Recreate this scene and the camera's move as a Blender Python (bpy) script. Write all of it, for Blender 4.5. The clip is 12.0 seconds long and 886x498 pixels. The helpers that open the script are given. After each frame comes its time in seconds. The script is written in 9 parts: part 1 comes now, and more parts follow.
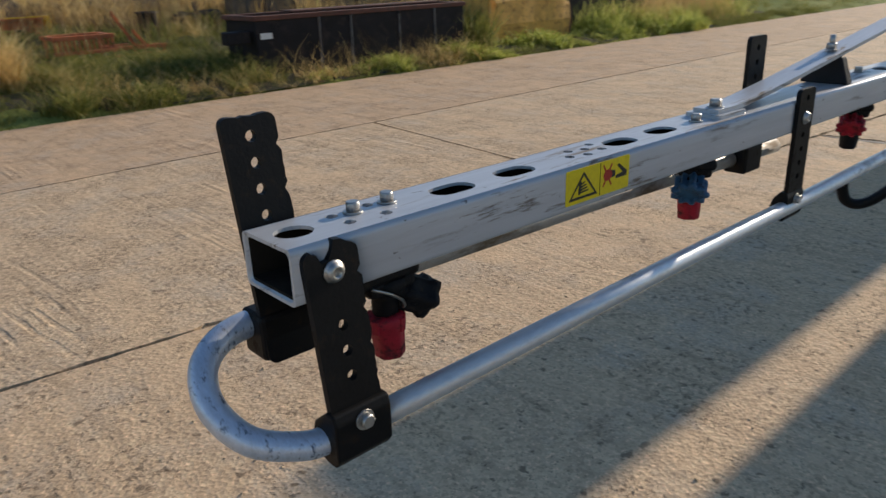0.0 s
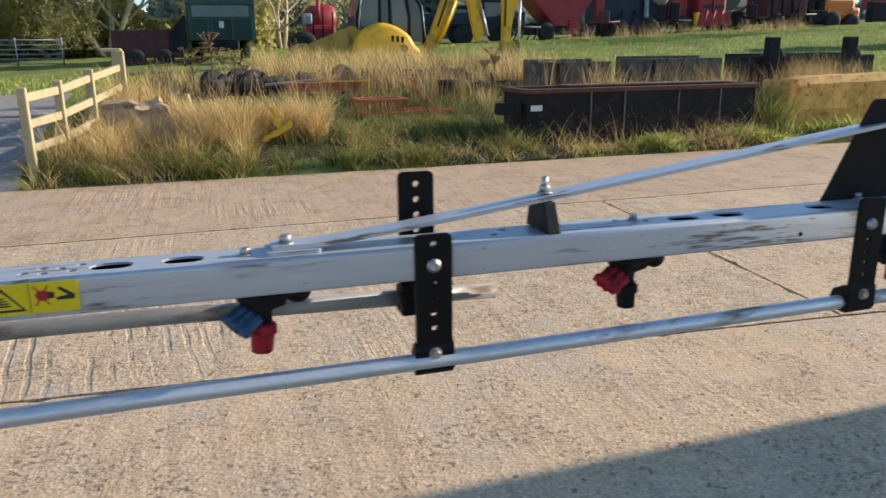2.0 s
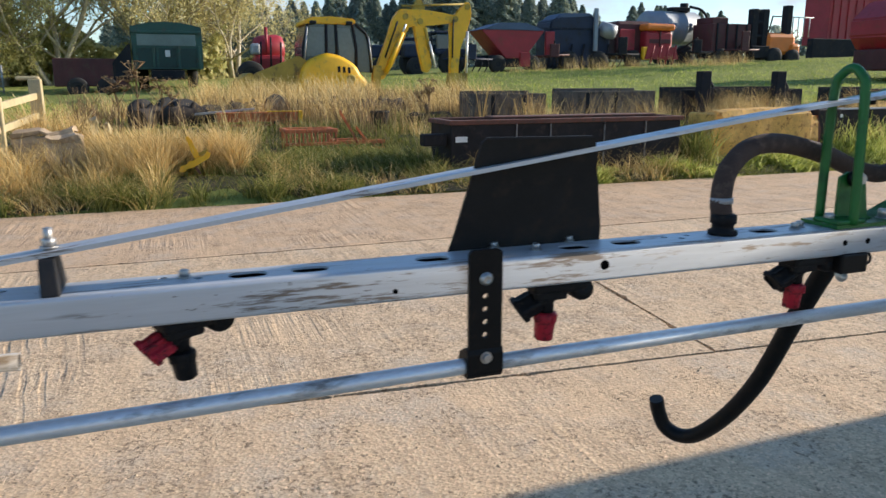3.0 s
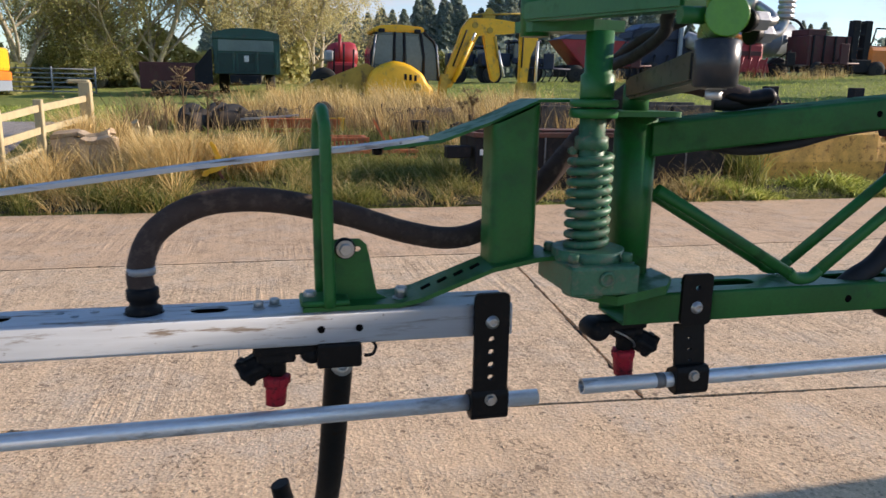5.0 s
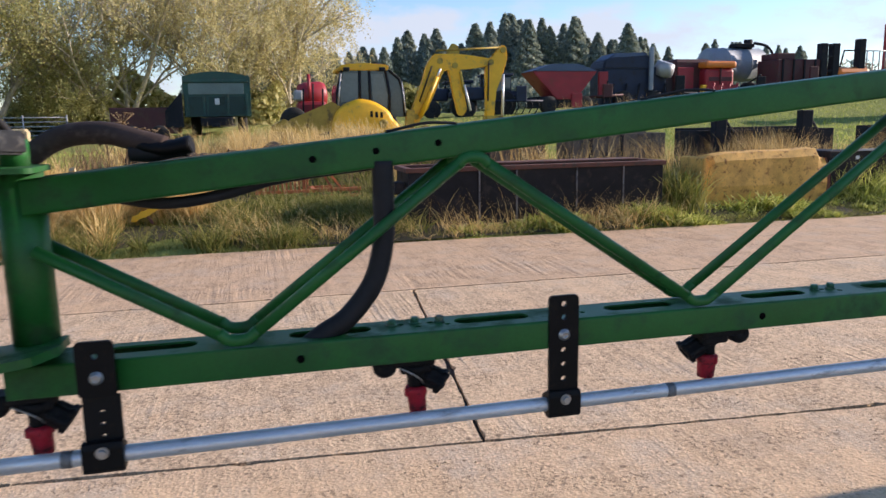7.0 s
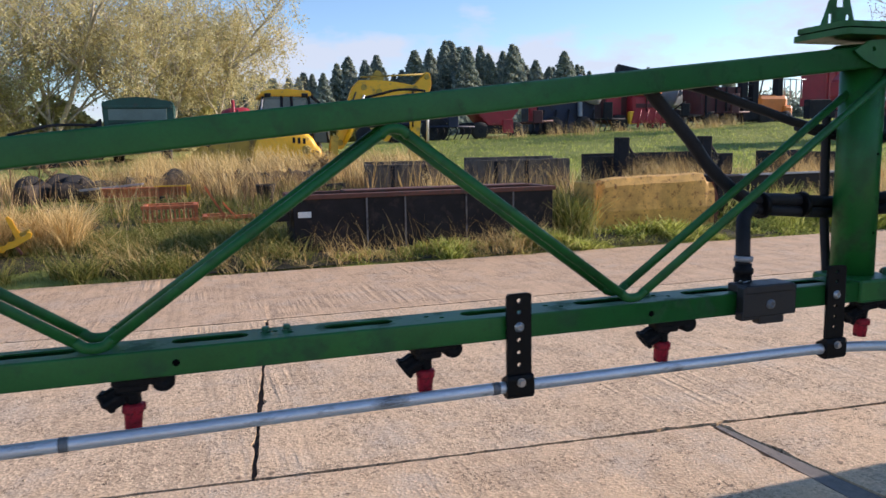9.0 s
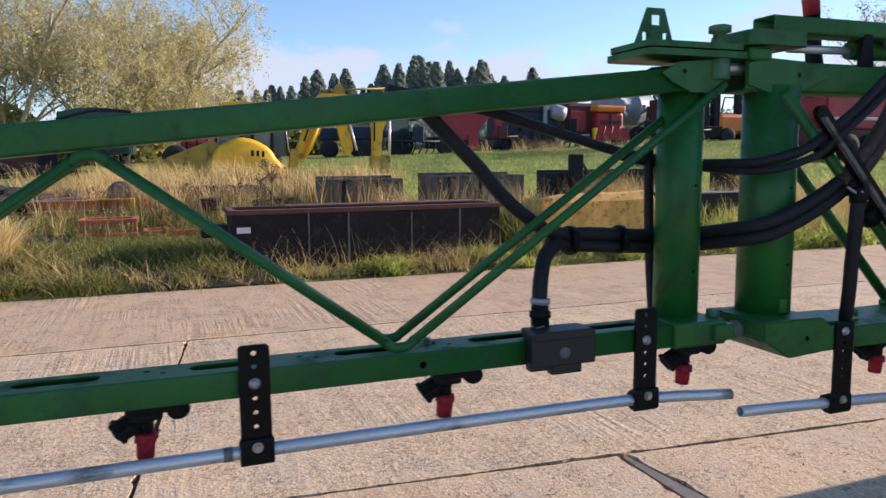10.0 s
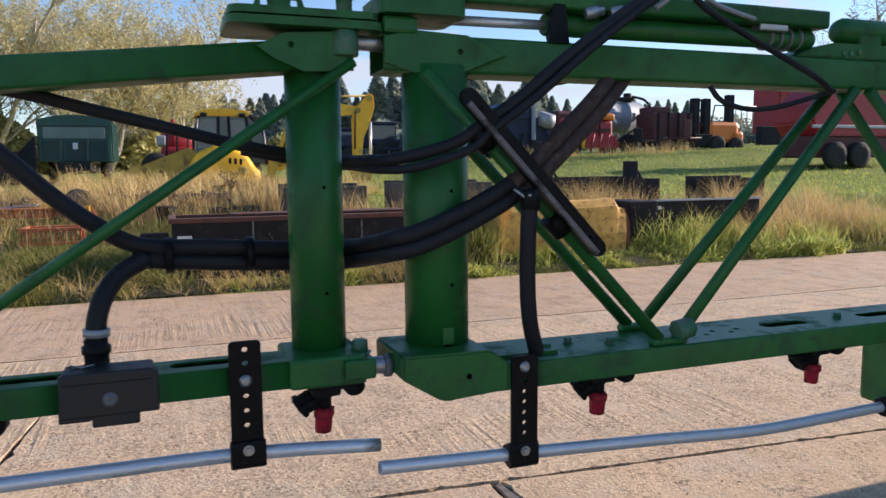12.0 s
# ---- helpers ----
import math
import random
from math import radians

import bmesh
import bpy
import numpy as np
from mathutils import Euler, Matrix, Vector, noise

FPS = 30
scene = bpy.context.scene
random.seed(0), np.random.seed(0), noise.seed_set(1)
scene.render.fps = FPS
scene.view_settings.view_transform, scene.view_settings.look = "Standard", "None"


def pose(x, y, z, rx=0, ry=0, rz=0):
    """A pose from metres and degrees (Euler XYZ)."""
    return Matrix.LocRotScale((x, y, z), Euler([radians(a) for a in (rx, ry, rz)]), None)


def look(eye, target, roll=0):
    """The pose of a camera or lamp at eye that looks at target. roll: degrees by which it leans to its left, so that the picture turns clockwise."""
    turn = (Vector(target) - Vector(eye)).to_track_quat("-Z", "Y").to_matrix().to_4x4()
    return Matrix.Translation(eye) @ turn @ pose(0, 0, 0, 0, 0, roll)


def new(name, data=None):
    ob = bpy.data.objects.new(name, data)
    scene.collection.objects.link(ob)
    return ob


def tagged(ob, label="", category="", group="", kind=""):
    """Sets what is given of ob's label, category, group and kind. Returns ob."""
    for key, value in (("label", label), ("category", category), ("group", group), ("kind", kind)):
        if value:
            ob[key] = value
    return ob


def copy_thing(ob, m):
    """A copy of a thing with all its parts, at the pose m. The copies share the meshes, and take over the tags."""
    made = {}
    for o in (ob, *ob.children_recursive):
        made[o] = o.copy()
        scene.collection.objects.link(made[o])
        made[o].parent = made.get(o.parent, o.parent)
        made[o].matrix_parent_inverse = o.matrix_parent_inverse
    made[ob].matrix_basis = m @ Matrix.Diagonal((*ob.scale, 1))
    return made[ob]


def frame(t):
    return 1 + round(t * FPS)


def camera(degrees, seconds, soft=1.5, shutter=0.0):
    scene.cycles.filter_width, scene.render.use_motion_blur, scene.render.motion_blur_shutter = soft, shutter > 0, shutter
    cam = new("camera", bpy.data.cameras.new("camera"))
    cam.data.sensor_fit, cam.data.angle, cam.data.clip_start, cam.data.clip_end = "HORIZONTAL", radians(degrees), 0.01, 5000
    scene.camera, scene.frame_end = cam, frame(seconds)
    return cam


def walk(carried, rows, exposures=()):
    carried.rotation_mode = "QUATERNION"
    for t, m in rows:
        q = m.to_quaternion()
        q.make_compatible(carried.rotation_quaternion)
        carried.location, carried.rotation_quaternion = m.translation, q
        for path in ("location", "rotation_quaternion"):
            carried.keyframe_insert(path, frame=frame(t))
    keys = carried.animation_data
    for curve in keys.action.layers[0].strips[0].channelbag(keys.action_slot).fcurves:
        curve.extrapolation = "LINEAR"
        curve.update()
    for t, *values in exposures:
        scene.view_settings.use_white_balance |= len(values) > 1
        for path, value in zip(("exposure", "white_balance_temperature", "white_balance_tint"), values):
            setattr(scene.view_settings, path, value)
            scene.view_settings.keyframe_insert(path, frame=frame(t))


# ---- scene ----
cam = camera(62.1, 12.0, shutter=0.2)
PATH = [
    (0, (-0.311, -0.389, 1.411), (0.94, 1.001, 0.703), -1.9),
    (0.5, (-0.17, -0.49, 1.398), (0.713, 1.175, 0.73), -2.0),
    (1, (0.007, -0.543, 1.412), (0.649, 1.241, 0.778), -1.7),
    (1.5, (0.238, -0.659, 1.428), (0.795, 1.171, 0.844), -1.2),
    (2, (0.485, -0.819, 1.465), (1.064, 1.023, 0.942), -0.6),
    (2.5, (0.735, -0.864, 1.451), (1.378, 0.97, 0.978), -0.3),
    (3, (1.037, -0.846, 1.461), (1.719, 0.98, 1.015), -0.1),
    (3.2, (1.133, -0.846, 1.456), (1.82, 0.981, 1.018), 0.1),
    (4.8, (1.899, -0.917, 1.499), (2.4, 0.972, 1.074), 1.0),
    (5, (1.978, -0.888, 1.507), (2.443, 1.01, 1.079), 1.0),
    (5.5, (2.139, -0.876, 1.512), (2.581, 1.032, 1.107), 0.5),
    (6, (2.352, -0.969, 1.543), (2.794, 0.944, 1.159), -0.0),
    (6.5, (2.547, -1.045, 1.558), (3.007, 0.868, 1.198), -0.6),
    (7, (2.786, -0.993, 1.527), (3.27, 0.917, 1.188), -1.0),
    (7.2, (2.893, -0.957, 1.53), (3.38, 0.955, 1.205), -1.2),
    (8.8, (3.56, -1.156, 1.531), (4.163, 0.73, 1.248), -1.2),
    (9, (3.628, -1.168, 1.528), (4.249, 0.713, 1.253), -1.1),
    (9.5, (3.836, -1.139, 1.53), (4.504, 0.729, 1.273), -0.6),
    (10, (4.042, -1.134, 1.548), (4.739, 0.725, 1.309), -0.5),
    (10.5, (4.299, -1.223, 1.558), (5.0, 0.638, 1.343), -0.3),
    (11, (4.471, -1.299, 1.562), (5.167, 0.565, 1.361), -0.3),
    (11.5, (4.607, -1.245, 1.533), (5.307, 0.618, 1.329), -0.4),
    (12, (4.778, -1.114, 1.523), (5.478, 0.747, 1.306), -0.5),
]
walk(cam, [(t, look(eye, target, roll)) for t, eye, target, roll in PATH], exposures=[(0, -0.05, 6500, 9), (0.5, 0.16, 6080, 8), (1, 0.22, 6030, 8), (1.6, 0.38, 6100, 8), (2.5, 0.57, 6150, 8), (3.2, 0.56, 6150, 9), (5, 0.5, 6280, 15), (5.8, 0.52, 6280, 18), (7, 0.56, 6200, 19), (9, 0.52, 6040, 19), (10, 0.55, 6060, 19), (10.5, 0.33, 6040, 19), (11, 0.42, 6090, 19), (12, 0.54, 6130, 18)])

# ---- light ----
SUN_AZ, SUN_EL = 89.7, 19.0   # degrees clockwise from +y; above the horizon
world = bpy.data.worlds.new("sky")
scene.world = world
world.use_nodes = True
wt = world.node_tree
for n in list(wt.nodes):
    wt.nodes.remove(n)
w_out = wt.nodes.new("ShaderNodeOutputWorld")
w_bg = wt.nodes.new("ShaderNodeBackground")
w_sky = wt.nodes.new("ShaderNodeTexSky")
w_sky.sky_type = "NISHITA"
w_sky.sun_disc = False
w_sky.sun_elevation = radians(SUN_EL)
w_sky.sun_rotation = radians(SUN_AZ)
w_sky.air_density, w_sky.dust_density, w_sky.ozone_density = 1.0, 0.15, 3.0
# broken cumulus, thicker towards the horizon
w_co = wt.nodes.new("ShaderNodeTexCoord")
w_map = wt.nodes.new("ShaderNodeMapping")
w_map.inputs["Scale"].default_value = (1.0, 1.0, 2.4)
w_map.inputs["Location"].default_value = (0.35, 0.1, 0.0)
w_noise = wt.nodes.new("ShaderNodeTexNoise")
w_noise.inputs["Scale"].default_value = 3.4
w_noise.inputs["Detail"].default_value = 7.0
w_noise.inputs["Roughness"].default_value = 0.56
w_ramp = wt.nodes.new("ShaderNodeValToRGB")
w_ramp.color_ramp.elements[0].position, w_ramp.color_ramp.elements[0].color = 0.555, (0, 0, 0, 1)
w_ramp.color_ramp.elements[1].position, w_ramp.color_ramp.elements[1].color = 0.65, (0.9, 0.9, 0.9, 1)
w_mix = wt.nodes.new("ShaderNodeMix")
w_mix.data_type = "RGBA"
w_mix.inputs["B"].default_value = (3.65, 3.95, 4.25, 1)
wt.links.new(w_co.outputs["Generated"], w_map.inputs["Vector"])
wt.links.new(w_map.outputs["Vector"], w_noise.inputs["Vector"])
w_sep = wt.nodes.new("ShaderNodeSeparateXYZ")
w_low = wt.nodes.new("ShaderNodeMapRange")
w_low.inputs["From Min"].default_value, w_low.inputs["From Max"].default_value = 0.08, 0.30
w_low.inputs["To Min"].default_value, w_low.inputs["To Max"].default_value = 0.075, -0.085
w_add = wt.nodes.new("ShaderNodeMath")
w_add.operation = "ADD"
wt.links.new(w_co.outputs["Generated"], w_sep.inputs["Vector"])
wt.links.new(w_sep.outputs["Z"], w_low.inputs["Value"])
wt.links.new(w_noise.outputs["Fac"], w_add.inputs[0])
wt.links.new(w_low.outputs["Result"], w_add.inputs[1])
wt.links.new(w_add.outputs["Value"], w_ramp.inputs["Fac"])
wt.links.new(w_ramp.outputs["Color"], w_mix.inputs["Factor"])
wt.links.new(w_sky.outputs["Color"], w_mix.inputs["A"])
wt.links.new(w_mix.outputs["Result"], w_bg.inputs["Color"])
wt.links.new(w_bg.outputs["Background"], w_out.inputs["Surface"])
w_bg.inputs["Strength"].default_value = 0.135

sun_data = bpy.data.lights.new("sun", "SUN")
sun_data.energy, sun_data.angle, sun_data.color = 5.0, radians(0.6), (1.0, 0.85, 0.68)
sun = new("sun", sun_data)
_sd = Vector((math.sin(radians(SUN_AZ)) * math.cos(radians(SUN_EL)), math.cos(radians(SUN_AZ)) * math.cos(radians(SUN_EL)), math.sin(radians(SUN_EL))))
sun.matrix_basis = look(_sd * 60, (0, 0, 0))


# ---- materials ----
def nodes_of(name):
    m = bpy.data.materials.new(name)
    m.use_nodes = True
    t = m.node_tree
    b = t.nodes["Principled BSDF"]
    return m, t, b


def tex_noise(t, scale, detail=4.0, rough=0.55, stretch=(1, 1, 1), source="Object"):
    co = t.nodes.new("ShaderNodeTexCoord")
    mp = t.nodes.new("ShaderNodeMapping")
    mp.inputs["Scale"].default_value = stretch
    n = t.nodes.new("ShaderNodeTexNoise")
    n.inputs["Scale"].default_value, n.inputs["Detail"].default_value, n.inputs["Roughness"].default_value = scale, detail, rough
    t.links.new(co.outputs[source], mp.inputs["Vector"])
    t.links.new(mp.outputs["Vector"], n.inputs["Vector"])
    return n.outputs["Fac"]


def ramp(t, fac, stops):
    r = t.nodes.new("ShaderNodeValToRGB")
    els = r.color_ramp.elements
    while len(els) < len(stops):
        els.new(0.5)
    for e, (p, c) in zip(els, stops):
        e.position = p
        e.color = (*c, 1) if len(c) == 3 else c
    t.links.new(fac, r.inputs["Fac"])
    return r.outputs["Color"]


def mix(t, fac, a, b, mode="MIX"):
    n = t.nodes.new("ShaderNodeMix")
    n.data_type, n.blend_type = "RGBA", mode
    for key, v in (("Factor", fac), ("A", a), ("B", b)):
        if isinstance(v, (int, float)):
            n.inputs[key].default_value = v
        elif isinstance(v, tuple):
            n.inputs[key].default_value = (*v, 1)
        else:
            t.links.new(v, n.inputs[key])
    return n.outputs["Result"]


def bump(t, b, height, strength, dist=0.002):
    n = t.nodes.new("ShaderNodeBump")
    n.inputs["Strength"].default_value, n.inputs["Distance"].default_value = strength, dist
    t.links.new(height, n.inputs["Height"])
    t.links.new(n.outputs["Normal"], b.inputs["Normal"])


def surface(name, base, rough=0.5, metal=0.0, vary=0.18, scale=18.0, grain=160.0, relief=0.15, dirt=None, dirt_amount=0.45, stretch=(1, 1, 1), dist=0.0015, spec=0.5, coat=0.0):
    """Paint, metal, rubber or plastic: colour that drifts at two scales, dirt in patches, fine relief."""
    m, t, b = nodes_of(name)
    lo = tuple(c * (1 - vary) for c in base)
    hi = tuple(min(1, c * (1 + vary)) for c in base)
    big = tex_noise(t, scale, 5, 0.6, stretch)
    col = ramp(t, big, [(0.3, lo), (0.7, hi)])
    fine = tex_noise(t, grain, 3, 0.6, stretch)
    col = mix(t, 0.22, col, ramp(t, fine, [(0.3, tuple(c * 0.6 for c in base)), (0.7, tuple(min(1, c * 1.35) for c in base))]))
    if dirt:
        patch = tex_noise(t, scale * 1.7, 8, 0.68, stretch)
        lowv = 0.62 - 0.22 * dirt_amount
        fac = ramp(t, patch, [(lowv, (0, 0, 0)), (lowv + 0.12, (1, 1, 1))])
        col = mix(t, fac, col, dirt)
        b.inputs["Roughness"].default_value = rough
        rr = ramp(t, fac, [(0.0, (rough,) * 3), (1.0, (min(1, rough + 0.35),) * 3)])
        t.links.new(rr, b.inputs["Roughness"])
    else:
        rr = ramp(t, big, [(0.3, (max(0.02, rough - 0.07),) * 3), (0.7, (min(1, rough + 0.1),) * 3)])
        t.links.new(rr, b.inputs["Roughness"])
    t.links.new(col, b.inputs["Base Color"])
    b.inputs["Metallic"].default_value = metal
    b.inputs["Specular IOR Level"].default_value = spec
    b.inputs["Coat Weight"].default_value = coat
    b.inputs["Coat Roughness"].default_value = 0.12
    if relief:
        bump(t, b, fine, relief, dist)
    return m


def aluminium(name):
    """Weathered extrusion: pale blue-grey, long scratches and brown smears along its length."""
    m, t, b = nodes_of(name)
    big = tex_noise(t, 5.0, 5, 0.6, (0.4, 1.5, 1.5))
    col = ramp(t, big, [(0.3, (0.48, 0.50, 0.53)), (0.7, (0.56, 0.585, 0.615))])
    fine = tex_noise(t, 90.0, 4, 0.65, (0.05, 1.2, 1.2))
    col = mix(t, 0.26, col, ramp(t, fine, [(0.3, (0.30, 0.31, 0.33)), (0.7, (0.62, 0.65, 0.69))]))
    scr = ramp(t, tex_noise(t, 60.0, 7, 0.72, (0.13, 1.3, 1.3)), [(0.53, (0, 0, 0)), (0.60, (0.9, 0.9, 0.9))])
    where = ramp(t, tex_noise(t, 5.0, 4, 0.6, (0.6, 4.0, 4.0)), [(0.48, (0, 0, 0)), (0.58, (1, 1, 1))])
    smear = mix(t, 1.0, scr, where, "MULTIPLY")
    col = mix(t, smear, col, (0.15, 0.105, 0.065))
    specks = ramp(t, tex_noise(t, 120.0, 3, 0.6, (0.5, 1, 1)), [(0.68, (0, 0, 0)), (0.72, (0.8, 0.8, 0.8))])
    col = mix(t, specks, col, (0.10, 0.085, 0.07))
    t.links.new(col, b.inputs["Base Color"])
    t.links.new(ramp(t, smear, [(0.0, (0.42,) * 3), (1.0, (0.8,) * 3)]), b.inputs["Roughness"])
    b.inputs["Specular IOR Level"].default_value = 0.4
    t.links.new(ramp(t, smear, [(0.0, (0.30,) * 3), (1.0, (0.05,) * 3)]), b.inputs["Metallic"])
    bump(t, b, fine, 0.12, 0.0015)
    return m


M_GREEN = surface("green_paint", (0.014, 0.120, 0.021), 0.44, 0, 0.25, 9, 220, 0.06, dirt=(0.028, 0.090, 0.028), dirt_amount=0.45, spec=0.4)
M_GREEN_DULL = surface("green_paint_dusty", (0.045, 0.15, 0.075), 0.5, 0, 0.2, 30, 240, 0.12, dirt=(0.16, 0.17, 0.11), dirt_amount=0.5)
# lighter, yellower copy of the green: sunlight on the ram put into colour
M_GREEN_SUNLIT = surface("sunlit_green_paint", (0.085, 0.26, 0.012), 0.3, 0, 0.15, 20, 220, 0.05, coat=0.2)
M_ALU = aluminium("weathered_aluminium")
M_TUBE = surface("galvanised_tube", (0.66, 0.68, 0.70), 0.42, 0.55, 0.14, 14, 260, 0.09, dirt=(0.26, 0.25, 0.24), dirt_amount=0.3, stretch=(0.3, 1, 1))
M_DIRTYTUBE = surface("dirty_tube", (0.36, 0.345, 0.325), 0.55, 0.4, 0.2, 12, 260, 0.1, dirt=(0.17, 0.13, 0.09), dirt_amount=0.5, stretch=(0.3, 1, 1))
M_WORN = surface("scuffed_tube_end", (0.58, 0.64, 0.74), 0.42, 0.55, 0.12, 120, 500, 0.12, dirt=(0.10, 0.12, 0.16), dirt_amount=0.28, stretch=(1, 0.35, 0.6))
M_BLACK = surface("black_coated_steel", (0.0045, 0.0045, 0.005), 0.5, 0.0, 0.3, 40, 300, 0.14, dirt=(0.022, 0.015, 0.010), dirt_amount=0.3, spec=0.18)
M_FLAP = surface("dull_black_rubber_sheet", (0.016, 0.0145, 0.013), 0.75, 0.0, 0.25, 14, 220, 0.12, dirt=(0.034, 0.027, 0.021), dirt_amount=0.45, spec=0.25)
M_PLASTIC = surface("black_plastic", (0.006, 0.006, 0.007), 0.6, 0, 0.3, 60, 300, 0.2, dirt=(0.035, 0.028, 0.021), dirt_amount=0.3, spec=0.2)
M_BOXGREY = surface("dark_grey_plastic", (0.014, 0.014, 0.015), 0.5, 0, 0.2, 40, 260, 0.06)
M_RUBBER = surface("dusty_rubber_hose", (0.012, 0.012, 0.014), 0.65, 0, 0.3, 25, 260, 0.2, dirt=(0.030, 0.028, 0.028), dirt_amount=0.4, spec=0.35)
M_BAND = surface("dull_grey_band", (0.20, 0.20, 0.20), 0.6, 0.5, 0.2, 60, 300, 0.1)
M_HOSEBROWN = surface("brown_dusty_rubber_hose", (0.060, 0.041, 0.034), 0.8, 0, 0.3, 25, 260, 0.2, dirt=(0.115, 0.082, 0.066), dirt_amount=0.45, spec=0.25)
M_RED = surface("red_plastic_cap", (0.36, 0.010, 0.024), 0.6, 0, 0.3, 60, 300, 0.2, dirt=(0.08, 0.018, 0.02), dirt_amount=0.5, spec=0.35)
M_BLUE = surface("blue_plastic_cap", (0.022, 0.085, 0.17), 0.6, 0, 0.2, 60, 300, 0.15, dirt=(0.05, 0.07, 0.09), dirt_amount=0.4)
M_ZINC = surface("zinc_bolt", (0.46, 0.45, 0.43), 0.42, 0.9, 0.12, 90, 400, 0.05)
# matte near-black for the painted shade inside the beam
M_BEAM_SHADE = surface("beam_inner_shade", (0.022, 0.018, 0.014), 0.95, 0, 0.3, 30, 200, 0.4, spec=0.1)
# black for thin discs that paint the dark inside drilled holes
M_HOLE_SHADE = surface("painted_hole_shade", (0.003, 0.003, 0.003), 0.95, 0, 0.2, 40, 200, 0.0, spec=0.05)
M_YELLOWLABEL = surface("yellow_vinyl", (0.80, 0.60, 0.0), 0.42, 0, 0.06, 30, 200, 0.02)
M_INK = surface("black_ink", (0.02, 0.018, 0.012), 0.5, 0, 0.2, 80, 300, 0.0)
M_REDINK = surface("red_ink", (0.45, 0.03, 0.015), 0.5, 0, 0.2, 80, 300, 0.0)
M_CLIP = surface("steel_wire", (0.40, 0.39, 0.36), 0.35, 1.0, 0.1, 90, 300, 0.0)
M_DARKARM = surface("dark_grey_painted_steel", (0.028, 0.03, 0.034), 0.33, 0.2, 0.25, 40, 260, 0.08, dirt=(0.06, 0.06, 0.055), dirt_amount=0.3)


def concrete(name, base, pebble, ridges, raked=None):
    """Weathered brushed concrete: ridges across the slab, aggregate, stains at metre scale."""
    m, t, b = nodes_of(name)
    big = tex_noise(t, 0.8, 6, 0.62)
    mid = tex_noise(t, 6.0, 6, 0.7)
    fine = tex_noise(t, 110.0, 4, 0.7)
    streak = tex_noise(t, 15.0, 3, 0.6, (1.0, 0.06, 1.0))
    co = t.nodes.new("ShaderNodeTexCoord")
    vor = t.nodes.new("ShaderNodeTexVoronoi")
    vor.inputs["Scale"].default_value = 64.0
    t.links.new(co.outputs["Object"], vor.inputs["Vector"])
    col = ramp(t, big, [(0.3, tuple(c * 0.80 for c in base)), (0.7, tuple(c * 1.12 for c in base))])
    col = mix(t, 0.55, col, ramp(t, mid, [(0.35, tuple(c * 0.72 for c in base)), (0.68, tuple(c * 1.2 for c in base))]))
    stones = ramp(t, vor.outputs["Color"], [(0.1, tuple(c * 0.30 for c in base)), (0.45, base), (0.95, tuple(min(1, c * 1.75) for c in base))])
    col = mix(t, pebble, col, stones)
    cool = ramp(t, tex_noise(t, 2.6, 5, 0.7), [(0.48, (0, 0, 0)), (0.66, (0.4, 0.4, 0.4))])
    col = mix(t, cool, col, (base[0] * 0.72, base[0] * 0.70, base[0] * 0.62))
    col = mix(t, 0.25, col, ramp(t, fine, [(0.3, tuple(c * 0.5 for c in base)), (0.7, tuple(c * 1.4 for c in base))]))
    col = mix(t, ramp(t, streak, [(0.50, (0, 0, 0)), (0.68, (0.5, 0.5, 0.5))]), col, tuple(c * 0.62 for c in base))
    spots = tex_noise(t, 38.0, 3, 0.6)
    col = mix(t, ramp(t, spots, [(0.655, (0, 0, 0)), (0.69, (0.85, 0.85, 0.85))]), col, tuple(c * 0.30 for c in base))
    specks = tex_noise(t, 85.0, 3, 0.6)
    col = mix(t, ramp(t, specks, [(0.60, (0, 0, 0)), (0.66, (0.75, 0.75, 0.75))]), col, tuple(c * 0.40 for c in base))
    pale = tex_noise(t, 70.0, 2, 0.5, (1.0, 0.8, 1.0))
    col = mix(t, ramp(t, pale, [(0.60, (0, 0, 0)), (0.68, (0.7, 0.7, 0.7))]), col, tuple(min(1, c * 1.45) for c in base))
    # faint broom lines where the surface has kept them
    broom = ramp(t, tex_noise(t, 46.0, 2, 0.5, (1.0, 0.03, 1.0)), [(0.46, (0, 0, 0)), (0.62, (0.34, 0.34, 0.34))])
    kept = ramp(t, tex_noise(t, 0.7, 3, 0.6), [(0.44, (0.15, 0.15, 0.15)), (0.58, (1, 1, 1))])
    col = mix(t, mix(t, 1.0, broom, kept, "MULTIPLY"), col, tuple(c * 0.74 for c in base))
    # chips and stone holes of a centimetre or so
    chips = ramp(t, tex_noise(t, 21.0, 2, 0.5), [(0.675, (0, 0, 0)), (0.70, (0.9, 0.9, 0.9))])
    col = mix(t, chips, col, tuple(c * 0.34 for c in base))
    patch = ramp(t, tex_noise(t, 3.4, 5, 0.65), [(0.49, (0, 0, 0)), (0.60, (1, 1, 1))])
    pits = ramp(t, tex_noise(t, 34.0, 4, 0.7), [(0.53, (0, 0, 0)), (0.59, (0.9, 0.9, 0.9))])
    holes = mix(t, 1.0, patch, pits, "MULTIPLY")
    col = mix(t, holes, col, tuple(c * 0.36 for c in base))
    sand = ramp(t, tex_noise(t, 2.1, 5, 0.6, (1.0, 0.6, 1.0)), [(0.52, (0, 0, 0)), (0.68, (0.45, 0.45, 0.45))])
    col = mix(t, sand, col, (base[0] * 1.18, base[1] * 1.16, base[2] * 1.10))
    damp = tex_noise(t, 1.7, 6, 0.7)
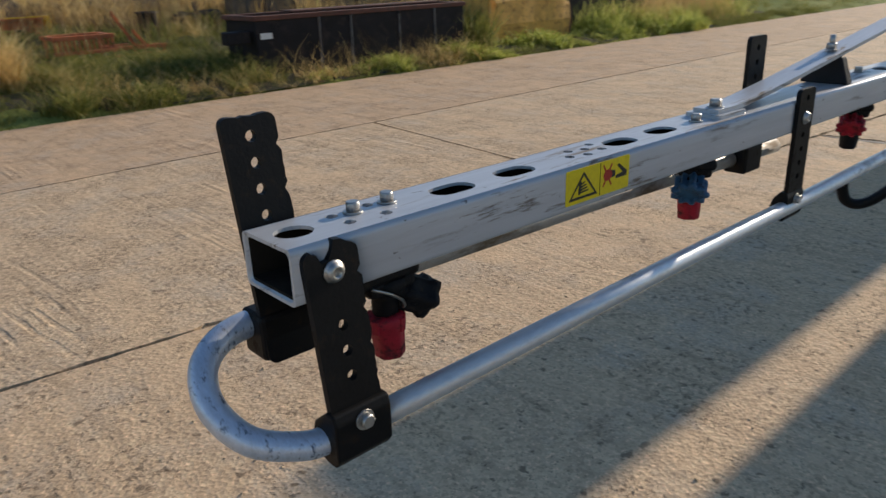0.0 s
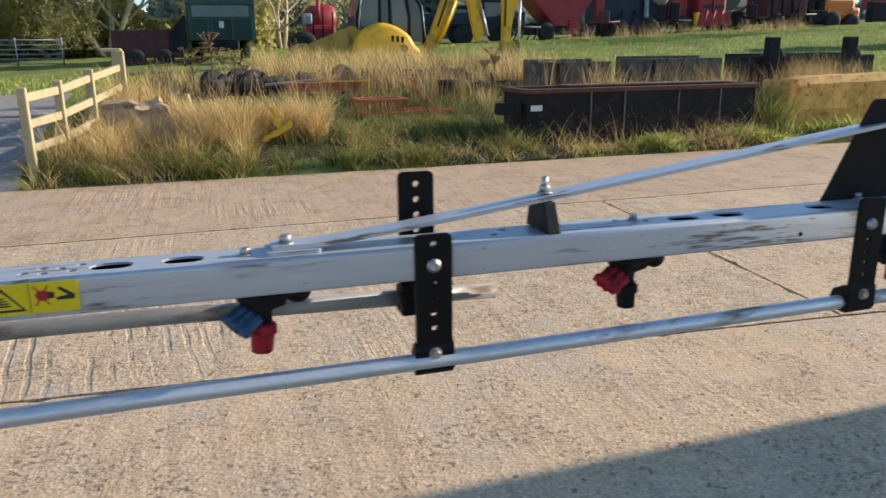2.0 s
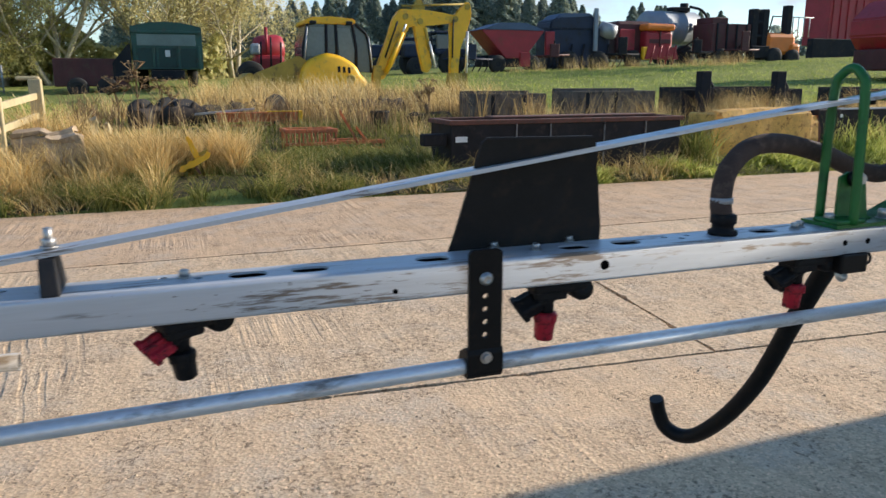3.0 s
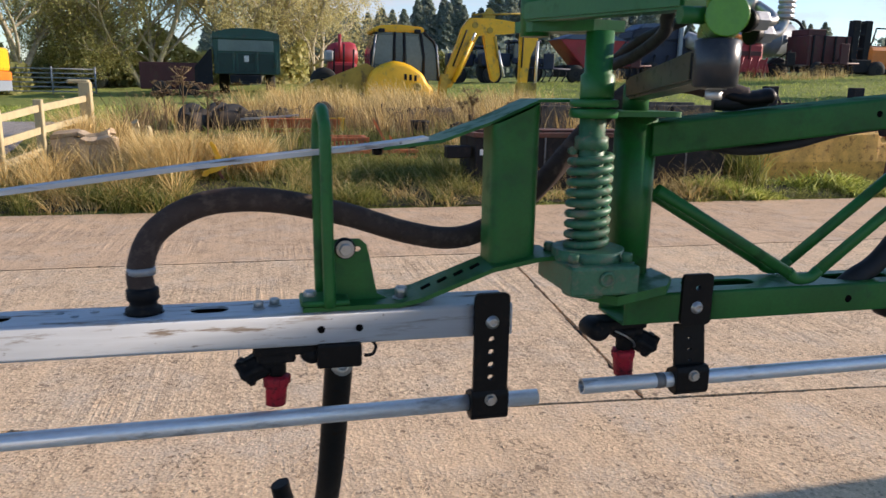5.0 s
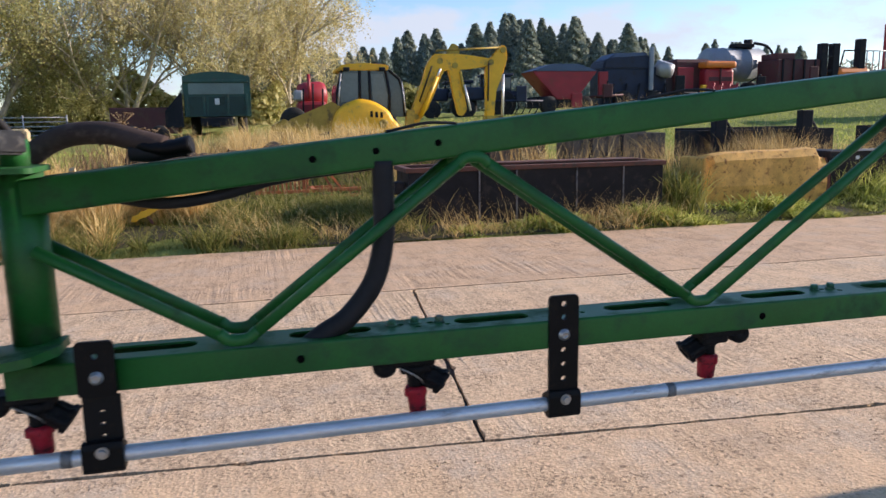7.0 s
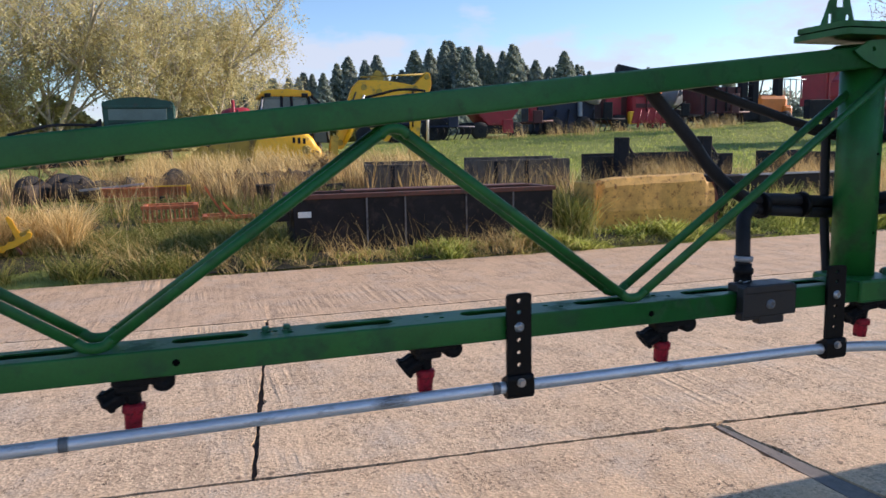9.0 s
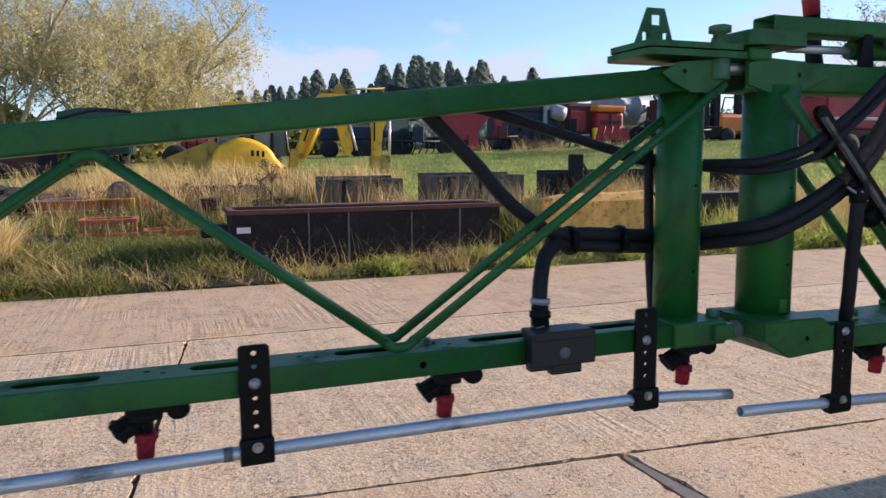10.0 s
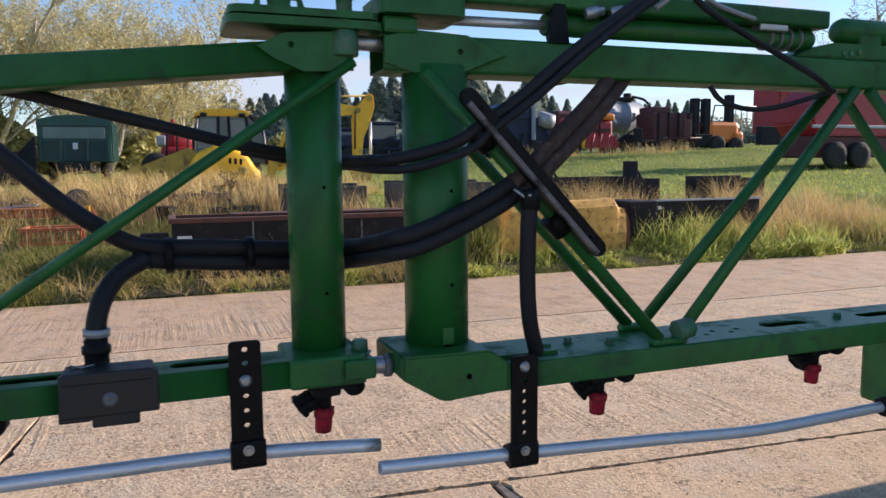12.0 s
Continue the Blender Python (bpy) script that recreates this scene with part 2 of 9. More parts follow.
    col = mix(t, ramp(t, damp, [(0.54, (0, 0, 0)), (0.72, (0.45, 0.45, 0.45))]), col, tuple(c * 0.66 for c in base))
    rake = None
    if raked:
        # deep rake marks over one stretch of the slab
        x0, x1, y0, y1 = raked
        sep = t.nodes.new("ShaderNodeSeparateXYZ")
        t.links.new(co.outputs["Object"], sep.inputs["Vector"])
        area = None
        for axis, lo, hi in (("X", x0, x1), ("Y", y0, y1)):
            for a_, b_ in ((lo - 0.35, lo + 0.25), (hi + 0.35, hi - 0.25)):
                r_ = t.nodes.new("ShaderNodeMapRange")
                r_.inputs["From Min"].default_value, r_.inputs["From Max"].default_value = a_, b_
                t.links.new(sep.outputs[axis], r_.inputs["Value"])
                area = r_.outputs["Result"] if area is None else mix(t, 1.0, area, r_.outputs["Result"], "MULTIPLY")
        mp = t.nodes.new("ShaderNodeMapping")
        mp.inputs["Rotation"].default_value = (0, 0, radians(-7))
        wv = t.nodes.new("ShaderNodeTexWave")
        wv.bands_direction = "X"
        wv.inputs["Scale"].default_value, wv.inputs["Distortion"].default_value, wv.inputs["Detail"].default_value = 3.4, 1.6, 2.0
        wv.inputs["Detail Scale"].default_value = 0.9
        t.links.new(co.outputs["Object"], mp.inputs["Vector"])
        t.links.new(mp.outputs["Vector"], wv.inputs["Vector"])
        broken = ramp(t, tex_noise(t, 4.0, 4, 0.6, (1.0, 0.35, 1.0)), [(0.42, (0, 0, 0)), (0.58, (1, 1, 1))])
        groove = ramp(t, wv.outputs["Fac"], [(0.06, (1, 1, 1)), (0.30, (0, 0, 0))])
        rake = mix(t, 1.0, mix(t, 1.0, area, broken, "MULTIPLY"), groove, "MULTIPLY")
        col = mix(t, ramp(t, rake, [(0.0, (0, 0, 0)), (1.0, (0.32, 0.32, 0.32))]), col, tuple(c * 0.4 for c in base))
    t.links.new(col, b.inputs["Base Color"])
    b.inputs["Roughness"].default_value = 0.86
    b.inputs["Specular IOR Level"].default_value = 0.35
    h1 = t.nodes.new("ShaderNodeBump")
    h1.inputs["Strength"].default_value, h1.inputs["Distance"].default_value = ridges * 2, 0.012
    where = ramp(t, tex_noise(t, 0.9, 4, 0.6), [(0.50, (0.08, 0.08, 0.08)), (0.62, (1, 1, 1))])
    t.links.new(mix(t, where, (0.5, 0.5, 0.5), tex_noise(t, 19.0, 3, 0.6, (1.0, 0.04, 1.0))), h1.inputs["Height"])
    h2 = t.nodes.new("ShaderNodeBump")
    h2.inputs["Strength"].default_value, h2.inputs["Distance"].default_value = 0.45, 0.005
    t.links.new(vor.outputs["Distance"], h2.inputs["Height"])
    t.links.new(h1.outputs["Normal"], h2.inputs["Normal"])
    h3 = t.nodes.new("ShaderNodeBump")
    h3.inputs["Strength"].default_value, h3.inputs["Distance"].default_value = 0.4, 0.003
    t.links.new(fine, h3.inputs["Height"])
    t.links.new(h2.outputs["Normal"], h3.inputs["Normal"])
    h4 = t.nodes.new("ShaderNodeBump")
    h4.invert = True
    h4.inputs["Strength"].default_value, h4.inputs["Distance"].default_value = 0.6, 0.006
    t.links.new(holes, h4.inputs["Height"])
    t.links.new(h3.outputs["Normal"], h4.inputs["Normal"])
    last = h4
    if rake is not None:
        last = t.nodes.new("ShaderNodeBump")
        last.invert = True
        last.inputs["Strength"].default_value, last.inputs["Distance"].default_value = 0.6, 0.011
        t.links.new(rake, last.inputs["Height"])
        t.links.new(h4.outputs["Normal"], last.inputs["Normal"])
    t.links.new(last.outputs["Normal"], b.inputs["Normal"])
    return m


M_SLAB_NEAR = concrete("brushed_concrete", (0.665, 0.462, 0.282), 0.42, 0.28)
M_SLAB_MID = concrete("exposed_aggregate_concrete", (0.635, 0.447, 0.277), 0.72, 0.6, (-2.6, 0.3, 2.75, 4.6))
M_SLAB_FAR = concrete("worn_concrete", (0.60, 0.41, 0.25), 0.30, 0.75)
M_JOINT = surface("joint_dirt", (0.028, 0.024, 0.02), 0.95, 0, 0.4, 20, 90, 0.5, dirt=(0.10, 0.085, 0.065), dirt_amount=0.4)
M_PATCH = surface("bitumen_repair", (0.17, 0.145, 0.12), 0.75, 0, 0.3, 12, 120, 0.4, dirt=(0.24, 0.2, 0.165), dirt_amount=0.5)


def foliage(name, stops, rough=0.55, trans=0.0):
    """Leaves and blades: each piece takes its own tint."""
    m, t, b = nodes_of(name)
    g = t.nodes.new("ShaderNodeNewGeometry")
    col = ramp(t, g.outputs["Random Per Island"], stops)
    patch = tex_noise(t, 0.55, 4, 0.6)
    col = mix(t, ramp(t, patch, [(0.4, (0, 0, 0)), (0.75, (0.25, 0.25, 0.25))]), col, stops[0][1])
    t.links.new(col, b.inputs["Base Color"])
    b.inputs["Roughness"].default_value = rough
    b.inputs["Specular IOR Level"].default_value = 0.25
    if trans:
        tr = t.nodes.new("ShaderNodeBsdfTranslucent")
        t.links.new(col, tr.inputs["Color"])
        ms = t.nodes.new("ShaderNodeMixShader")
        ms.inputs["Fac"].default_value = trans
        t.links.new(b.outputs["BSDF"], ms.inputs[1])
        t.links.new(tr.outputs["BSDF"], ms.inputs[2])
        t.links.new(ms.outputs["Shader"], t.nodes["Material Output"].inputs["Surface"])
    return m


M_GRASS = foliage("grass_blades", [(0.0, (0.07, 0.095, 0.018)), (0.5, (0.20, 0.215, 0.045)), (1.0, (0.50, 0.44, 0.14))], 0.6, 0.4)
M_STRAW = foliage("dead_straw", [(0.0, (0.30, 0.19, 0.06)), (0.4, (0.72, 0.50, 0.18)), (1.0, (0.95, 0.76, 0.38))], 0.7, 0.3)
M_SEED = foliage("seed_heads", [(0.0, (0.16, 0.10, 0.05)), (1.0, (0.36, 0.25, 0.13))], 0.8, 0.2)
M_NETTLE = foliage("broad_weeds", [(0.0, (0.13, 0.18, 0.03)), (0.5, (0.46, 0.50, 0.09)), (1.0, (0.84, 0.82, 0.30))], 0.6, 0.45)
M_LEAF = foliage("autumn_leaves", [(0.0, (0.42, 0.37, 0.17)), (0.5, (0.64, 0.56, 0.27)), (1.0, (0.86, 0.78, 0.46))], 0.6, 0.55)
M_LEAF_OLIVE = foliage("olive_leaves", [(0.0, (0.34, 0.34, 0.14)), (0.5, (0.55, 0.52, 0.21)), (1.0, (0.78, 0.70, 0.35))], 0.6, 0.55)
M_HEDGE = foliage("hedge_leaves", [(0.0, (0.15, 0.16, 0.06)), (0.5, (0.28, 0.28, 0.10)), (1.0, (0.46, 0.43, 0.16))], 0.6, 0.35)
# needle tints are paled and greyed to paint in the haze of distance
M_PINE_HAZE = foliage("hazed_pine_needles", [(0.0, (0.21, 0.255, 0.235)), (0.6, (0.33, 0.385, 0.315)), (1.0, (0.46, 0.465, 0.33))], 0.8, 0.4)
M_BARK = surface("bark", (0.46, 0.40, 0.30), 0.9, 0, 0.4, 5, 40, 0.6, dist=0.02)


def turf(name):
    m, t, b = nodes_of(name)
    big = tex_noise(t, 0.35, 6, 0.65)
    mid = tex_noise(t, 3.0, 6, 0.7, (1, 0.5, 1))
    fine = tex_noise(t, 40.0, 4, 0.7)
    col = ramp(t, big, [(0.3, (0.19, 0.26, 0.05)), (0.55, (0.32, 0.39, 0.08)), (0.75, (0.46, 0.47, 0.15))])
    col = mix(t, 0.5, col, ramp(t, mid, [(0.3, (0.09, 0.11, 0.03)), (0.7, (0.34, 0.36, 0.11))]))
    col = mix(t, 0.35, col, ramp(t, fine, [(0.3, (0.03, 0.04, 0.012)), (0.7, (0.26, 0.26, 0.1))]))
    t.links.new(col, b.inputs["Base Color"])
    b.inputs["Roughness"].default_value = 0.95
    b.inputs["Specular IOR Level"].default_value = 0.1
    bump(t, b, mid, 0.8, 0.15)
    return m


M_TURF = turf("rough_turf")
M_FIELD = foliage("field_blades", [(0.0, (0.18, 0.25, 0.05)), (0.5, (0.37, 0.44, 0.09)), (1.0, (0.60, 0.60, 0.19))], 0.6, 0.45)
M_TRACK = concrete("grey_track_gravel", (0.34, 0.30, 0.26), 0.6, 0.1)
M_SOIL = surface("shade_darkened_thatch", (0.038, 0.034, 0.018), 0.95, 0, 0.4, 4, 40, 0.8, dirt=(0.11, 0.085, 0.04), dirt_amount=0.5, dist=0.03)
M_LOG = surface("dark_rotten_wood", (0.045, 0.035, 0.027), 0.95, 0, 0.4, 6, 50, 0.7, dirt=(0.10, 0.075, 0.05), dirt_amount=0.35, dist=0.01)
M_TIMBER = surface("pale_fence_timber", (0.46, 0.375, 0.21), 0.8, 0, 0.2, 6, 60, 0.4, dirt=(0.34, 0.3, 0.2), dirt_amount=0.3, dist=0.004)
M_STONE = surface("broken_stone", (0.46, 0.345, 0.225), 0.9, 0, 0.3, 4, 30, 0.8, dist=0.02)
M_TROUGHBLACK = surface("black_painted_steel_bin", (0.020, 0.018, 0.019), 0.6, 0, 0.3, 3, 60, 0.1, dirt=(0.050, 0.040, 0.034), dirt_amount=0.4, spec=0.15)
M_GREYEDGE = surface("patchy_grey_steel", (0.16, 0.15, 0.145), 0.6, 0.2, 0.35, 8, 60, 0.2, dirt=(0.04, 0.03, 0.025), dirt_amount=0.5)
M_RUST = surface("rusty_red_steel", (0.13, 0.05, 0.033), 0.8, 0, 0.35, 5, 60, 0.3, dirt=(0.09, 0.06, 0.045), dirt_amount=0.5)
M_RUSTORANGE = surface("faded_orange_steel", (0.55, 0.15, 0.05), 0.7, 0, 0.3, 5, 60, 0.2, dirt=(0.25, 0.11, 0.06), dirt_amount=0.4)
M_GREYPANEL = surface("weathered_grey_board", (0.12, 0.10, 0.08), 0.9, 0, 0.3, 3, 40, 0.4, dirt=(0.05, 0.045, 0.04), dirt_amount=0.5)
M_RUSTYELLOW = surface("rusting_yellow_steel", (0.66, 0.37, 0.08), 0.75, 0, 0.3, 5.5, 45, 0.4, dirt=(0.19, 0.075, 0.03), dirt_amount=0.36)
M_DIGGER = surface("digger_yellow_paint", (0.88, 0.47, 0.012), 0.42, 0, 0.12, 1.5, 30, 0.05, dirt=(0.42, 0.27, 0.07), dirt_amount=0.25)
M_DIGGER_DIRTY = surface("dirty_yellow_paint", (0.42, 0.29, 0.04), 0.6, 0, 0.25, 1.5, 30, 0.1, dirt=(0.16, 0.12, 0.05), dirt_amount=0.45)
M_PANE = surface("pale_cab_pane", (0.13, 0.155, 0.15), 0.18, 0, 0.25, 1.0, 10, 0.0, spec=0.7)
M_GLASSDARK = surface("tinted_cab_glass", (0.045, 0.065, 0.072), 0.15, 0, 0.2, 1.0, 10, 0.0, spec=0.8)
M_TYRE = surface("tyre_rubber", (0.025, 0.024, 0.023), 0.85, 0, 0.3, 4, 40, 0.3)
M_TRAILER = surface("dark_green_trailer_paint", (0.018, 0.075, 0.058), 0.5, 0, 0.2, 1.2, 20, 0.06, dirt=(0.06, 0.075, 0.06), dirt_amount=0.4)
# darker copy of the trailer green, with the panels' shade painted in
M_TRAILER_SHADE = surface("inset_shade_green", (0.013, 0.045, 0.036), 0.55, 0, 0.2, 1.2, 20, 0.06, dirt=(0.03, 0.045, 0.036), dirt_amount=0.4)
M_TRAILER_WIN = surface("grey_green_headboard", (0.16, 0.21, 0.19), 0.5, 0, 0.2, 1.2, 20, 0.05)
M_MAROON = surface("maroon_painted_steel", (0.075, 0.016, 0.017), 0.6, 0, 0.3, 1.2, 20, 0.05, dirt=(0.09, 0.05, 0.04), dirt_amount=0.4)
M_REDPAINT = surface("red_machine_paint", (0.33, 0.020, 0.028), 0.5, 0, 0.2, 1.2, 20, 0.05, dirt=(0.24, 0.05, 0.04), dirt_amount=0.35)
M_ORANGEPAINT = surface("orange_machine_paint", (0.75, 0.20, 0.02), 0.5, 0, 0.2, 1.2, 20, 0.05)
M_BLUEPAINT = surface("dark_blue_machine_paint", (0.010, 0.018, 0.045), 0.6, 0, 0.3, 1.2, 20, 0.05, dirt=(0.03, 0.03, 0.035), dirt_amount=0.4)
M_BLUELIGHT = surface("pale_sheet_and_highlight", (0.075, 0.11, 0.18), 0.6, 0, 0.15, 1.2, 20, 0.03)
M_TANKGREY = surface("galvanised_tank", (0.24, 0.275, 0.32), 0.6, 0.1, 0.2, 1.0, 20, 0.05)
M_DARKMACH = surface("dark_machine_steel", (0.018, 0.019, 0.023), 0.75, 0, 0.3, 1.2, 20, 0.1, dirt=(0.05, 0.042, 0.035), dirt_amount=0.35, spec=0.2)
M_GALV = surface("galvanised_rail", (0.35, 0.36, 0.37), 0.5, 0.4, 0.2, 3, 40, 0.05)
M_WHITE = surface("white_paint", (0.75, 0.74, 0.7), 0.5, 0, 0.08, 3, 40, 0.03)


# ---- building helpers ----
def part(name, bm, material, parent=None, label="", smooth=False):
    """Links a bmesh as one mesh object, under a thing or a part."""
    me = bpy.data.meshes.new(name)
    bmesh.ops.recalc_face_normals(bm, faces=bm.faces[:])
    if smooth:
        for f in bm.faces:
            f.smooth = True
    bm.to_mesh(me)
    bm.free()
    me.materials.append(material)
    ob = new(name, me)
    if parent is not None:
        ob.parent = parent
    if label:
        ob["label"] = label
    return ob


def thing(name, at, label, category, group="", kind=""):
    ob = new(name)
    ob.empty_display_size = 0.05
    ob.location = at
    return tagged(ob, label, category, group, kind)


def seat_parts(ob):
    """Parts were laid out in world metres: carry them back into their thing's own space."""
    inv = Matrix.Translation(ob.location).inverted()
    for o in ob.children:
        o.data.transform(inv)
        for s in o.children:
            s.data.transform(inv)
            for u in s.children:
                u.data.transform(inv)
    return ob


def box(bm, x0, x1, y0, y1, z0, z1, bevel=0.0, m=None, seg=2):
    r = bmesh.ops.create_cube(bm, size=1.0, matrix=Matrix.LocRotScale(((x0 + x1) / 2, (y0 + y1) / 2, (z0 + z1) / 2), None, (abs(x1 - x0), abs(y1 - y0), abs(z1 - z0))))
    vs = r["verts"]
    if bevel:
        es = list({e for v in vs for e in v.link_edges})
        out = bmesh.ops.bevel(bm, geom=es, offset=bevel, segments=seg, affect="EDGES", profile=0.5)
        vs = list({v for f in out["faces"] for v in f.verts} | {v for v in vs if v.is_valid})
    if m is not None:
        bmesh.ops.transform(bm, matrix=m, verts=vs)
    return vs


def new_box(x0, x1, y0, y1, z0, z1, bevel=0.0, m=None):
    bm = bmesh.new()
    box(bm, x0, x1, y0, y1, z0, z1, bevel, m)
    return bm


def smooth_path(pts, n=8):
    """Catmull-Rom through pts."""
    p = [Vector(q) for q in pts]
    p = [p[0] * 2 - p[1]] + p + [p[-1] * 2 - p[-2]]
    out = []
    for i in range(1, len(p) - 2):
        a, b, c, d = p[i - 1:i + 3]
        for k in range(n):
            u = k / n
            out.append(0.5 * ((2 * b) + (c - a) * u + (2 * a - 5 * b + 4 * c - d) * u * u + (3 * b - a - 3 * c + d) * u ** 3))
    out.append(p[-2])
    return out


def sweep(bm, pts, r, n=14, caps=True, hollow=0.0, squash=1.0, up=None):
    """A round bar along pts; r may be a list. hollow: wall thickness, open at both ends."""
    pts = [Vector(q) for q in pts]
    rs = r if isinstance(r, (list, tuple)) else [r] * len(pts)
    t0 = (pts[1] - pts[0]).normalized()
    side = t0.cross(Vector(up) if up else (Vector((0, 0, 1)) if abs(t0.z) < 0.9 else Vector((1, 0, 0)))).normalized()
    rings = []
    for i, q in enumerate(pts):
        t = (pts[min(i + 1, len(pts) - 1)] - pts[max(i - 1, 0)]).normalized()
        side = (side - t * side.dot(t)).normalized()
        upv = t.cross(side)
        rings.append([bm.verts.new(q + (side * math.cos(2 * math.pi * k / n) + upv * math.sin(2 * math.pi * k / n) * squash) * rs[i]) for k in range(n)])
    for a, b in zip(rings, rings[1:]):
        for k in range(n):
            f = bm.faces.new((a[k], a[(k + 1) % n], b[(k + 1) % n], b[k]))
            f.smooth = True
    if hollow:
        for ring, q, s in ((rings[0], pts[0], 1), (rings[-1], pts[-1], -1)):
            nb = pts[1] if s == 1 else pts[-2]
            deep = (nb - q).normalized() * 0.05
            inner = [bm.verts.new(q + (v.co - q) * (1 - hollow / rs[0])) for v in ring]
            back = [bm.verts.new(v.co + deep) for v in inner]
            for k in range(n):
                bm.faces.new((ring[k], ring[(k + 1) % n], inner[(k + 1) % n], inner[k]))
                bm.faces.new((inner[k], inner[(k + 1) % n], back[(k + 1) % n], back[k]))
            bm.faces.new(back)
    elif caps:
        bm.faces.new(rings[0])
        bm.faces.new(rings[-1])
    return rings


def rod(a, b, r, n=14, **kw):
    bm = bmesh.new()
    sweep(bm, [a, b], r, n, **kw)
    return bm


def hose(pts, r, n=12, steps=8):
    bm = bmesh.new()
    sweep(bm, smooth_path(pts, steps), r, n)
    return bm


def lathe(bm, profile, at, axis=(0, 0, 1), n=18, lobes=0, lobe=0.0):
    """Turns a profile of (radius, height) about an axis through at."""
    q = Vector(axis).normalized().to_track_quat("Z", "Y").to_matrix().to_4x4()
    m = Matrix.Translation(at) @ q
    rings = []
    for r, h in profile:
        rings.append([bm.verts.new(m @ Vector((r * (1 + lobe * math.cos(lobes * 2 * math.pi * k / n)) * math.cos(2 * math.pi * k / n), r * (1 + lobe * math.cos(lobes * 2 * math.pi * k / n)) * math.sin(2 * math.pi * k / n), h))) for k in range(n)])
    for a, b in zip(rings, rings[1:]):
        for k in range(n):
            f = bm.faces.new((a[k], a[(k + 1) % n], b[(k + 1) % n], b[k]))
            f.smooth = True
    bm.faces.new(rings[0])
    bm.faces.new(rings[-1])


def oval(cx, cy, rx, ry, n=16):
    return [(cx + rx * math.cos(2 * math.pi * k / n), cy + ry * math.sin(2 * math.pi * k / n)) for k in range(n)]


def slot(cx, cy, half, r, n=6):
    """A rounded slot along the first axis."""
    out = []
    for s, a0 in ((1, -90), (-1, 90)):
        for k in range(n + 1):
            a = radians(a0 + 180 * k / n)
            out.append((cx + s * (half - r) + r * math.cos(a), cy + r * math.sin(a)))
    return out


def rounded(x0, x1, y0, y1, r, n=4):
    out = []
    for cx, cy, a0 in ((x1 - r, y1 - r, 0), (x0 + r, y1 - r, 90), (x0 + r, y0 + r, 180), (x1 - r, y0 + r, 270)):
        for k in range(n + 1):
            a = radians(a0 + 90 * k / n)
            out.append((cx + r * math.cos(a), cy + r * math.sin(a)))
    return out


def plate(bm, outer, holes, t0, t1, place):
    """A flat plate with holes: outlines in 2D, thickness from t0 to t1, place(u, v, w) gives the point."""
    for w in (t0, t1):
        edges = []
        for loop in [outer, *holes]:
            vs = [bm.verts.new(place(u, v, w)) for u, v in loop]
            edges += [bm.edges.new((vs[i], vs[(i + 1) % len(vs)])) for i in range(len(vs))]
        bmesh.ops.triangle_fill(bm, use_beauty=True, use_dissolve=False, edges=edges)
    for loop in [outer, *holes]:
        a = [bm.verts.new(place(u, v, t0)) for u, v in loop]
        b = [bm.verts.new(place(u, v, t1)) for u, v in loop]
        for i in range(len(a)):
            j = (i + 1) % len(a)
            bm.faces.new((a[i], a[j], b[j], b[i]))
    bmesh.ops.remove_doubles(bm, verts=bm.verts[:], dist=1e-5)


def xz(y=0.0):
    return lambda u, v, w: Vector((u, y + w, v))


def channel(bm, p0, p1, w, h, r, top=True, wall=0.003):
    """A hollow rectangular section along x from p0 to p1, whose points lie on the front top edge; the top face may be left open for a separate drilled plate."""
    p0, p1 = Vector(p0), Vector(p1)
    prof = []
    for cy, cz, a0 in ((w - r, -r, 90), (w - r, -h + r, 0), (r, -h + r, -90), (r, -r, -180)):
        for k in range(6):
            a = radians(a0 - 18 * k)
            prof.append((cy + r * math.cos(a), cz + r * math.sin(a)))
    inner = [(w / 2 + (y - w / 2) * (1 - 2 * wall / w), -h / 2 + (z + h / 2) * (1 - 2 * wall / h)) for y, z in prof]
    n = len(prof)
    ra = [[bm.verts.new(p + Vector((0, y, z))) for y, z in prof] for p in (p0, p1)]
    ri = [[bm.verts.new(p + Vector((0, y, z))) for y, z in inner] for p in (p0, p1)]
    last = n if top else n - 1
    for i in range(last):
        j = (i + 1) % n
        for rr in (ra, ri):
            f = bm.faces.new((rr[0][i], rr[0][j], rr[1][j], rr[1][i]))
            f.smooth = True
        for e in (0, 1):
            bm.faces.new((ra[e][i], ra[e][j], ri[e][j], ri[e][i]))


def bolt(at, axis, r=0.008, h=0.006, washer=True):
    bm = bmesh.new()
    a = Vector(at)
    d = Vector(axis).normalized()
    if washer:
        lathe(bm, [(r * 1.35, 0), (r * 1.35, 0.0015)], a, d, 16)
        a = a + d * 0.0015
    lathe(bm, [(r, 0), (r, h * 0.8), (r * 0.86, h)], a, d, 6)
    return bm


def button_bolt(at, axis, r=0.0080):
    bm = bmesh.new()
    a, d = Vector(at), Vector(axis).normalized()
    lathe(bm, [(r * 1.15, 0), (r * 1.15, 0.0012), (r, 0.0014), (r * 0.95, 0.003), (r * 0.72, 0.0052), (r * 0.42, 0.0058), (r * 0.42, 0.003)], a, d, 16)
    return bm


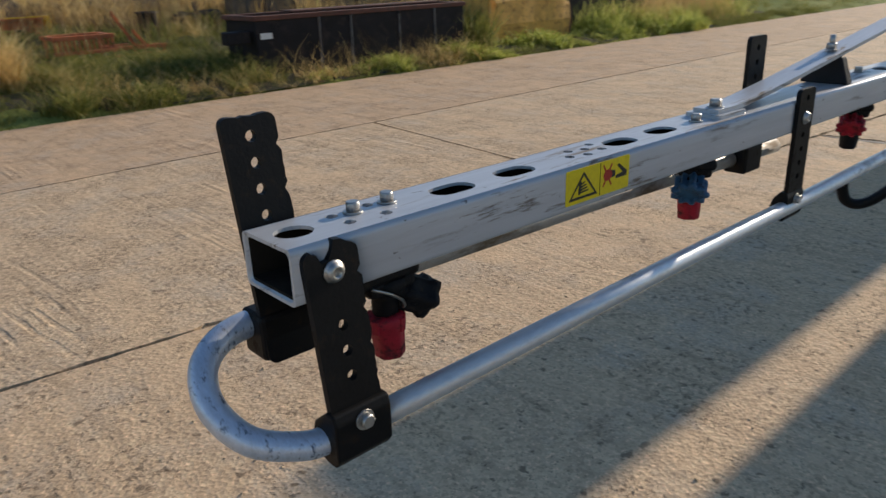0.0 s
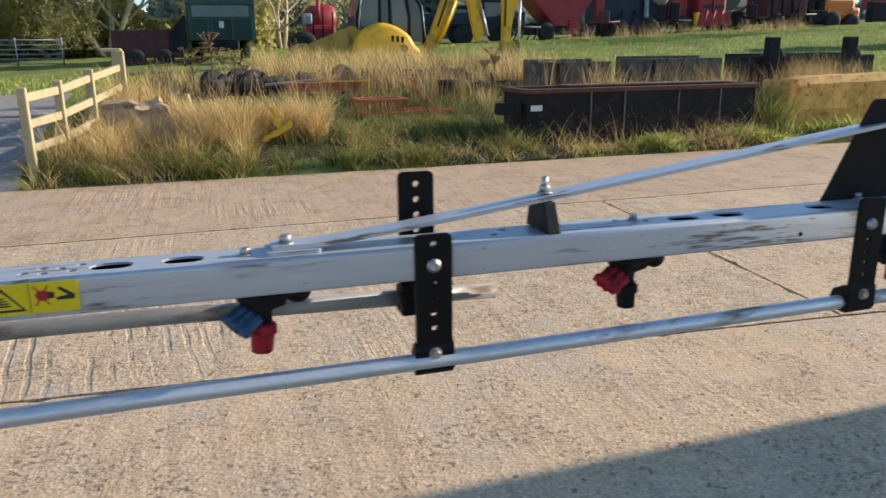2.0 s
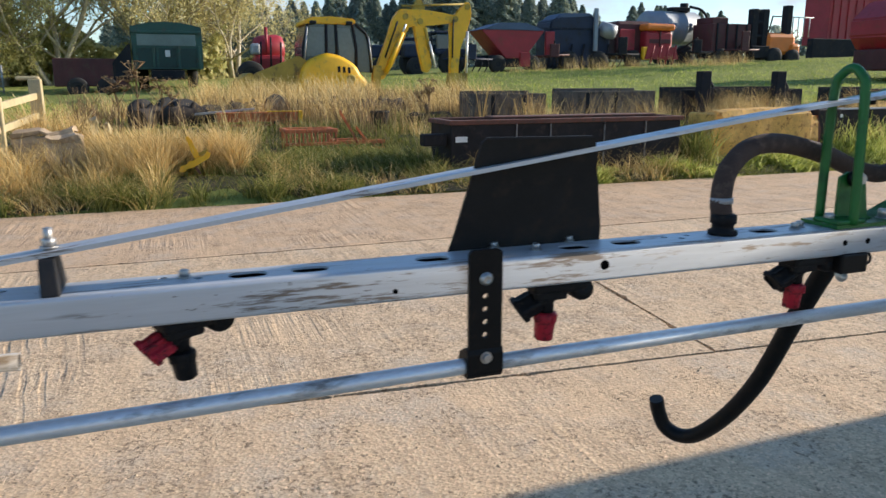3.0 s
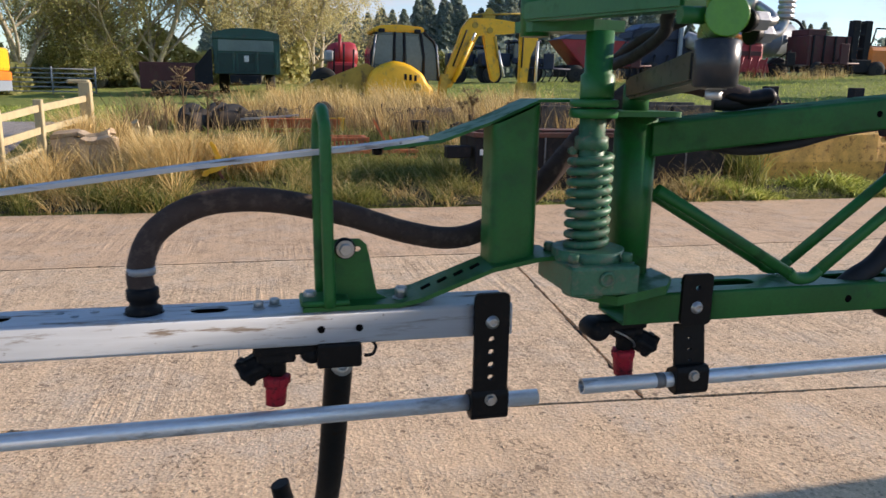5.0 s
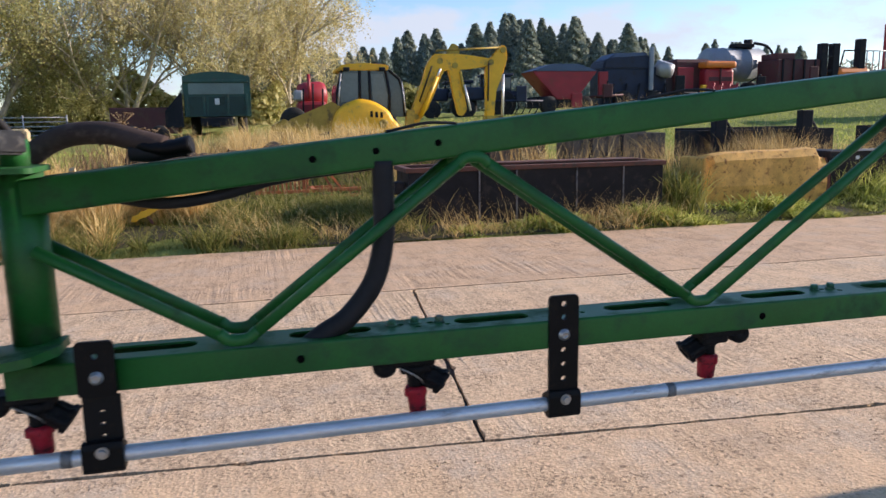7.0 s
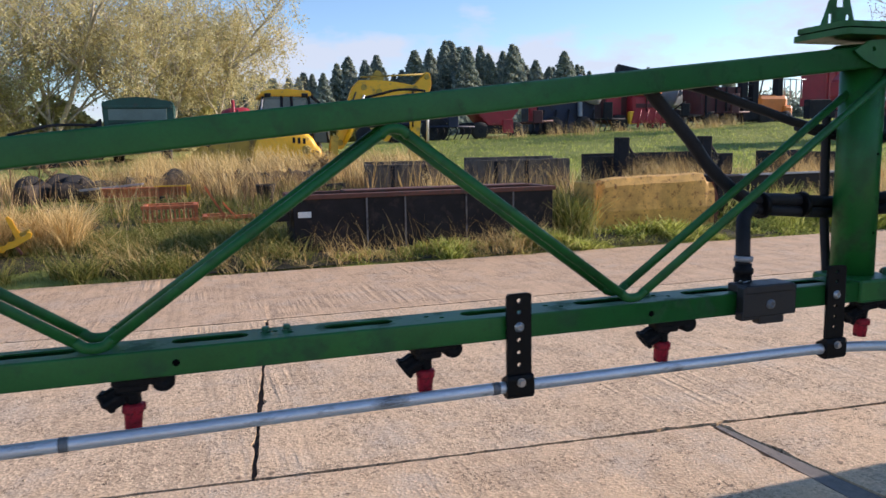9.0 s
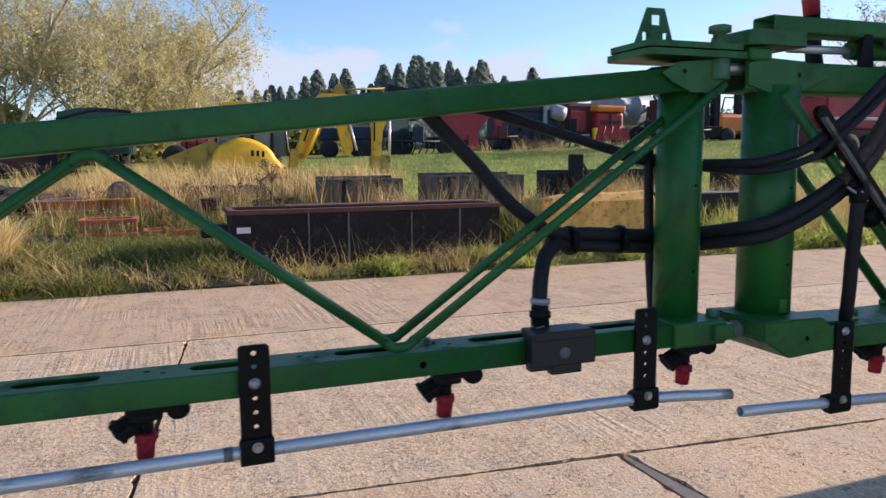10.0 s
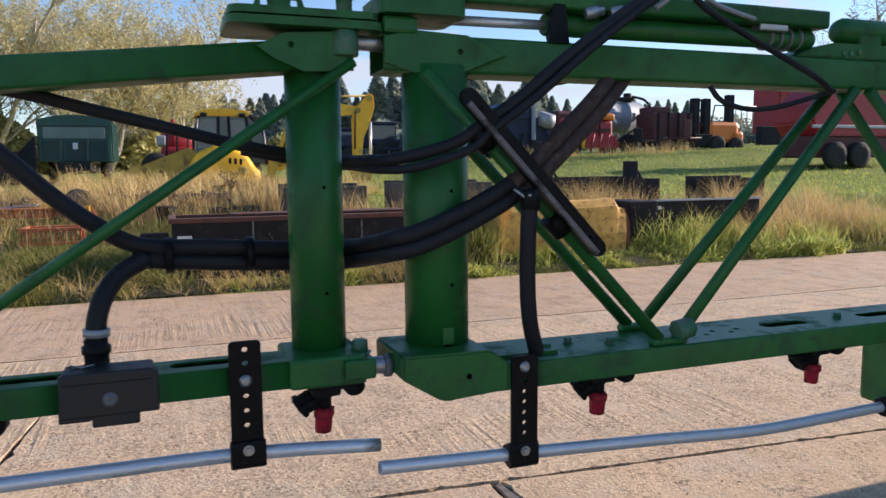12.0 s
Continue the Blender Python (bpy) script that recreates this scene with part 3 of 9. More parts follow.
def terrain(x, y):
    """Height of the land: the yard is level, the verge banks up, the field climbs away to the right."""
    base = float(np.interp(y, [-60, 8.15, 8.5, 9.6, 11.0, 13.0, 16.0, 26.0, 33.0, 40.0, 60.0, 100.0, 400.0], [-0.09, -0.09, 0.03, 0.16, 0.34, 0.58, 0.70, 0.80, 1.05, 1.30, 1.6, 2.2, 4.0]))
    s = min(1.0, max(0.0, (y - 14.0) / 24.0))
    return base + 0.036 * min(max(x, -20.0), 70.0) * s * s * (3 - 2 * s)


# ---- land ----
def grid_mesh(name, xs, ys, height, mat):
    verts = [(x, y, height(x, y)) for y in ys for x in xs]
    nx = len(xs)
    faces = [(j * nx + i, j * nx + i + 1, (j + 1) * nx + i + 1, (j + 1) * nx + i) for j in range(len(ys) - 1) for i in range(nx - 1)]
    me = bpy.data.meshes.new(name)
    me.from_pydata(verts, [], faces)
    for p in me.polygons:
        p.use_smooth = True
    me.materials.append(mat)
    return new(name, me)


def lumpy(x, y):
    z = terrain(x, y)
    if 8.3 < y < 90:
        k = min(1.0, (y - 8.3) / 1.5)
        if y < 17:
            k *= min(1.0, max(0.0, (x + 1.9) / 0.6)) if x > -7 else min(1.0, (-7 - x) / 1.0)
        z += k * (0.10 * noise.noise((x * 0.7, y * 0.7, 3.0)) + 0.04 * noise.noise((x * 2.3, y * 2.3, 8.0)))
    return z


xs = np.concatenate([np.linspace(-900, -40, 12)[:-1], np.linspace(-40, -10, 25)[:-1], np.linspace(-10, 24, 137)[:-1], np.linspace(24, 70, 40)[:-1], np.linspace(70, 900, 12)]).tolist()
ys = np.concatenate([np.linspace(-600, -12, 8)[:-1], np.linspace(-12, 8.0, 12)[:-1], np.linspace(8.0, 16, 54)[:-1], np.linspace(16, 60, 60)[:-1], np.linspace(60, 1500, 16)]).tolist()
ground = grid_mesh("ground", xs, ys, lumpy, M_TURF)
tagged(ground, "rough grassy ground rising gently away from the yard", "ground", kind="structure")

# ---- concrete yard: slabs with dirty joints ----
yard = thing("pavement", (0, 0, -0.06), "weathered brushed concrete yard of large slabs with dirty joints", "pavement", kind="structure")
bm = bmesh.new()
box(bm, -40, 60, -25, 8.35, -0.3, -0.022)
part("joint_bed", bm, M_JOINT, yard)
rj = random.Random(11)


def joint_y(x):
    return 2.545 - 0.0765 * (x + 0.5)


def slab(corners, mat, rough_edges=()):
    """One slab; the named edges are ragged. corners: counter-clockwise."""
    pts = []
    n = len(corners)
    for i in range(n):
        a, b = Vector((*corners[i], 0)), Vector((*corners[(i + 1) % n], 0))
        side = Vector((-(b - a).y, (b - a).x, 0)).normalized()
        steps = max(1, int((b - a).length / 0.06)) if i in rough_edges else max(1, int((b - a).length / 2))
        for k in range(steps):
            q = a.lerp(b, k / steps)
            if i in rough_edges:
                q = q + side * (rj.uniform(0.0, 0.008) + 0.010 * max(0, noise.noise(q * 2.7)) + 0.010 * max(0, noise.noise(q * 9.0)) + (rj.random() < 0.04) * 0.02)
            pts.append(q)
    bm = bmesh.new()
    edges = []
    vs = [bm.verts.new(q) for q in pts]
    edges = [bm.edges.new((vs[i], vs[(i + 1) % len(vs)])) for i in range(len(vs))]
    bmesh.ops.triangle_fill(bm, use_beauty=True, use_dissolve=False, edges=edges)
    low = [bm.verts.new(q + Vector((0, 0, -0.05))) for q in pts]
    for i in range(len(vs)):
        j = (i + 1) % len(vs)
        bm.faces.new((vs[i], vs[j], low[j], low[i]))
    return part("slab", bm, mat, yard)


G = 0.007
X0, X1 = -40.0, 60.0
# near row, split by the patched joint
slab([(X0, -25), (6.19, -25), (6.205, 1.0), (6.19, joint_y(6.19) - G), (X0, joint_y(X0) - G)], M_SLAB_NEAR, (2, 3))
slab([(6.33, -25), (X1, -25), (X1, joint_y(X1) - G), (6.245, joint_y(6.24) - G), (6.36, 1.0)], M_SLAB_NEAR, (2, 3))
bm = bmesh.new()
plate(bm, [(6.195, -25), (6.325, -25), (6.352, 1.0), (6.24, joint_y(6.24) - 0.02), (6.212, joint_y(6.2) - 0.03), (6.212, 1.0)], [], -0.02, -0.004, lambda u, v, w: Vector((u, v, w)))
part("repair_strip", bm, M_PATCH, yard, "dark bitumen repair strip in the joint")
# middle row, split by the cross joint
slab([(X0, joint_y(X0) + G), (3.785, joint_y(3.785) + G), (4.145, 5.55), (X0, 5.62)], M_SLAB_MID, (0, 1, 2))
slab([(3.797, joint_y(3.797) + G), (X1, joint_y(X1) + G), (X1, 5.45), (4.157, 5.55)], M_SLAB_MID, (0, 2, 3))
# far row
slab([(X0, 5.632), (4.15, 5.562), (X1, 5.462), (X1, 8.28), (X0, 8.28)], M_SLAB_FAR, (0, 1, 3))
seat_parts(yard)

# gravel farm track leading off past the fence
bm = bmesh.new()
rows_t = []
for k in range(13):
    yy = 8.1 + k * 0.62
    rows_t.append([bm.verts.new((xx, yy, terrain(xx, yy) + 0.025)) for xx in (-5.2 - 0.12 * k, -4.2 - 0.12 * k, -3.0 - 0.1 * k, -1.62 - 0.03 * k + 0.08 * noise.noise((k * 0.9, 0, 0)))])
for ra, rb_ in zip(rows_t, rows_t[1:]):
    for c in range(3):
        bm.faces.new((ra[c], ra[c + 1], rb_[c + 1], rb_[c]))
track = part("farm_track", bm, M_TRACK, None, smooth=True)
tagged(track, "grey gravel farm track leading off past the fence", "track", kind="structure")


# thatch under the verge, darkened to put shade between the tufts into colour
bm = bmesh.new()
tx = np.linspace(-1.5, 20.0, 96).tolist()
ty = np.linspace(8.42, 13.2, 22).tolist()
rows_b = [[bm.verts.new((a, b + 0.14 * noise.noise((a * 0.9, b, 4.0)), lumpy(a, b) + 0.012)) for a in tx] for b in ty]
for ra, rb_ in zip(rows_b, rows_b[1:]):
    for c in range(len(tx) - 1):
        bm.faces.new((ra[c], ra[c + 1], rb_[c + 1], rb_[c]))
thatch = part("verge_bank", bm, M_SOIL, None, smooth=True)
tagged(thatch, "bank of earth and dead thatch, darkened for the shade between weeds", "bank", kind="structure")


# ---- grass and weeds: real blades ----
def blades(name, pos, hgt, wid, bend_dir, bend, mat, label, category, seg=3):
    """Bent tapering blades, from arrays: positions, heights, widths, lean directions and amounts."""
    n = len(pos)
    ang = np.random.uniform(0, math.pi, n)
    side = np.stack([np.cos(ang), np.sin(ang), np.zeros(n)], 1) * wid[:, None] * 0.5
    lean = np.stack([np.cos(bend_dir), np.sin(bend_dir), np.zeros(n)], 1)
    rows = []
    for k in range(seg + 1):
        u = k / seg
        c = pos + lean * (bend * hgt * u ** 1.8)[:, None] + np.array([0, 0, 1.0]) * (hgt * (u - 0.28 * bend * u * u))[:, None]
        w = side * (1 - 0.82 * u)
        rows += [c - w, c + w]
    v = np.stack(rows, 1)          # n, 2(seg+1), 3
    m = 2 * (seg + 1)
    f = []
    for k in range(seg):
        f.append(np.stack([np.arange(n) * m + 2 * k, np.arange(n) * m + 2 * k + 1, np.arange(n) * m + 2 * k + 3, np.arange(n) * m + 2 * k + 2], 1))
    faces = np.concatenate(f).tolist()
    me = bpy.data.meshes.new(name)
    me.from_pydata(v.reshape(-1, 3).tolist(), [], faces)
    me.materials.append(mat)
    return tagged(new(name, me), label, category, kind="stuff")


rg = np.random.RandomState(4)


def zs(p):
    return np.array([lumpy(a, b) for a, b in p])


# clear of the bins and machines that stand in the verge, of the scrap and of the farm track
def keep(p):
    x, y = p[:, 0], p[:, 1]
    bad = ((x > 4.75) & (x < 8.85) & (y > 8.92) & (y < 9.9)) | ((x > 9.55) & (x < 12.0) & (y > 9.1) & (y < 9.9))
    bad |= (x < track_edge(y)) & (y < 15.5)
    return p[~bad]


def track_edge(y):
    return -1.55 - 0.05 * (y - 8.3)


def low_growth(p):
    """Clear of the spots where stones and scrap show."""
    x, y = p[:, 0], p[:, 1]
    bad = ((x > -1.0) & (x < 0.25) & (y > 9.8) & (y < 11.0)) | ((x > 1.0) & (x < 1.85) & (y > 8.5) & (y < 9.6)) | ((x > 1.4) & (x < 4.2) & (y > 10.9) & (y < 12.3))
    return p[~bad]


def patchy(p, scale, low, seed):
    """Thins points where a slow noise is low, so that clumps and gaps remain."""
    f = np.array([noise.noise((a * scale, b * scale, seed)) for a, b in p])
    return p[f + rg.uniform(-0.12, 0.12, len(p)) > low]


def wavy(p):
    """Lets the edge wander."""
    p = p.copy()
    p[:, 1] += np.array([0.16 * noise.noise((a * 0.8, 0.0, 2.0)) + 0.08 * noise.noise((a * 2.7, 1.0, 2.0)) for a in p[:, 0]])
    return keep(p)


def scatter(n, x0, x1, y0, y1, clump=0.0, count=1):
    if not clump:
        return keep(np.stack([rg.uniform(x0, x1, n), rg.uniform(y0, y1, n)], 1))
    c = np.stack([rg.uniform(x0, x1, n), rg.uniform(y0, y1, n)], 1)
    p = np.repeat(c, count, 0) + rg.normal(0, clump, (n * count, 2))
    return keep(p[p[:, 1] > 8.2])


def grow(name, p, h0, h1, w, bend, mat, label, category, toward=None, seg=3, swell=0.0):
    n = len(p)
    h = rg.uniform(h0, h1, n)
    if swell:
        h = h * np.array([1.0 + swell * noise.noise((a * 0.9, b * 0.9, 5.0)) for a, b in p])
    d = rg.uniform(0, 2 * math.pi, n) if toward is None else rg.normal(toward, 0.9, n)
    pos = np.column_stack([p, zs(p) - 0.01])
    return blades(name, pos, h, rg.uniform(0.6, 1.4, n) * w, d, rg.uniform(bend * 0.3, bend * 1.3, n), mat, label, category, seg)


# ragged bright edge along the concrete
p = np.concatenate([scatter(420, -1.6, 22, 8.2, 8.6, 0.07, 30), scatter(420, 7.0, 22, 8.25, 8.95, 0.09, 44)])
p = wavy(patchy(p, 1.5, -0.12, 9.0))
grow("verge_grass", p, 0.04, 0.16, 0.007, 0.9, M_GRASS, "uneven green grass growing over the concrete edge", "grass", swell=0.5)
def tufts(n, x0, x1, y0, y1, rad, count):
    """Tussocks: roots round a centre, and the way in which each blade falls, outwards with some wind."""
    c = np.stack([rg.uniform(x0, x1, n), rg.uniform(y0, y1, n)], 1)
    size = np.repeat(rg.uniform(0.5, 1.5, n), count)[:, None]
    off = rg.normal(0, rad, (n * count, 2)) * size
    p = np.repeat(c, count, 0) + off
    d = np.arctan2(off[:, 1], off[:, 0]) + rg.normal(0, 0.6, n * count)
    wind = rg.uniform(0, 1, n * count) < 0.3
    d[wind] = rg.normal(2.5, 0.7, wind.sum())
    return np.column_stack([p, d])


def grow_tufts(name, pd, h0, h1, w, bend, mat, label, category, seg=4, low=None, seed=1.0):
    """Blades that share a height by their place, so that a tussock stands as one lump."""
    x, y = pd[:, 0], pd[:, 1]
    good = (y > 8.25) & ~((x > 4.75) & (x < 8.85) & (y > 8.92) & (y < 9.9)) & ~((x > 9.55) & (x < 12.0) & (y > 9.1) & (y < 9.9)) & ~((x < track_edge(y)) & (y < 15.5))
    good &= ~((x > -0.95) & (x < 0.15) & (y > 9.9) & (y < 10.9)) & ~((x > 1.05) & (x < 2.3) & (y > 8.6) & (y < 9.62))
    pd = pd[good]
    f = np.array([noise.noise((a * 0.8, b * 0.8, seed)) for a, b, _ in pd])
    if low is not None:
        k = f + rg.uniform(-0.1, 0.1, len(pd)) > low
        pd, f = pd[k], f[k]
    n = len(pd)
    h = rg.uniform(h0, h1, n) * (1.0 + 0.7 * f)
    pos = np.column_stack([pd[:, :2], zs(pd[:, :2]) - 0.01])
    return blades(name, pos, h, rg.uniform(0.6, 1.4, n) * w, pd[:, 2], rg.uniform(bend * 0.3, bend * 1.4, n), mat, label, category, seg)


# olive bank behind it
p = patchy(scatter(1500, -1.6, 26, 8.45, 13.5, 0.09, 26), 0.9, -0.15, 2.0)
grow("bank_grass", p, 0.06, 0.22, 0.008, 1.0, M_GRASS, "long green grass on the bank behind the yard", "grass", swell=0.6)
# long olive tussocks at the foot of the straw
grow_tufts("olive_tufts", np.concatenate([tufts(130, -1.6, 3.2, 8.4, 10.2, 0.075, 110), tufts(70, 3.0, 5.2, 8.4, 11.5, 0.09, 80)]), 0.14, 0.40, 0.0115, 1.1, M_GRASS, "rounded olive-green grass tussocks at the foot of the straw", "grass", seed=7.0)
# straw: tall golden plumes with gaps between them
grow_tufts("dry_grass", np.concatenate([tufts(40, -0.9, 1.0, 9.3, 10.7, 0.075, 170), tufts(34, 0.7, 1.95, 9.45, 10.5, 0.07, 230), tufts(20, -0.9, 0.5, 10.7, 12.4, 0.075, 130), tufts(20, -1.4, 1.8, 8.8, 9.6, 0.06, 60), tufts(20, 14.5, 19.0, 9.2, 10.6, 0.11, 80), tufts(26, 7.5, 14.0, 11.0, 13.0, 0.10, 44), tufts(44, 12.5, 19.0, 10.6, 12.8, 0.11, 56)]), 0.28, 0.74, 0.0105, 0.62, M_STRAW, "pale golden dead grass in tall plumes", "dry grass", low=-0.16, seed=1.0)
# taller plumes standing apart behind the scrap
grow_tufts("tall_plumes", np.concatenate([tufts(16, 1.5, 3.6, 14.2, 15.6, 0.09, 60), tufts(7, 2.1, 2.9, 13.75, 14.0, 0.06, 44), tufts(30, 3.7, 9.0, 12.9, 15.0, 0.10, 60), tufts(9, 3.5, 6.8, 11.6, 12.8, 0.06, 30), tufts(7, 0.6, 3.4, 10.9, 12.9, 0.05, 26)]), 0.34, 0.85, 0.010, 0.5, M_STRAW, "pale dead grass plumes standing apart behind the scrap", "dry grass", seed=2.0)
# dull green weeds between the scrap frames
grow_tufts("grey_green_weeds", np.concatenate([tufts(60, 3.3, 6.6, 11.7, 14.4, 0.12, 70), tufts(40, 1.9, 4.6, 9.2, 10.7, 0.11, 70), tufts(30, 0.4, 3.6, 11.4, 13.0, 0.10, 50)]), 0.10, 0.34, 0.013, 0.9, M_GRASS, "dull green weeds between the scrap frames", "weeds", seed=5.0)
# straw beaten down among the green
grow_tufts("beaten_straw", np.concatenate([tufts(110, -1.6, 3.4, 8.35, 10.4, 0.10, 34), tufts(40, 3.4, 8.6, 8.32, 8.85, 0.07, 26)]), 0.14, 0.48, 0.0085, 1.35, M_STRAW, "flopped dry straw beaten down among the green", "dry grass", seed=3.0)
# single stray stems
p = low_growth(np.concatenate([scatter(420, -1.5, 5.0, 8.5, 10.5), scatter(160, 5.0, 9.0, 8.35, 8.9)]))
grow("stray_stems", p, 0.25, 0.70, 0.005, 0.7, M_STRAW, "single bent straw stems standing out of the bank", "dry grass", seg=4)
# seed heads on stalks
p = np.concatenate([scatter(360, -0.8, 4.5, 10.6, 13.2), scatter(420, 2.5, 8.0, 11.5, 13.2), scatter(260, 7.0, 14.0, 10.4, 12.9), scatter(80, 14.5, 18.0, 9.3, 10.6)])
grow("weed_stalks", low_growth(p), 0.40, 0.95, 0.010, 0.22, M_SEED, "dry brown weed stalks with seed heads", "weeds", seg=3)
# broad weeds in bright mounds
p = np.concatenate([wavy(patchy(scatter(210, 6.8, 16.0, 8.3, 8.86, 0.07, 80), 1.6, 0.04, 4.0)), scatter(34, 5.2, 7.2, 8.35, 8.8, 0.08, 44), scatter(60, 12.2, 15.0, 8.9, 9.6, 0.15, 50), scatter(30, 9.4, 12.0, 8.85, 9.1, 0.08, 50)])
grow("broad_weeds", p, 0.06, 0.24, 0.030, 1.2, M_NETTLE, "leafy bright green nettles and docks in front of the bins", "weeds", seg=3, swell=1.3)
p = scatter(26, 8.85, 9.5, 8.9, 10.2, 0.12, 60)
grow("tall_weeds", p, 0.3, 0.75, 0.02, 0.6, M_GRASS, "tall grey-green weeds between the bins", "weeds", seg=3)
p = np.concatenate([scatter(46, 12.4, 16.2, 8.75, 9.5, 0.14, 46), scatter(16, 17.0, 18.6, 8.9, 9.8, 0.2, 60)])
grow("mixed_weeds", p, 0.2, 0.62, 0.014, 0.7, M_NETTLE, "tall mixed weeds in front of the grey trough", "weeds", seg=3, swell=0.6)
p = np.concatenate([scatter(14, 13.4, 16.0, 8.9, 9.5, 0.1, 60), scatter(24, 16.8, 18.8, 8.9, 10.0, 0.18, 80)])
grow("pale_tufts", p, 0.35, 0.85, 0.0075, 0.7, M_STRAW, "tall pale grass tufts beside the grey trough", "dry grass", toward=2.4, seg=4)
p = np.concatenate([scatter(900, 8.8, 19.5, 11.8, 12.9), scatter(30, 12.0, 19.5, 11.0, 12.8, 0.14, 40)])
grow("sparse_stems", p, 0.35, 0.80, 0.007, 0.4, M_STRAW, "thin pale stems in front of the old troughs", "dry grass", seg=4, swell=0.5)
# field turf further off
p = np.concatenate([scatter(26000, -14, 34, 13.5, 24), scatter(16000, 2, 48, 24, 38)])
grow("field_grass", p, 0.05, 0.17, 0.035, 0.8, M_FIELD, "short tufted grass of the field", "grass", seg=2)
p = np.concatenate([scatter(70, 2.0, 8.3, 21.0, 24.8, 0.14, 60), scatter(26, -0.6, 3.5, 14, 18, 0.14, 40), scatter(40, 4.0, 7.5, 14, 19, 0.15, 44), scatter(26, 8.2, 10.5, 19, 23, 0.16, 50), scatter(20, 19, 36, 36, 38, 0.3, 60)])
grow("far_dry_grass", p, 0.25, 0.80, 0.015, 0.5, M_STRAW, "pale dead grass round the parked machines", "dry grass", toward=2.4, seg=3, swell=0.7)
p = patchy(np.concatenate([scatter(150, -0.6, 9.5, 13.2, 15.5, 0.2, 40), scatter(90, 2.5, 9.0, 18.0, 24.5, 0.25, 40)]), 0.5, -0.1, 6.0)
grow("brown_weeds", p, 0.20, 0.62, 0.016, 0.5, M_SEED, "dull brown dead weeds behind the scrap", "weeds", seg=3, swell=0.6)


# tall dead umbel plants
def hogweed(x, y, height, seed):
    rr = random.Random(seed)
    z = lumpy(x, y)
    ob = thing("dead_hogweed", (x, y, z), "tall dead brown hogweed with flat seed umbels", "dead plant", "dead umbels in the verge")
    bm = bmesh.new()
    sweep(bm, smooth_path([(0, 0, 0), (0.02, 0, height * 0.5), (0.05 * rr.uniform(-1, 1), 0, height * 0.86)], 4), 0.011, 6)
    part("stem", bm, M_SEED, ob)
    heads = [(0.0, height * 0.86, 0.2)] + [(rr.uniform(-0.22, 0.22), height * rr.uniform(0.62, 0.82), 0.12) for k in range(3)]
    for hx, hz, hr in heads:
        bm = bmesh.new()
        sweep(bm, [(0.02, 0, hz * 0.72), (hx, 0, hz)], 0.006, 5)
        for k in range(11):
            a = 2 * math.pi * k / 11 + rr.uniform(-0.2, 0.2)
            l = hr * rr.uniform(0.6, 1.0)
            q = Vector((hx + l * math.cos(a), l * math.sin(a), hz + hr * 0.75 + rr.uniform(-0.03, 0.03)))
            sweep(bm, [(hx, 0, hz), q], 0.0045, 4)
            for j in range(4):
                e = Vector((rr.uniform(-1, 1), rr.uniform(-1, 1), 0.5)) * 0.035
                sweep(bm, [q, q + e], [0.003, 0.010], 4)
        part("umbel", bm, M_SEED, ob)
    return ob
for i, (x, y, hh) in enumerate(((0.62, 12.95, 1.25), (0.30, 13.1, 0.95), (1.0, 13.2, 0.9), (5.9, 13.0, 0.8))):
    hogweed(x, y, hh, i)
# bare pale saplings
def sapling(x, y, seed):
    rr = random.Random(seed)
    z = lumpy(x, y)
    ob = thing("dead_sapling", (x, y, z), "bare pale dead weed stem with thin forks", "dead plant", "dead stems in the verge")
    for k in range(5):
        bm = bmesh.new()
        a = rr.uniform(0, 6.28)
        l = rr.uniform(0.55, 0.95)
        pts = [(0, 0, 0), (0.05 * math.cos(a), 0.05 * math.sin(a), l * 0.45), (0.16 * math.cos(a), 0.1 * math.sin(a), l)]
        sweep(bm, smooth_path(pts, 4), [0.012 - 0.001 * i for i in range(9)], 6)
        part("stem", bm, M_STRAW, ob)
    return ob
for i, (x, y) in enumerate(((7.1, 11.3), (7.35, 11.5), (6.6, 12.0))):
    sapling(x, y, i)


# loose grit on the concrete
rq = np.random.RandomState(21)
N_GRIT = 5200
gx, gy = rq.uniform(-3.5, 9.5, N_GRIT), 0.2 + 8.0 * rq.uniform(0, 1, N_GRIT) ** 1.6
gs = 0.0022 + 0.0075 * rq.uniform(0, 1, N_GRIT) ** 4
tet = np.array([(1, 0, 0), (-0.5, 0.9, 0), (-0.5, -0.8, 0.1), (0.1, 0.1, 0.8)])
ga = rq.uniform(0, 6.28, N_GRIT)
ca, sa = np.cos(ga)[:, None], np.sin(ga)[:, None]
vx = (tet[None, :, 0] * ca - tet[None, :, 1] * sa) * gs[:, None] + gx[:, None]
vy = (tet[None, :, 0] * sa + tet[None, :, 1] * ca) * gs[:, None] + gy[:, None]
vz = tet[None, :, 2] * gs[:, None] + 0.0005
gv = np.stack([vx, vy, vz], 2).reshape(-1, 3)
gf = (np.arange(N_GRIT)[:, None, None] * 4 + np.array([(0, 1, 3), (1, 2, 3), (2, 0, 3)])[None]).reshape(-1, 3)
me = bpy.data.meshes.new("grit")
me.from_pydata(gv.tolist(), [], gf.tolist())
me.materials.append(M_STONE)
tagged(new("grit", me), "loose grit and small stones on the concrete", "grit", kind="stuff")


# ---- the boom: aluminium tip section ----
def alu_y(x):
    """Front face of the tip section, which toes in a little towards the hinge."""
    return 0.040 - 0.0172 * x


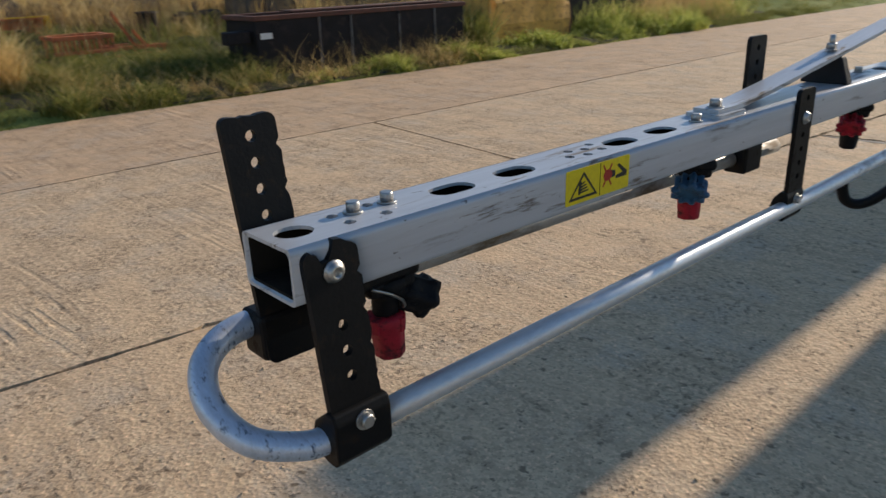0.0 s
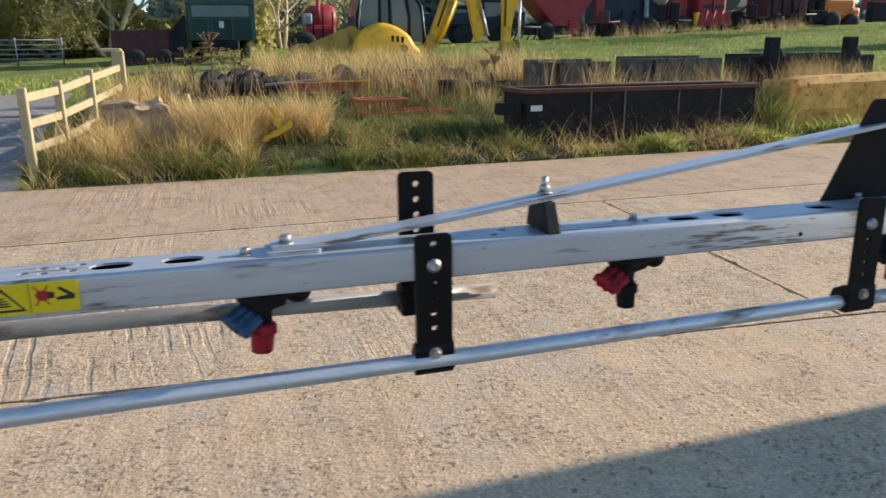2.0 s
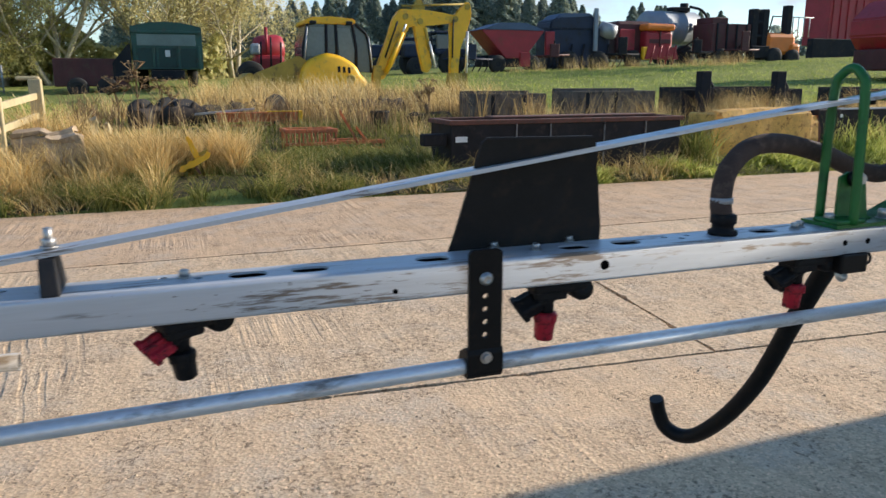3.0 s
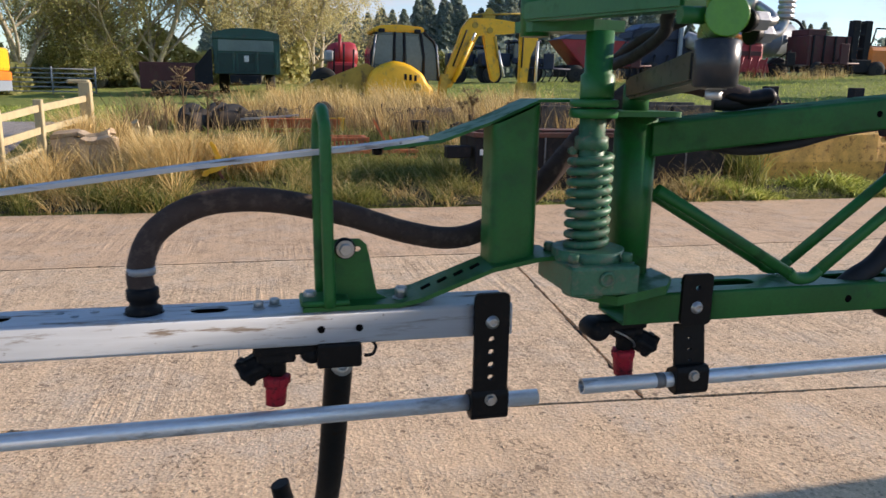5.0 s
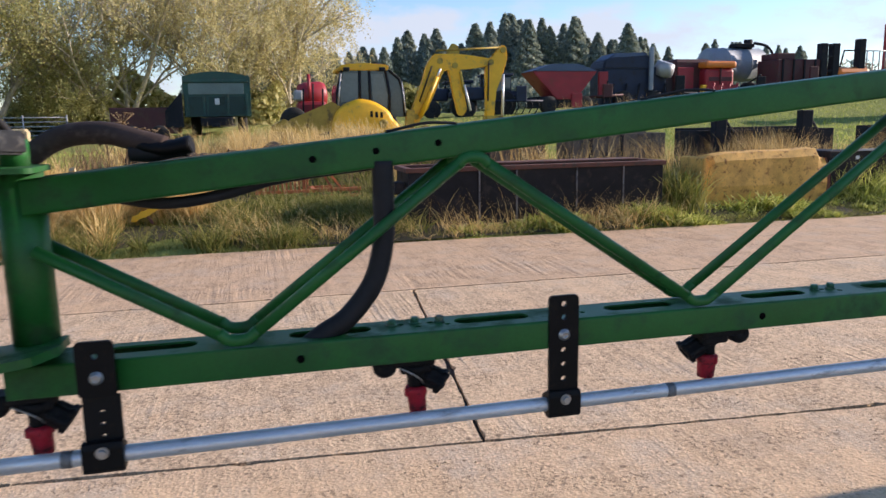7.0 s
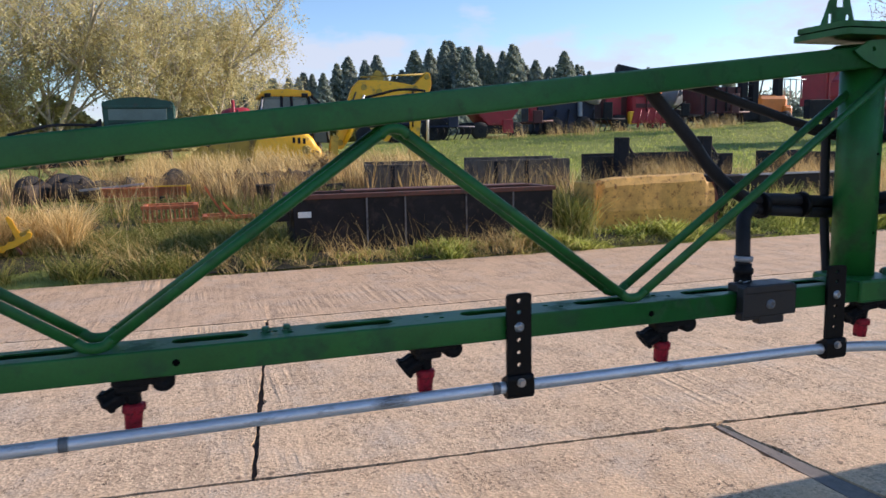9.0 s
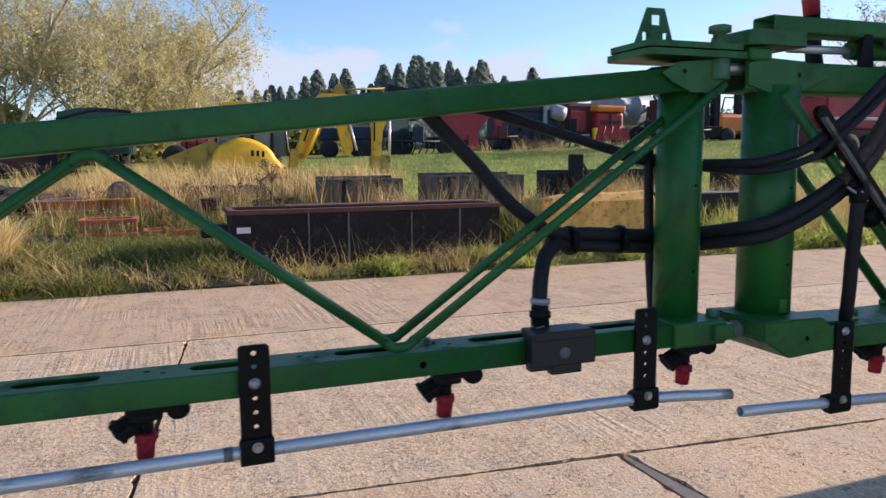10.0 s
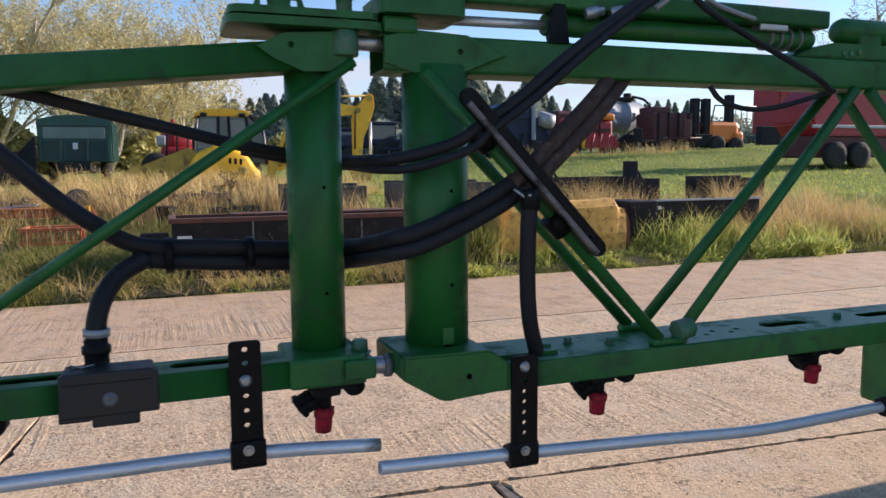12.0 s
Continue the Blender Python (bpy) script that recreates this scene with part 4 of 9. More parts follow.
ALU_TOP, ALU_H, ALU_W = 1.230, 0.0445, 0.070
TIP, ALU_END = -0.068, 2.292
tip_boom = thing("boom_section", (1.1, 0.05, 1.19), "weathered aluminium box-section sprayer boom tip, slotted along its top", "sprayer boom")
bm = bmesh.new()
channel(bm, (TIP, alu_y(TIP), ALU_TOP), (ALU_END, alu_y(ALU_END), ALU_TOP), ALU_W, ALU_H, 0.005, top=False)
part("beam", bm, M_ALU, tip_boom)
# lining plates put the shade of the hollow beam into colour
bm = bmesh.new()
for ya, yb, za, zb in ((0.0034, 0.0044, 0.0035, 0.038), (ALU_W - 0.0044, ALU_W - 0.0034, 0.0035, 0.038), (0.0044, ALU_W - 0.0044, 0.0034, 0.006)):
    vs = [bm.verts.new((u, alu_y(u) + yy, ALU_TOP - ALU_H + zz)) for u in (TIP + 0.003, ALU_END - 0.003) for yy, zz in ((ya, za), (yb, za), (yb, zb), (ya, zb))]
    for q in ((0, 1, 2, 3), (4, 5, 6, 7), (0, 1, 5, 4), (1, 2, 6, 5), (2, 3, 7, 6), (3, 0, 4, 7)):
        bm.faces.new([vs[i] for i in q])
part("shade_lining", bm, M_BEAM_SHADE, tip_boom, "dark lining that stands for the shade inside the hollow beam")
holes = [oval(-0.043, 0.036, 0.016, 0.014)]
for cx in (0.117, 0.197, 0.365, 0.443, 1.118, 1.194, 1.357, 1.57, 1.655, 1.828, 1.905):
    holes.append(slot(cx, 0.034, 0.024, 0.0135))
for cx, cy in ((0.0, 0.024), (-0.002, 0.046), (0.034, 0.022), (0.036, 0.05), (0.275, 0.03), (0.292, 0.046), (0.296, 0.024), (0.312, 0.04), (0.325, 0.028), (0.332, 0.05), (0.85, 0.05), (0.83, 0.03), (1.02, 0.05), (1.06, 0.036), (1.73, 0.045), (1.75, 0.03), (1.77, 0.045)):
    holes.append(oval(cx, cy, 0.0055, 0.0055, 8))
bm = bmesh.new()
plate(bm, [(TIP, 0.005), (ALU_END, 0.005), (ALU_END, ALU_W - 0.005), (TIP, ALU_W - 0.005)], holes, -0.003, 0.0, lambda u, v, w: Vector((u, alu_y(u) + v, ALU_TOP + w)))
part("top_plate", bm, M_ALU, tip_boom)
# holes are flat discs, their inner shade given as black colour
for cx, cz, r in ((1.600, 1.2085, 0.007), (1.405, 1.204, 0.004), (2.041, 1.207, 0.0048), (2.089, 1.207, 0.0048), (1.295, 1.2, 0.0035)):
    bm = bmesh.new()
    lathe(bm, [(r, 0.0), (r, 0.0008)], (cx, alu_y(cx) + 0.0002, cz), (0, -1, 0), 14)
    part("hole_disc", bm, M_HOLE_SHADE, tip_boom)
for cx, cy in ((0.016, 0.042), (0.052, 0.044), (0.514, 0.03), (0.556, 0.045), (0.578, 0.028), (1.045, 0.045), (1.51, 0.035), (1.965, 0.03), (1.985, 0.04)):
    part("bolt", bolt((cx, alu_y(cx) + cy, ALU_TOP + 0.0002), (0, 0, 1), 0.0062, 0.008), M_ZINC, tip_boom)
bm = bmesh.new()
plate(bm, rounded(0.538, 0.602, 0.012, 0.06, 0.004), [], 0.0, 0.005, lambda u, v, w: Vector((u, alu_y(u) + v, ALU_TOP + w)))
part("anchor_plate", bm, M_ALU, tip_boom)

# warning label on the front face
LAB = (0.232, 0.334, 1.1925, 1.2275)
def on_front(lift):
    return lambda u, v, w: Vector((u, alu_y(u) - lift - w, v))
bm = bmesh.new()
plate(bm, rounded(*LAB, 0.002), [], 0.0, 0.0006, on_front(0.0002))
label = part("warning_label", bm, M_YELLOWLABEL, tip_boom, "yellow warning label with crushing-hand pictograms")
def ink(poly, m=M_INK, hole=None):
    b2 = bmesh.new()
    plate(b2, poly, [hole] if hole else [], 0.0, 0.0003, on_front(0.0009))
    part("pictogram", b2, m, label)
lx, lz = LAB[0], LAB[2]
ink([(lx + 0.004, lz + 0.004), (lx + 0.049, lz + 0.004), (lx + 0.0265, lz + 0.031)], hole=[(lx + 0.0085, lz + 0.0066), (lx + 0.0445, lz + 0.0066), (lx + 0.0265, lz + 0.0272)])
ink([(lx + 0.0185, lz + 0.0085), (lx + 0.0215, lz + 0.0085), (lx + 0.0232, lz + 0.0215), (lx + 0.0195, lz + 0.0225)])
for k in range(4):
    ink([(lx + 0.022, lz + 0.0095 + k * 0.0026), (lx + 0.0345 - k * 0.002, lz + 0.0105 + k * 0.003), (lx + 0.0345 - k * 0.002, lz + 0.012 + k * 0.003), (lx + 0.022, lz + 0.0115 + k * 0.0026)])
ink([(lx + 0.0525, lz + 0.001), (lx + 0.0531, lz + 0.001), (lx + 0.0531, lz + 0.034), (lx + 0.0525, lz + 0.034)])
ink(oval(lx + 0.0655, lz + 0.0195, 0.0072, 0.006, 12), M_REDINK)
ink([(lx + 0.070, lz + 0.0155), (lx + 0.0775, lz + 0.0165), (lx + 0.0775, lz + 0.0225), (lx + 0.070, lz + 0.024)])
for s in (1, -1):
    ink([(lx + 0.0572, lz + 0.0195 - s * 0.0105), (lx + 0.0588, lz + 0.0195 - s * 0.0115), (lx + 0.0725, lz + 0.0195 + s * 0.0105), (lx + 0.0709, lz + 0.0195 + s * 0.0115)], M_REDINK)
ink([(lx + 0.079, lz + 0.0135), (lx + 0.097, lz + 0.0135), (lx + 0.098, lz + 0.0185), (lx + 0.0835, lz + 0.0285), (lx + 0.081, lz + 0.0265), (lx + 0.0905, lz + 0.0185), (lx + 0.079, lz + 0.0165)])
seat_parts(tip_boom)

# ---- flat stay above the tip section ----
stay = thing("tie_bar", (0.59, alu_y(0.59) + 0.035, ALU_TOP + 0.0055), "flat aluminium stay bar rising to the green hinge bracket", "tie bar")
path = smooth_path([(0.545, alu_y(0.55) + 0.036, 1.2375), (0.64, 0.064, 1.242), (0.90, 0.062, 1.274), (1.4, 0.055, 1.342), (1.9, 0.05, 1.41), (2.1, 0.052, 1.432), (2.185, 0.06, 1.442)], 6)
bm = bmesh.new()
prev = None
for i, q in enumerate(path):
    d = (path[min(i + 1, len(path) - 1)] - path[max(i - 1, 0)]).normalized()
    up = d.cross(Vector((0, 1, 0))).normalized() * -1
    ring = [bm.verts.new(q + Vector((0, sy * 0.017, 0)) + up * sz * 0.0028) for sy, sz in ((-1, -1), (1, -1), (1, 1), (-1, 1))]
    if prev:
        for k in range(4):
            bm.faces.new((prev[k], prev[(k + 1) % 4], ring[(k + 1) % 4], ring[k]))
    else:
        bm.faces.new(ring)
    prev = ring
bm.faces.new(prev)
part("bar", bm, M_ALU, stay)
for cx, cz in ((0.562, 1.2405), (0.905, 1.2795)):
    part("bolt", bolt((cx, 0.063, cz), (0, 0, 1), 0.0075, 0.009), M_ZINC, stay)
part("stud", rod((0.905, 0.063, 1.285), (0.905, 0.063, 1.302), 0.0045, 8), M_ZINC, stay)
for cx in (2.12, 2.165):
    part("bolt", bolt((cx, 0.055, 1.428 + 0.2 * (cx - 2.1)), (0, 0, -1), 0.007, 0.009), M_BLACK, stay)
seat_parts(stay)

riser = thing("rubber_block", (0.90, 0.062, ALU_TOP), "black rubber spacer block under the stay bar, bolted through", "spacer block")
bm = bmesh.new()
vs = box(bm, 0.8955, 0.9155, 0.028, 0.100, 1.230, 1.2705, 0.002)
for v in bm.verts:
    f = (v.co.z - 1.23) / 0.04
    v.co.y = 0.064 + (v.co.y - 0.064) * (1.0 - 0.38 * f)
    v.co.x = 0.905 + (v.co.x - 0.9055) * (1.0 - 0.15 * f) - 0.002 * f
part("block", bm, M_RUBBER, riser)
seat_parts(riser)


# ---- drop straps, which carry the guard tubes ----
def strap(x, y, z_top, z_low, z_bolt, label, back=False, two_piece=False, torn=False, group="drop straps along the boom"):
    """A drilled flat strap: bolted to the beam, with a formed foot round the tube. y: the face of the beam."""
    s = 1 if back else -1
    tilt = (-0.18 if back else 0.16) if x < 0 else 0.0
    ob = thing("drop_strap", (x, y, z_bolt), label, "bracket", group)
    w = 0.0238
    yy = y + (0.0005 if back else -0.0065)
    place = lambda u, v, t: Vector((u, yy + t - (tilt * (z_bolt - v) if not back else tilt * (v - z_bolt)), v))
    n_holes = []
    if two_piece:
        n_holes = [oval(x, z_top - 0.02, 0.004, 0.004, 10)]
        bm = bmesh.new()
        plate(bm, rounded(x - w, x + w, z_bolt - 0.026, z_top, 0.007), n_holes, 0, 0.006, place)
        part("upper_plate", bm, M_BLACK, ob)
        bm = bmesh.new()
        lean = lambda u, v, t: Vector((u + (v - z_bolt) * -0.02, yy + 0.014 + t - (z_bolt - 0.026 - v) * 0.12, v))
        plate(bm, rounded(x - w, x + w, z_low + 0.02, z_bolt - 0.029, 0.003), [oval(x, z_bolt - 0.05 - 0.016 * k, 0.0035, 0.002, 8) for k in range(3)], 0, 0.006, lean)
        part("lower_plate", bm, M_BLACK, ob)
    else:
        span = z_bolt - 0.02 - (z_low + 0.045)
        k = max(3, int(span / 0.0175))
        n_holes = [oval(x, z_bolt - 0.024 - i * span / k, 0.0042, 0.0042, 10) for i in range(k)]
        if torn and not back:
            n_holes = [oval(x, zz, 0.0044, 0.0044, 10) for zz in (1.167, 1.147, 1.127)]
        if z_top - z_bolt > 0.04:
            n_holes += [oval(x, z_bolt + 0.0275 + 0.0205 * i, 0.0046, 0.0046, 10) for i in range(int((z_top - z_bolt - 0.035) / 0.0205) + 1)]
        outline = rounded(x - w, x + w, z_low + (0.012 if not back else 0.0), z_top, 0.007)
        if torn:
            rr = random.Random(5)
            nicks = 30
            edge = [(x + w - (rr.uniform(0, 0.0012) if i % 7 else rr.uniform(0.002, 0.0038)), z_low + 0.03 + i * (z_top - z_low - 0.045) / nicks) for i in range(1, nicks)]
            if back:
                crest = [(x + w * 0.6 - i * 0.0042, z_top - rr.uniform(0, 0.0014)) for i in range(1, 7)]
            else:
                crest = [(x + 0.011, z_top + 0.004), (x + 0.004, z_top + 0.005), (x + 0.001, z_top - 0.003), (x - 0.003, z_top - 0.009), (x - 0.009, z_top - 0.010), (x - 0.012, z_top - 0.003), (x - 0.016, z_top - 0.002)]
            outline = outline[:5] + crest + outline[5:] + edge
        bm = bmesh.new()
        plate(bm, outline, n_holes, 0, 0.006, place)
        part("plate", bm, M_BLACK, ob)
    part("bolt", button_bolt((x, yy + (0.006 if back else 0.0), z_bolt), (0, s, 0)), M_ZINC, ob, "zinc button-head bolt")
    return ob


def strap_foot(ob, x, tube, yy, rise=0.0):
    """The foot: a moulded saddle round the guard tube, with its own bolt."""
    bm = bmesh.new()
    prof = [(yy - 0.006, tube[2] + 0.024 + rise), (yy + 0.004, tube[2] + 0.024 + rise), (tube[1] + 0.014, tube[2] + 0.013), (tube[1] + 0.018, tube[2]), (tube[1] + 0.014, tube[2] - 0.014), (tube[1], tube[2] - 0.019), (yy - 0.004, tube[2] - 0.019), (yy - 0.009, tube[2] - 0.012), (yy - 0.009, tube[2] + 0.016 + rise)]
    ra = [bm.verts.new((x - 0.0262, a, b)) for a, b in prof]
    rb = [bm.verts.new((x + 0.0262, a, b)) for a, b in prof]
    n = len(prof)
    for i in range(n):
        bm.faces.new((ra[i], ra[(i + 1) % n], rb[(i + 1) % n], rb[i]))
    bm.faces.new(ra)
    bm.faces.new(rb)
    bmesh.ops.bevel(bm, geom=bm.edges[:], offset=0.0018, segments=2, affect="EDGES", profile=0.5)
    foot = part("foot", bm, M_BLACK, ob)
    b2 = bolt((x, yy - 0.009, tube[2] + 0.011 + rise * 1.6), (0, -1, 0), 0.0062, 0.005)
    part("foot_bolt", b2, M_ZINC, ob, "dull hexagon bolt")
    return foot


TUBE_R = 0.0110
G_Y = 0.012   # front face of the green lower beam
for x, zb, zl, torn in ((-0.038, 1.208, 1.060, True), (0.737, 1.206, 1.062, False), (1.417, 1.207, 1.070, False), (2.263, 1.207, 1.071, False)):
    y = alu_y(x)
    ob = strap(x, y, 1.246 if x > 0 else 1.226, zl, zb, "black drilled steel drop strap bolted to the aluminium beam", torn=torn)
    strap_foot(ob, x, (x, 0.026, 1.0775) if x < 0 else ((x, 0.026, 1.079) if x < 1 else (x, y + 0.010, zl + 0.017)), 0.019 if x < 0 else y, 0.003 if x < 0 else 0.0)
    seat_parts(ob)
for x in (-0.042, 0.737):
    y = alu_y(x) + ALU_W
    ob = strap(x, y, 1.312, 1.117, 1.207, "black drilled steel strap standing behind the aluminium beam", back=True, torn=x < 0)
    bm = bmesh.new()
    box(bm, x - 0.026, x + 0.026, y - 0.012, y + 0.022, 1.118, 1.158, 0.004)
    part("foot", bm, M_BLACK, ob)
    seat_parts(ob)
for x, two in ((2.571, True), (3.226, False), (4.156, False), (4.879, False)):
    ob = strap(x, G_Y, 1.256 if two else 1.268, 1.074, 1.207, "black drilled steel drop strap bolted to the green beam", two_piece=two)
    strap_foot(ob, x, (x, 0.014, 1.096 if x < 4.8 else 1.090), 0.006)
    seat_parts(ob)
for x, zb in ((5.322, 1.196), (6.19, 1.19)):
    ob = strap(x, -0.042, 1.215, 1.024 if x < 6 else 1.0, zb, "black drilled steel drop strap bolted to the inner green beam")
    strap_foot(ob, x, (x, -0.032, 1.042 if x < 6 else 1.018), -0.042)
    seat_parts(ob)

# ---- guard tubes ----
t1 = thing("guard_tube", (1.0, 0.03, 1.0865), "galvanised guard tube bent round the boom tip, scuffed on the bend", "guard tube", "guard tubes under the boom")
bend = smooth_path([(-0.034, 0.026, 1.077), (-0.055, 0.029, 1.0765), (-0.078, 0.036, 1.076), (-0.110, 0.056, 1.086), (-0.124, 0.084, 1.108), (-0.116, 0.108, 1.130), (-0.090, 0.122, 1.142), (-0.05, 0.124, 1.146), (0.0, 0.121, 1.1445)], 6)
bm = bmesh.new()
sweep(bm, bend, TUBE_R + 0.0004, 18)
part("bend", bm, M_WORN, t1, "scuffed bluish bend of the tube")
bm = bmesh.new()
sweep(bm, [(-0.036, 0.026, 1.0775), (0.4, 0.025, 1.0795), (0.8, 0.026, 1.0775), (1.4, 0.024, 1.0825), (2.336, alu_y(2.336) + 0.010, 1.0895)], TUBE_R, 18, hollow=0.002)
part("front_run", bm, M_TUBE, t1)
bm = bmesh.new()
sweep(bm, [(-0.005, 0.121, 1.1445), (0.05, 0.120, 1.1505), (0.4, 0.115, 1.146), (0.852, 0.108, 1.134)], TUBE_R, 18, hollow=0.002)
part("rear_run", bm, M_DIRTYTUBE, t1, "dull dirty rear run of the tube")
seat_parts(t1)
t2 = thing("guard_tube", (3.7, 0.01, 1.098), "straight galvanised guard tube under the green boom", "guard tube", "guard tubes under the boom")
bm = bmesh.new()
sweep(bm, smooth_path([(2.404, 0.014, 1.097), (3.2, 0.014, 1.096), (4.15, 0.014, 1.096), (4.6, 0.014, 1.094), (4.88, 0.014, 1.090), (5.088, 0.012, 1.075)], 5), TUBE_R, 18, hollow=0.002)
part("tube", bm, M_TUBE, t2)
for cx, cz in ((2.525, 1.0968), (3.413, 1.096), (4.112, 1.096)):
    part("band", rod((cx - 0.007, 0.014, cz), (cx + 0.007, 0.014, cz), TUBE_R + 0.0006, 18), M_BAND, t2, "dull crimped band")
seat_parts(t2)
t3 = thing("guard_tube", (5.8, -0.03, 1.05), "slightly bent galvanised guard tube under the inner boom", "guard tube", "guard tubes under the boom")
bm = bmesh.new()
sweep(bm, smooth_path([(5.075, -0.032, 1.054), (5.32, -0.032, 1.042), (5.60, -0.032, 1.026), (5.82, -0.032, 1.012), (6.0, -0.032, 1.013), (6.19, -0.032, 1.018), (7.2, -0.032, 1.04)], 5), TUBE_R, 18, hollow=0.002)
part("tube", bm, M_TUBE, t3)
seat_parts(t3)


# ---- spray nozzles, every half metre ----
def nozzle(name_label, cap, second, lean):
    ob = thing("spray_nozzle", (0, 0, 0), name_label, "spray nozzle", "nozzles under the boom")
    bm = bmesh.new()
    box(bm, -0.050, 0.026, -0.018, 0.022, -0.017, 0.0, 0.006)
    lathe(bm, [(0.0, 0), (0.012, 0.001), (0.016, 0.006), (0.016, 0.034), (0.011, 0.040), (0.0, 0.041)], (-0.042, 0.022, -0.015), (0, -1, 0), 14)
    box(bm, -0.022, 0.022, -0.016, 0.018, -0.028, -0.012, 0.005)
    part("saddle", bm, M_PLASTIC, ob)
    bm = bmesh.new()
    lathe(bm, [(0.017, 0.014), (0.0175, 0.006), (0.0165, 0.001), (0.0118, -0.004), (0.0105, -0.008), (0.0105, -0.020), (0.0088, -0.022), (0.0088, -0.030)], (0.0, -0.002, -0.028), (0, 0, 1), 18, 6, 0.05)
    lathe(bm, [(0.0125, -0.006), (0.0125, 0.014), (0.014, 0.016), (0.014, 0.022)], (0.006, -0.002, -0.028), (0.80, -0.15, -0.46), 14)
    part("turret", bm, M_PLASTIC, ob)
    # capped outlet to the side
    bm = bmesh.new()
    d = Vector((0.82, -0.12, -0.52)).normalized()
    lathe(bm, [(0.010, 0), (0.0150, 0.002), (0.0160, 0.008), (0.0155, 0.022), (0.0185, 0.024), (0.0180, 0.030), (0.013, 0.031), (0.013, 0.027)], Vector((0.012, -0.003, -0.031)), d, 24 if second == M_PLASTIC else 54, 6 if second == M_PLASTIC else 9, 0.13 if second == M_PLASTIC else 0.17)
    part("side_cap", bm, second, ob)
    # working outlet, pointing down
    bm = bmesh.new()
    d = Vector((lean, 0, -1)).normalized()
    lathe(bm, [(0.009, 0), (0.0135, 0.001), (0.0150, 0.004), (0.0146, 0.013), (0.0130, 0.016), (0.0118, 0.041), (0.0108, 0.042), (0.0092, 0.042), (0.0088, 0.036)], (0, -0.002, -0.050), d, 24, 6, 0.04)
    for a in (0, 90, 180, 270):
        m = Matrix.Translation((0, -0.002, -0.058)) @ Matrix.Rotation(radians(a + 20), 4, "Z")
        box(bm, 0.0120, 0.0162, -0.003, 0.003, -0.007, 0.006, 0.001, m)
    part("nozzle_cap", bm, cap, ob, "red plastic cap" if cap == M_RED else "blue plastic cap")
    bm = bmesh.new()
    sweep(bm, smooth_path([(-0.024, -0.019, -0.014), (-0.010, -0.0215, -0.022), (0.004, -0.019, -0.034), (0.009, -0.013, -0.044), (0.008, 0.004, -0.046)], 5), 0.0013, 8)
    part("wire_clip", bm, M_CLIP, ob, "bright bent wire clip")
    return ob


NOZ_Y = 0.054
proto = nozzle("black plastic spray nozzle with a red cap under the boom", M_RED, M_PLASTIC, 0.06)
proto.scale = (1.12, 1.12, 0.98)
proto.location = (0.036, alu_y(0) + 0.036, ALU_TOP - ALU_H)
NOZ_X = (0.042, 0.530, 1.035, 1.53, 1.985, 2.485, 3.004, 3.51, 3.995, 4.49, 5.007, 5.515, 6.04, 6.54)
for k in range(1, 14):
    x = NOZ_X[k]
    y, z = (alu_y(x) + 0.036, ALU_TOP - ALU_H) if x < 2.2 else ((NOZ_Y, 1.184) if x < 5.05 else (0.03, 1.157))
    if k == 1:
        b = nozzle("black spray nozzle with blue and red caps under the boom", M_RED, M_BLUE, 0.1)
        b.location, b.rotation_euler, b.scale = (x, y, z), (0, 0, radians(215)), (1.1, 1.1, 0.9)
    elif k == 2:
        b = nozzle("black spray nozzle with a red side cap under the boom", M_PLASTIC, M_RED, -0.1)
        b.location, b.rotation_euler, b.scale = (x, y, z), (0, 0, radians(205)), (1.1, 1.1, 0.88)
        b["label"] = "black spray nozzle with a red side cap under the boom"
    else:
        turn = 0 if k in (5, 6) else 180
        copy_thing(proto, pose(x, y, z, 0, 0, turn + (k * 37 % 11) - 5))

# ---- black flap and hook behind the tip section ----
flap = thing("rubber_flap", (1.49, 0.10, 1.235), "stiff black trapezoid flap standing behind the aluminium beam", "flap")
def flap_at(lift):
    """The flap leans a little forward towards its top."""
    return lambda u, v, w: Vector((u, alu_y(u) + ALU_W + 0.002 + lift + w - 0.27 * max(0.0, v - 1.216), v))
FLAP = [(1.388, 1.212), (1.634, 1.212), (1.630, 1.25), (1.594, 1.380), (1.588, 1.386), (1.430, 1.388), (1.424, 1.382), (1.398, 1.25)]
bm = bmesh.new()
plate(bm, FLAP, [oval(1.46, 1.222, 0.005, 0.005, 8), oval(1.58, 1.222, 0.005, 0.005, 8)], 0, 0.004, flap_at(0.0))
part("sheet", bm, M_FLAP, flap)
bm = bmesh.new()
plate(bm, [(1.429, 1.3855), (1.589, 1.3838), (1.588, 1.3868), (1.430, 1.3886)], [], -0.0008, 0.0048, flap_at(0.0))
part("top_hem", bm, M_RUBBER, flap, "thin rubber strip along the top edge of the flap")
for fx in (1.46, 1.58):
    part("fixing_bolt", bolt((fx, alu_y(fx) + ALU_W - 0.004, 1.2305), (0, 0, 1), 0.006, 0.007), M_ZINC, flap)
seat_parts(flap)

hook = thing("boom_hook", (2.06, 0.03, 1.18), "dark steel hook hanging below the aluminium beam, rounded at its foot", "hook")
part("clamp", new_box(2.035, 2.092, alu_y(2.06) - 0.004, alu_y(2.06) + 0.05, 1.155, 1.1885, 0.004), M_BLACK, hook)
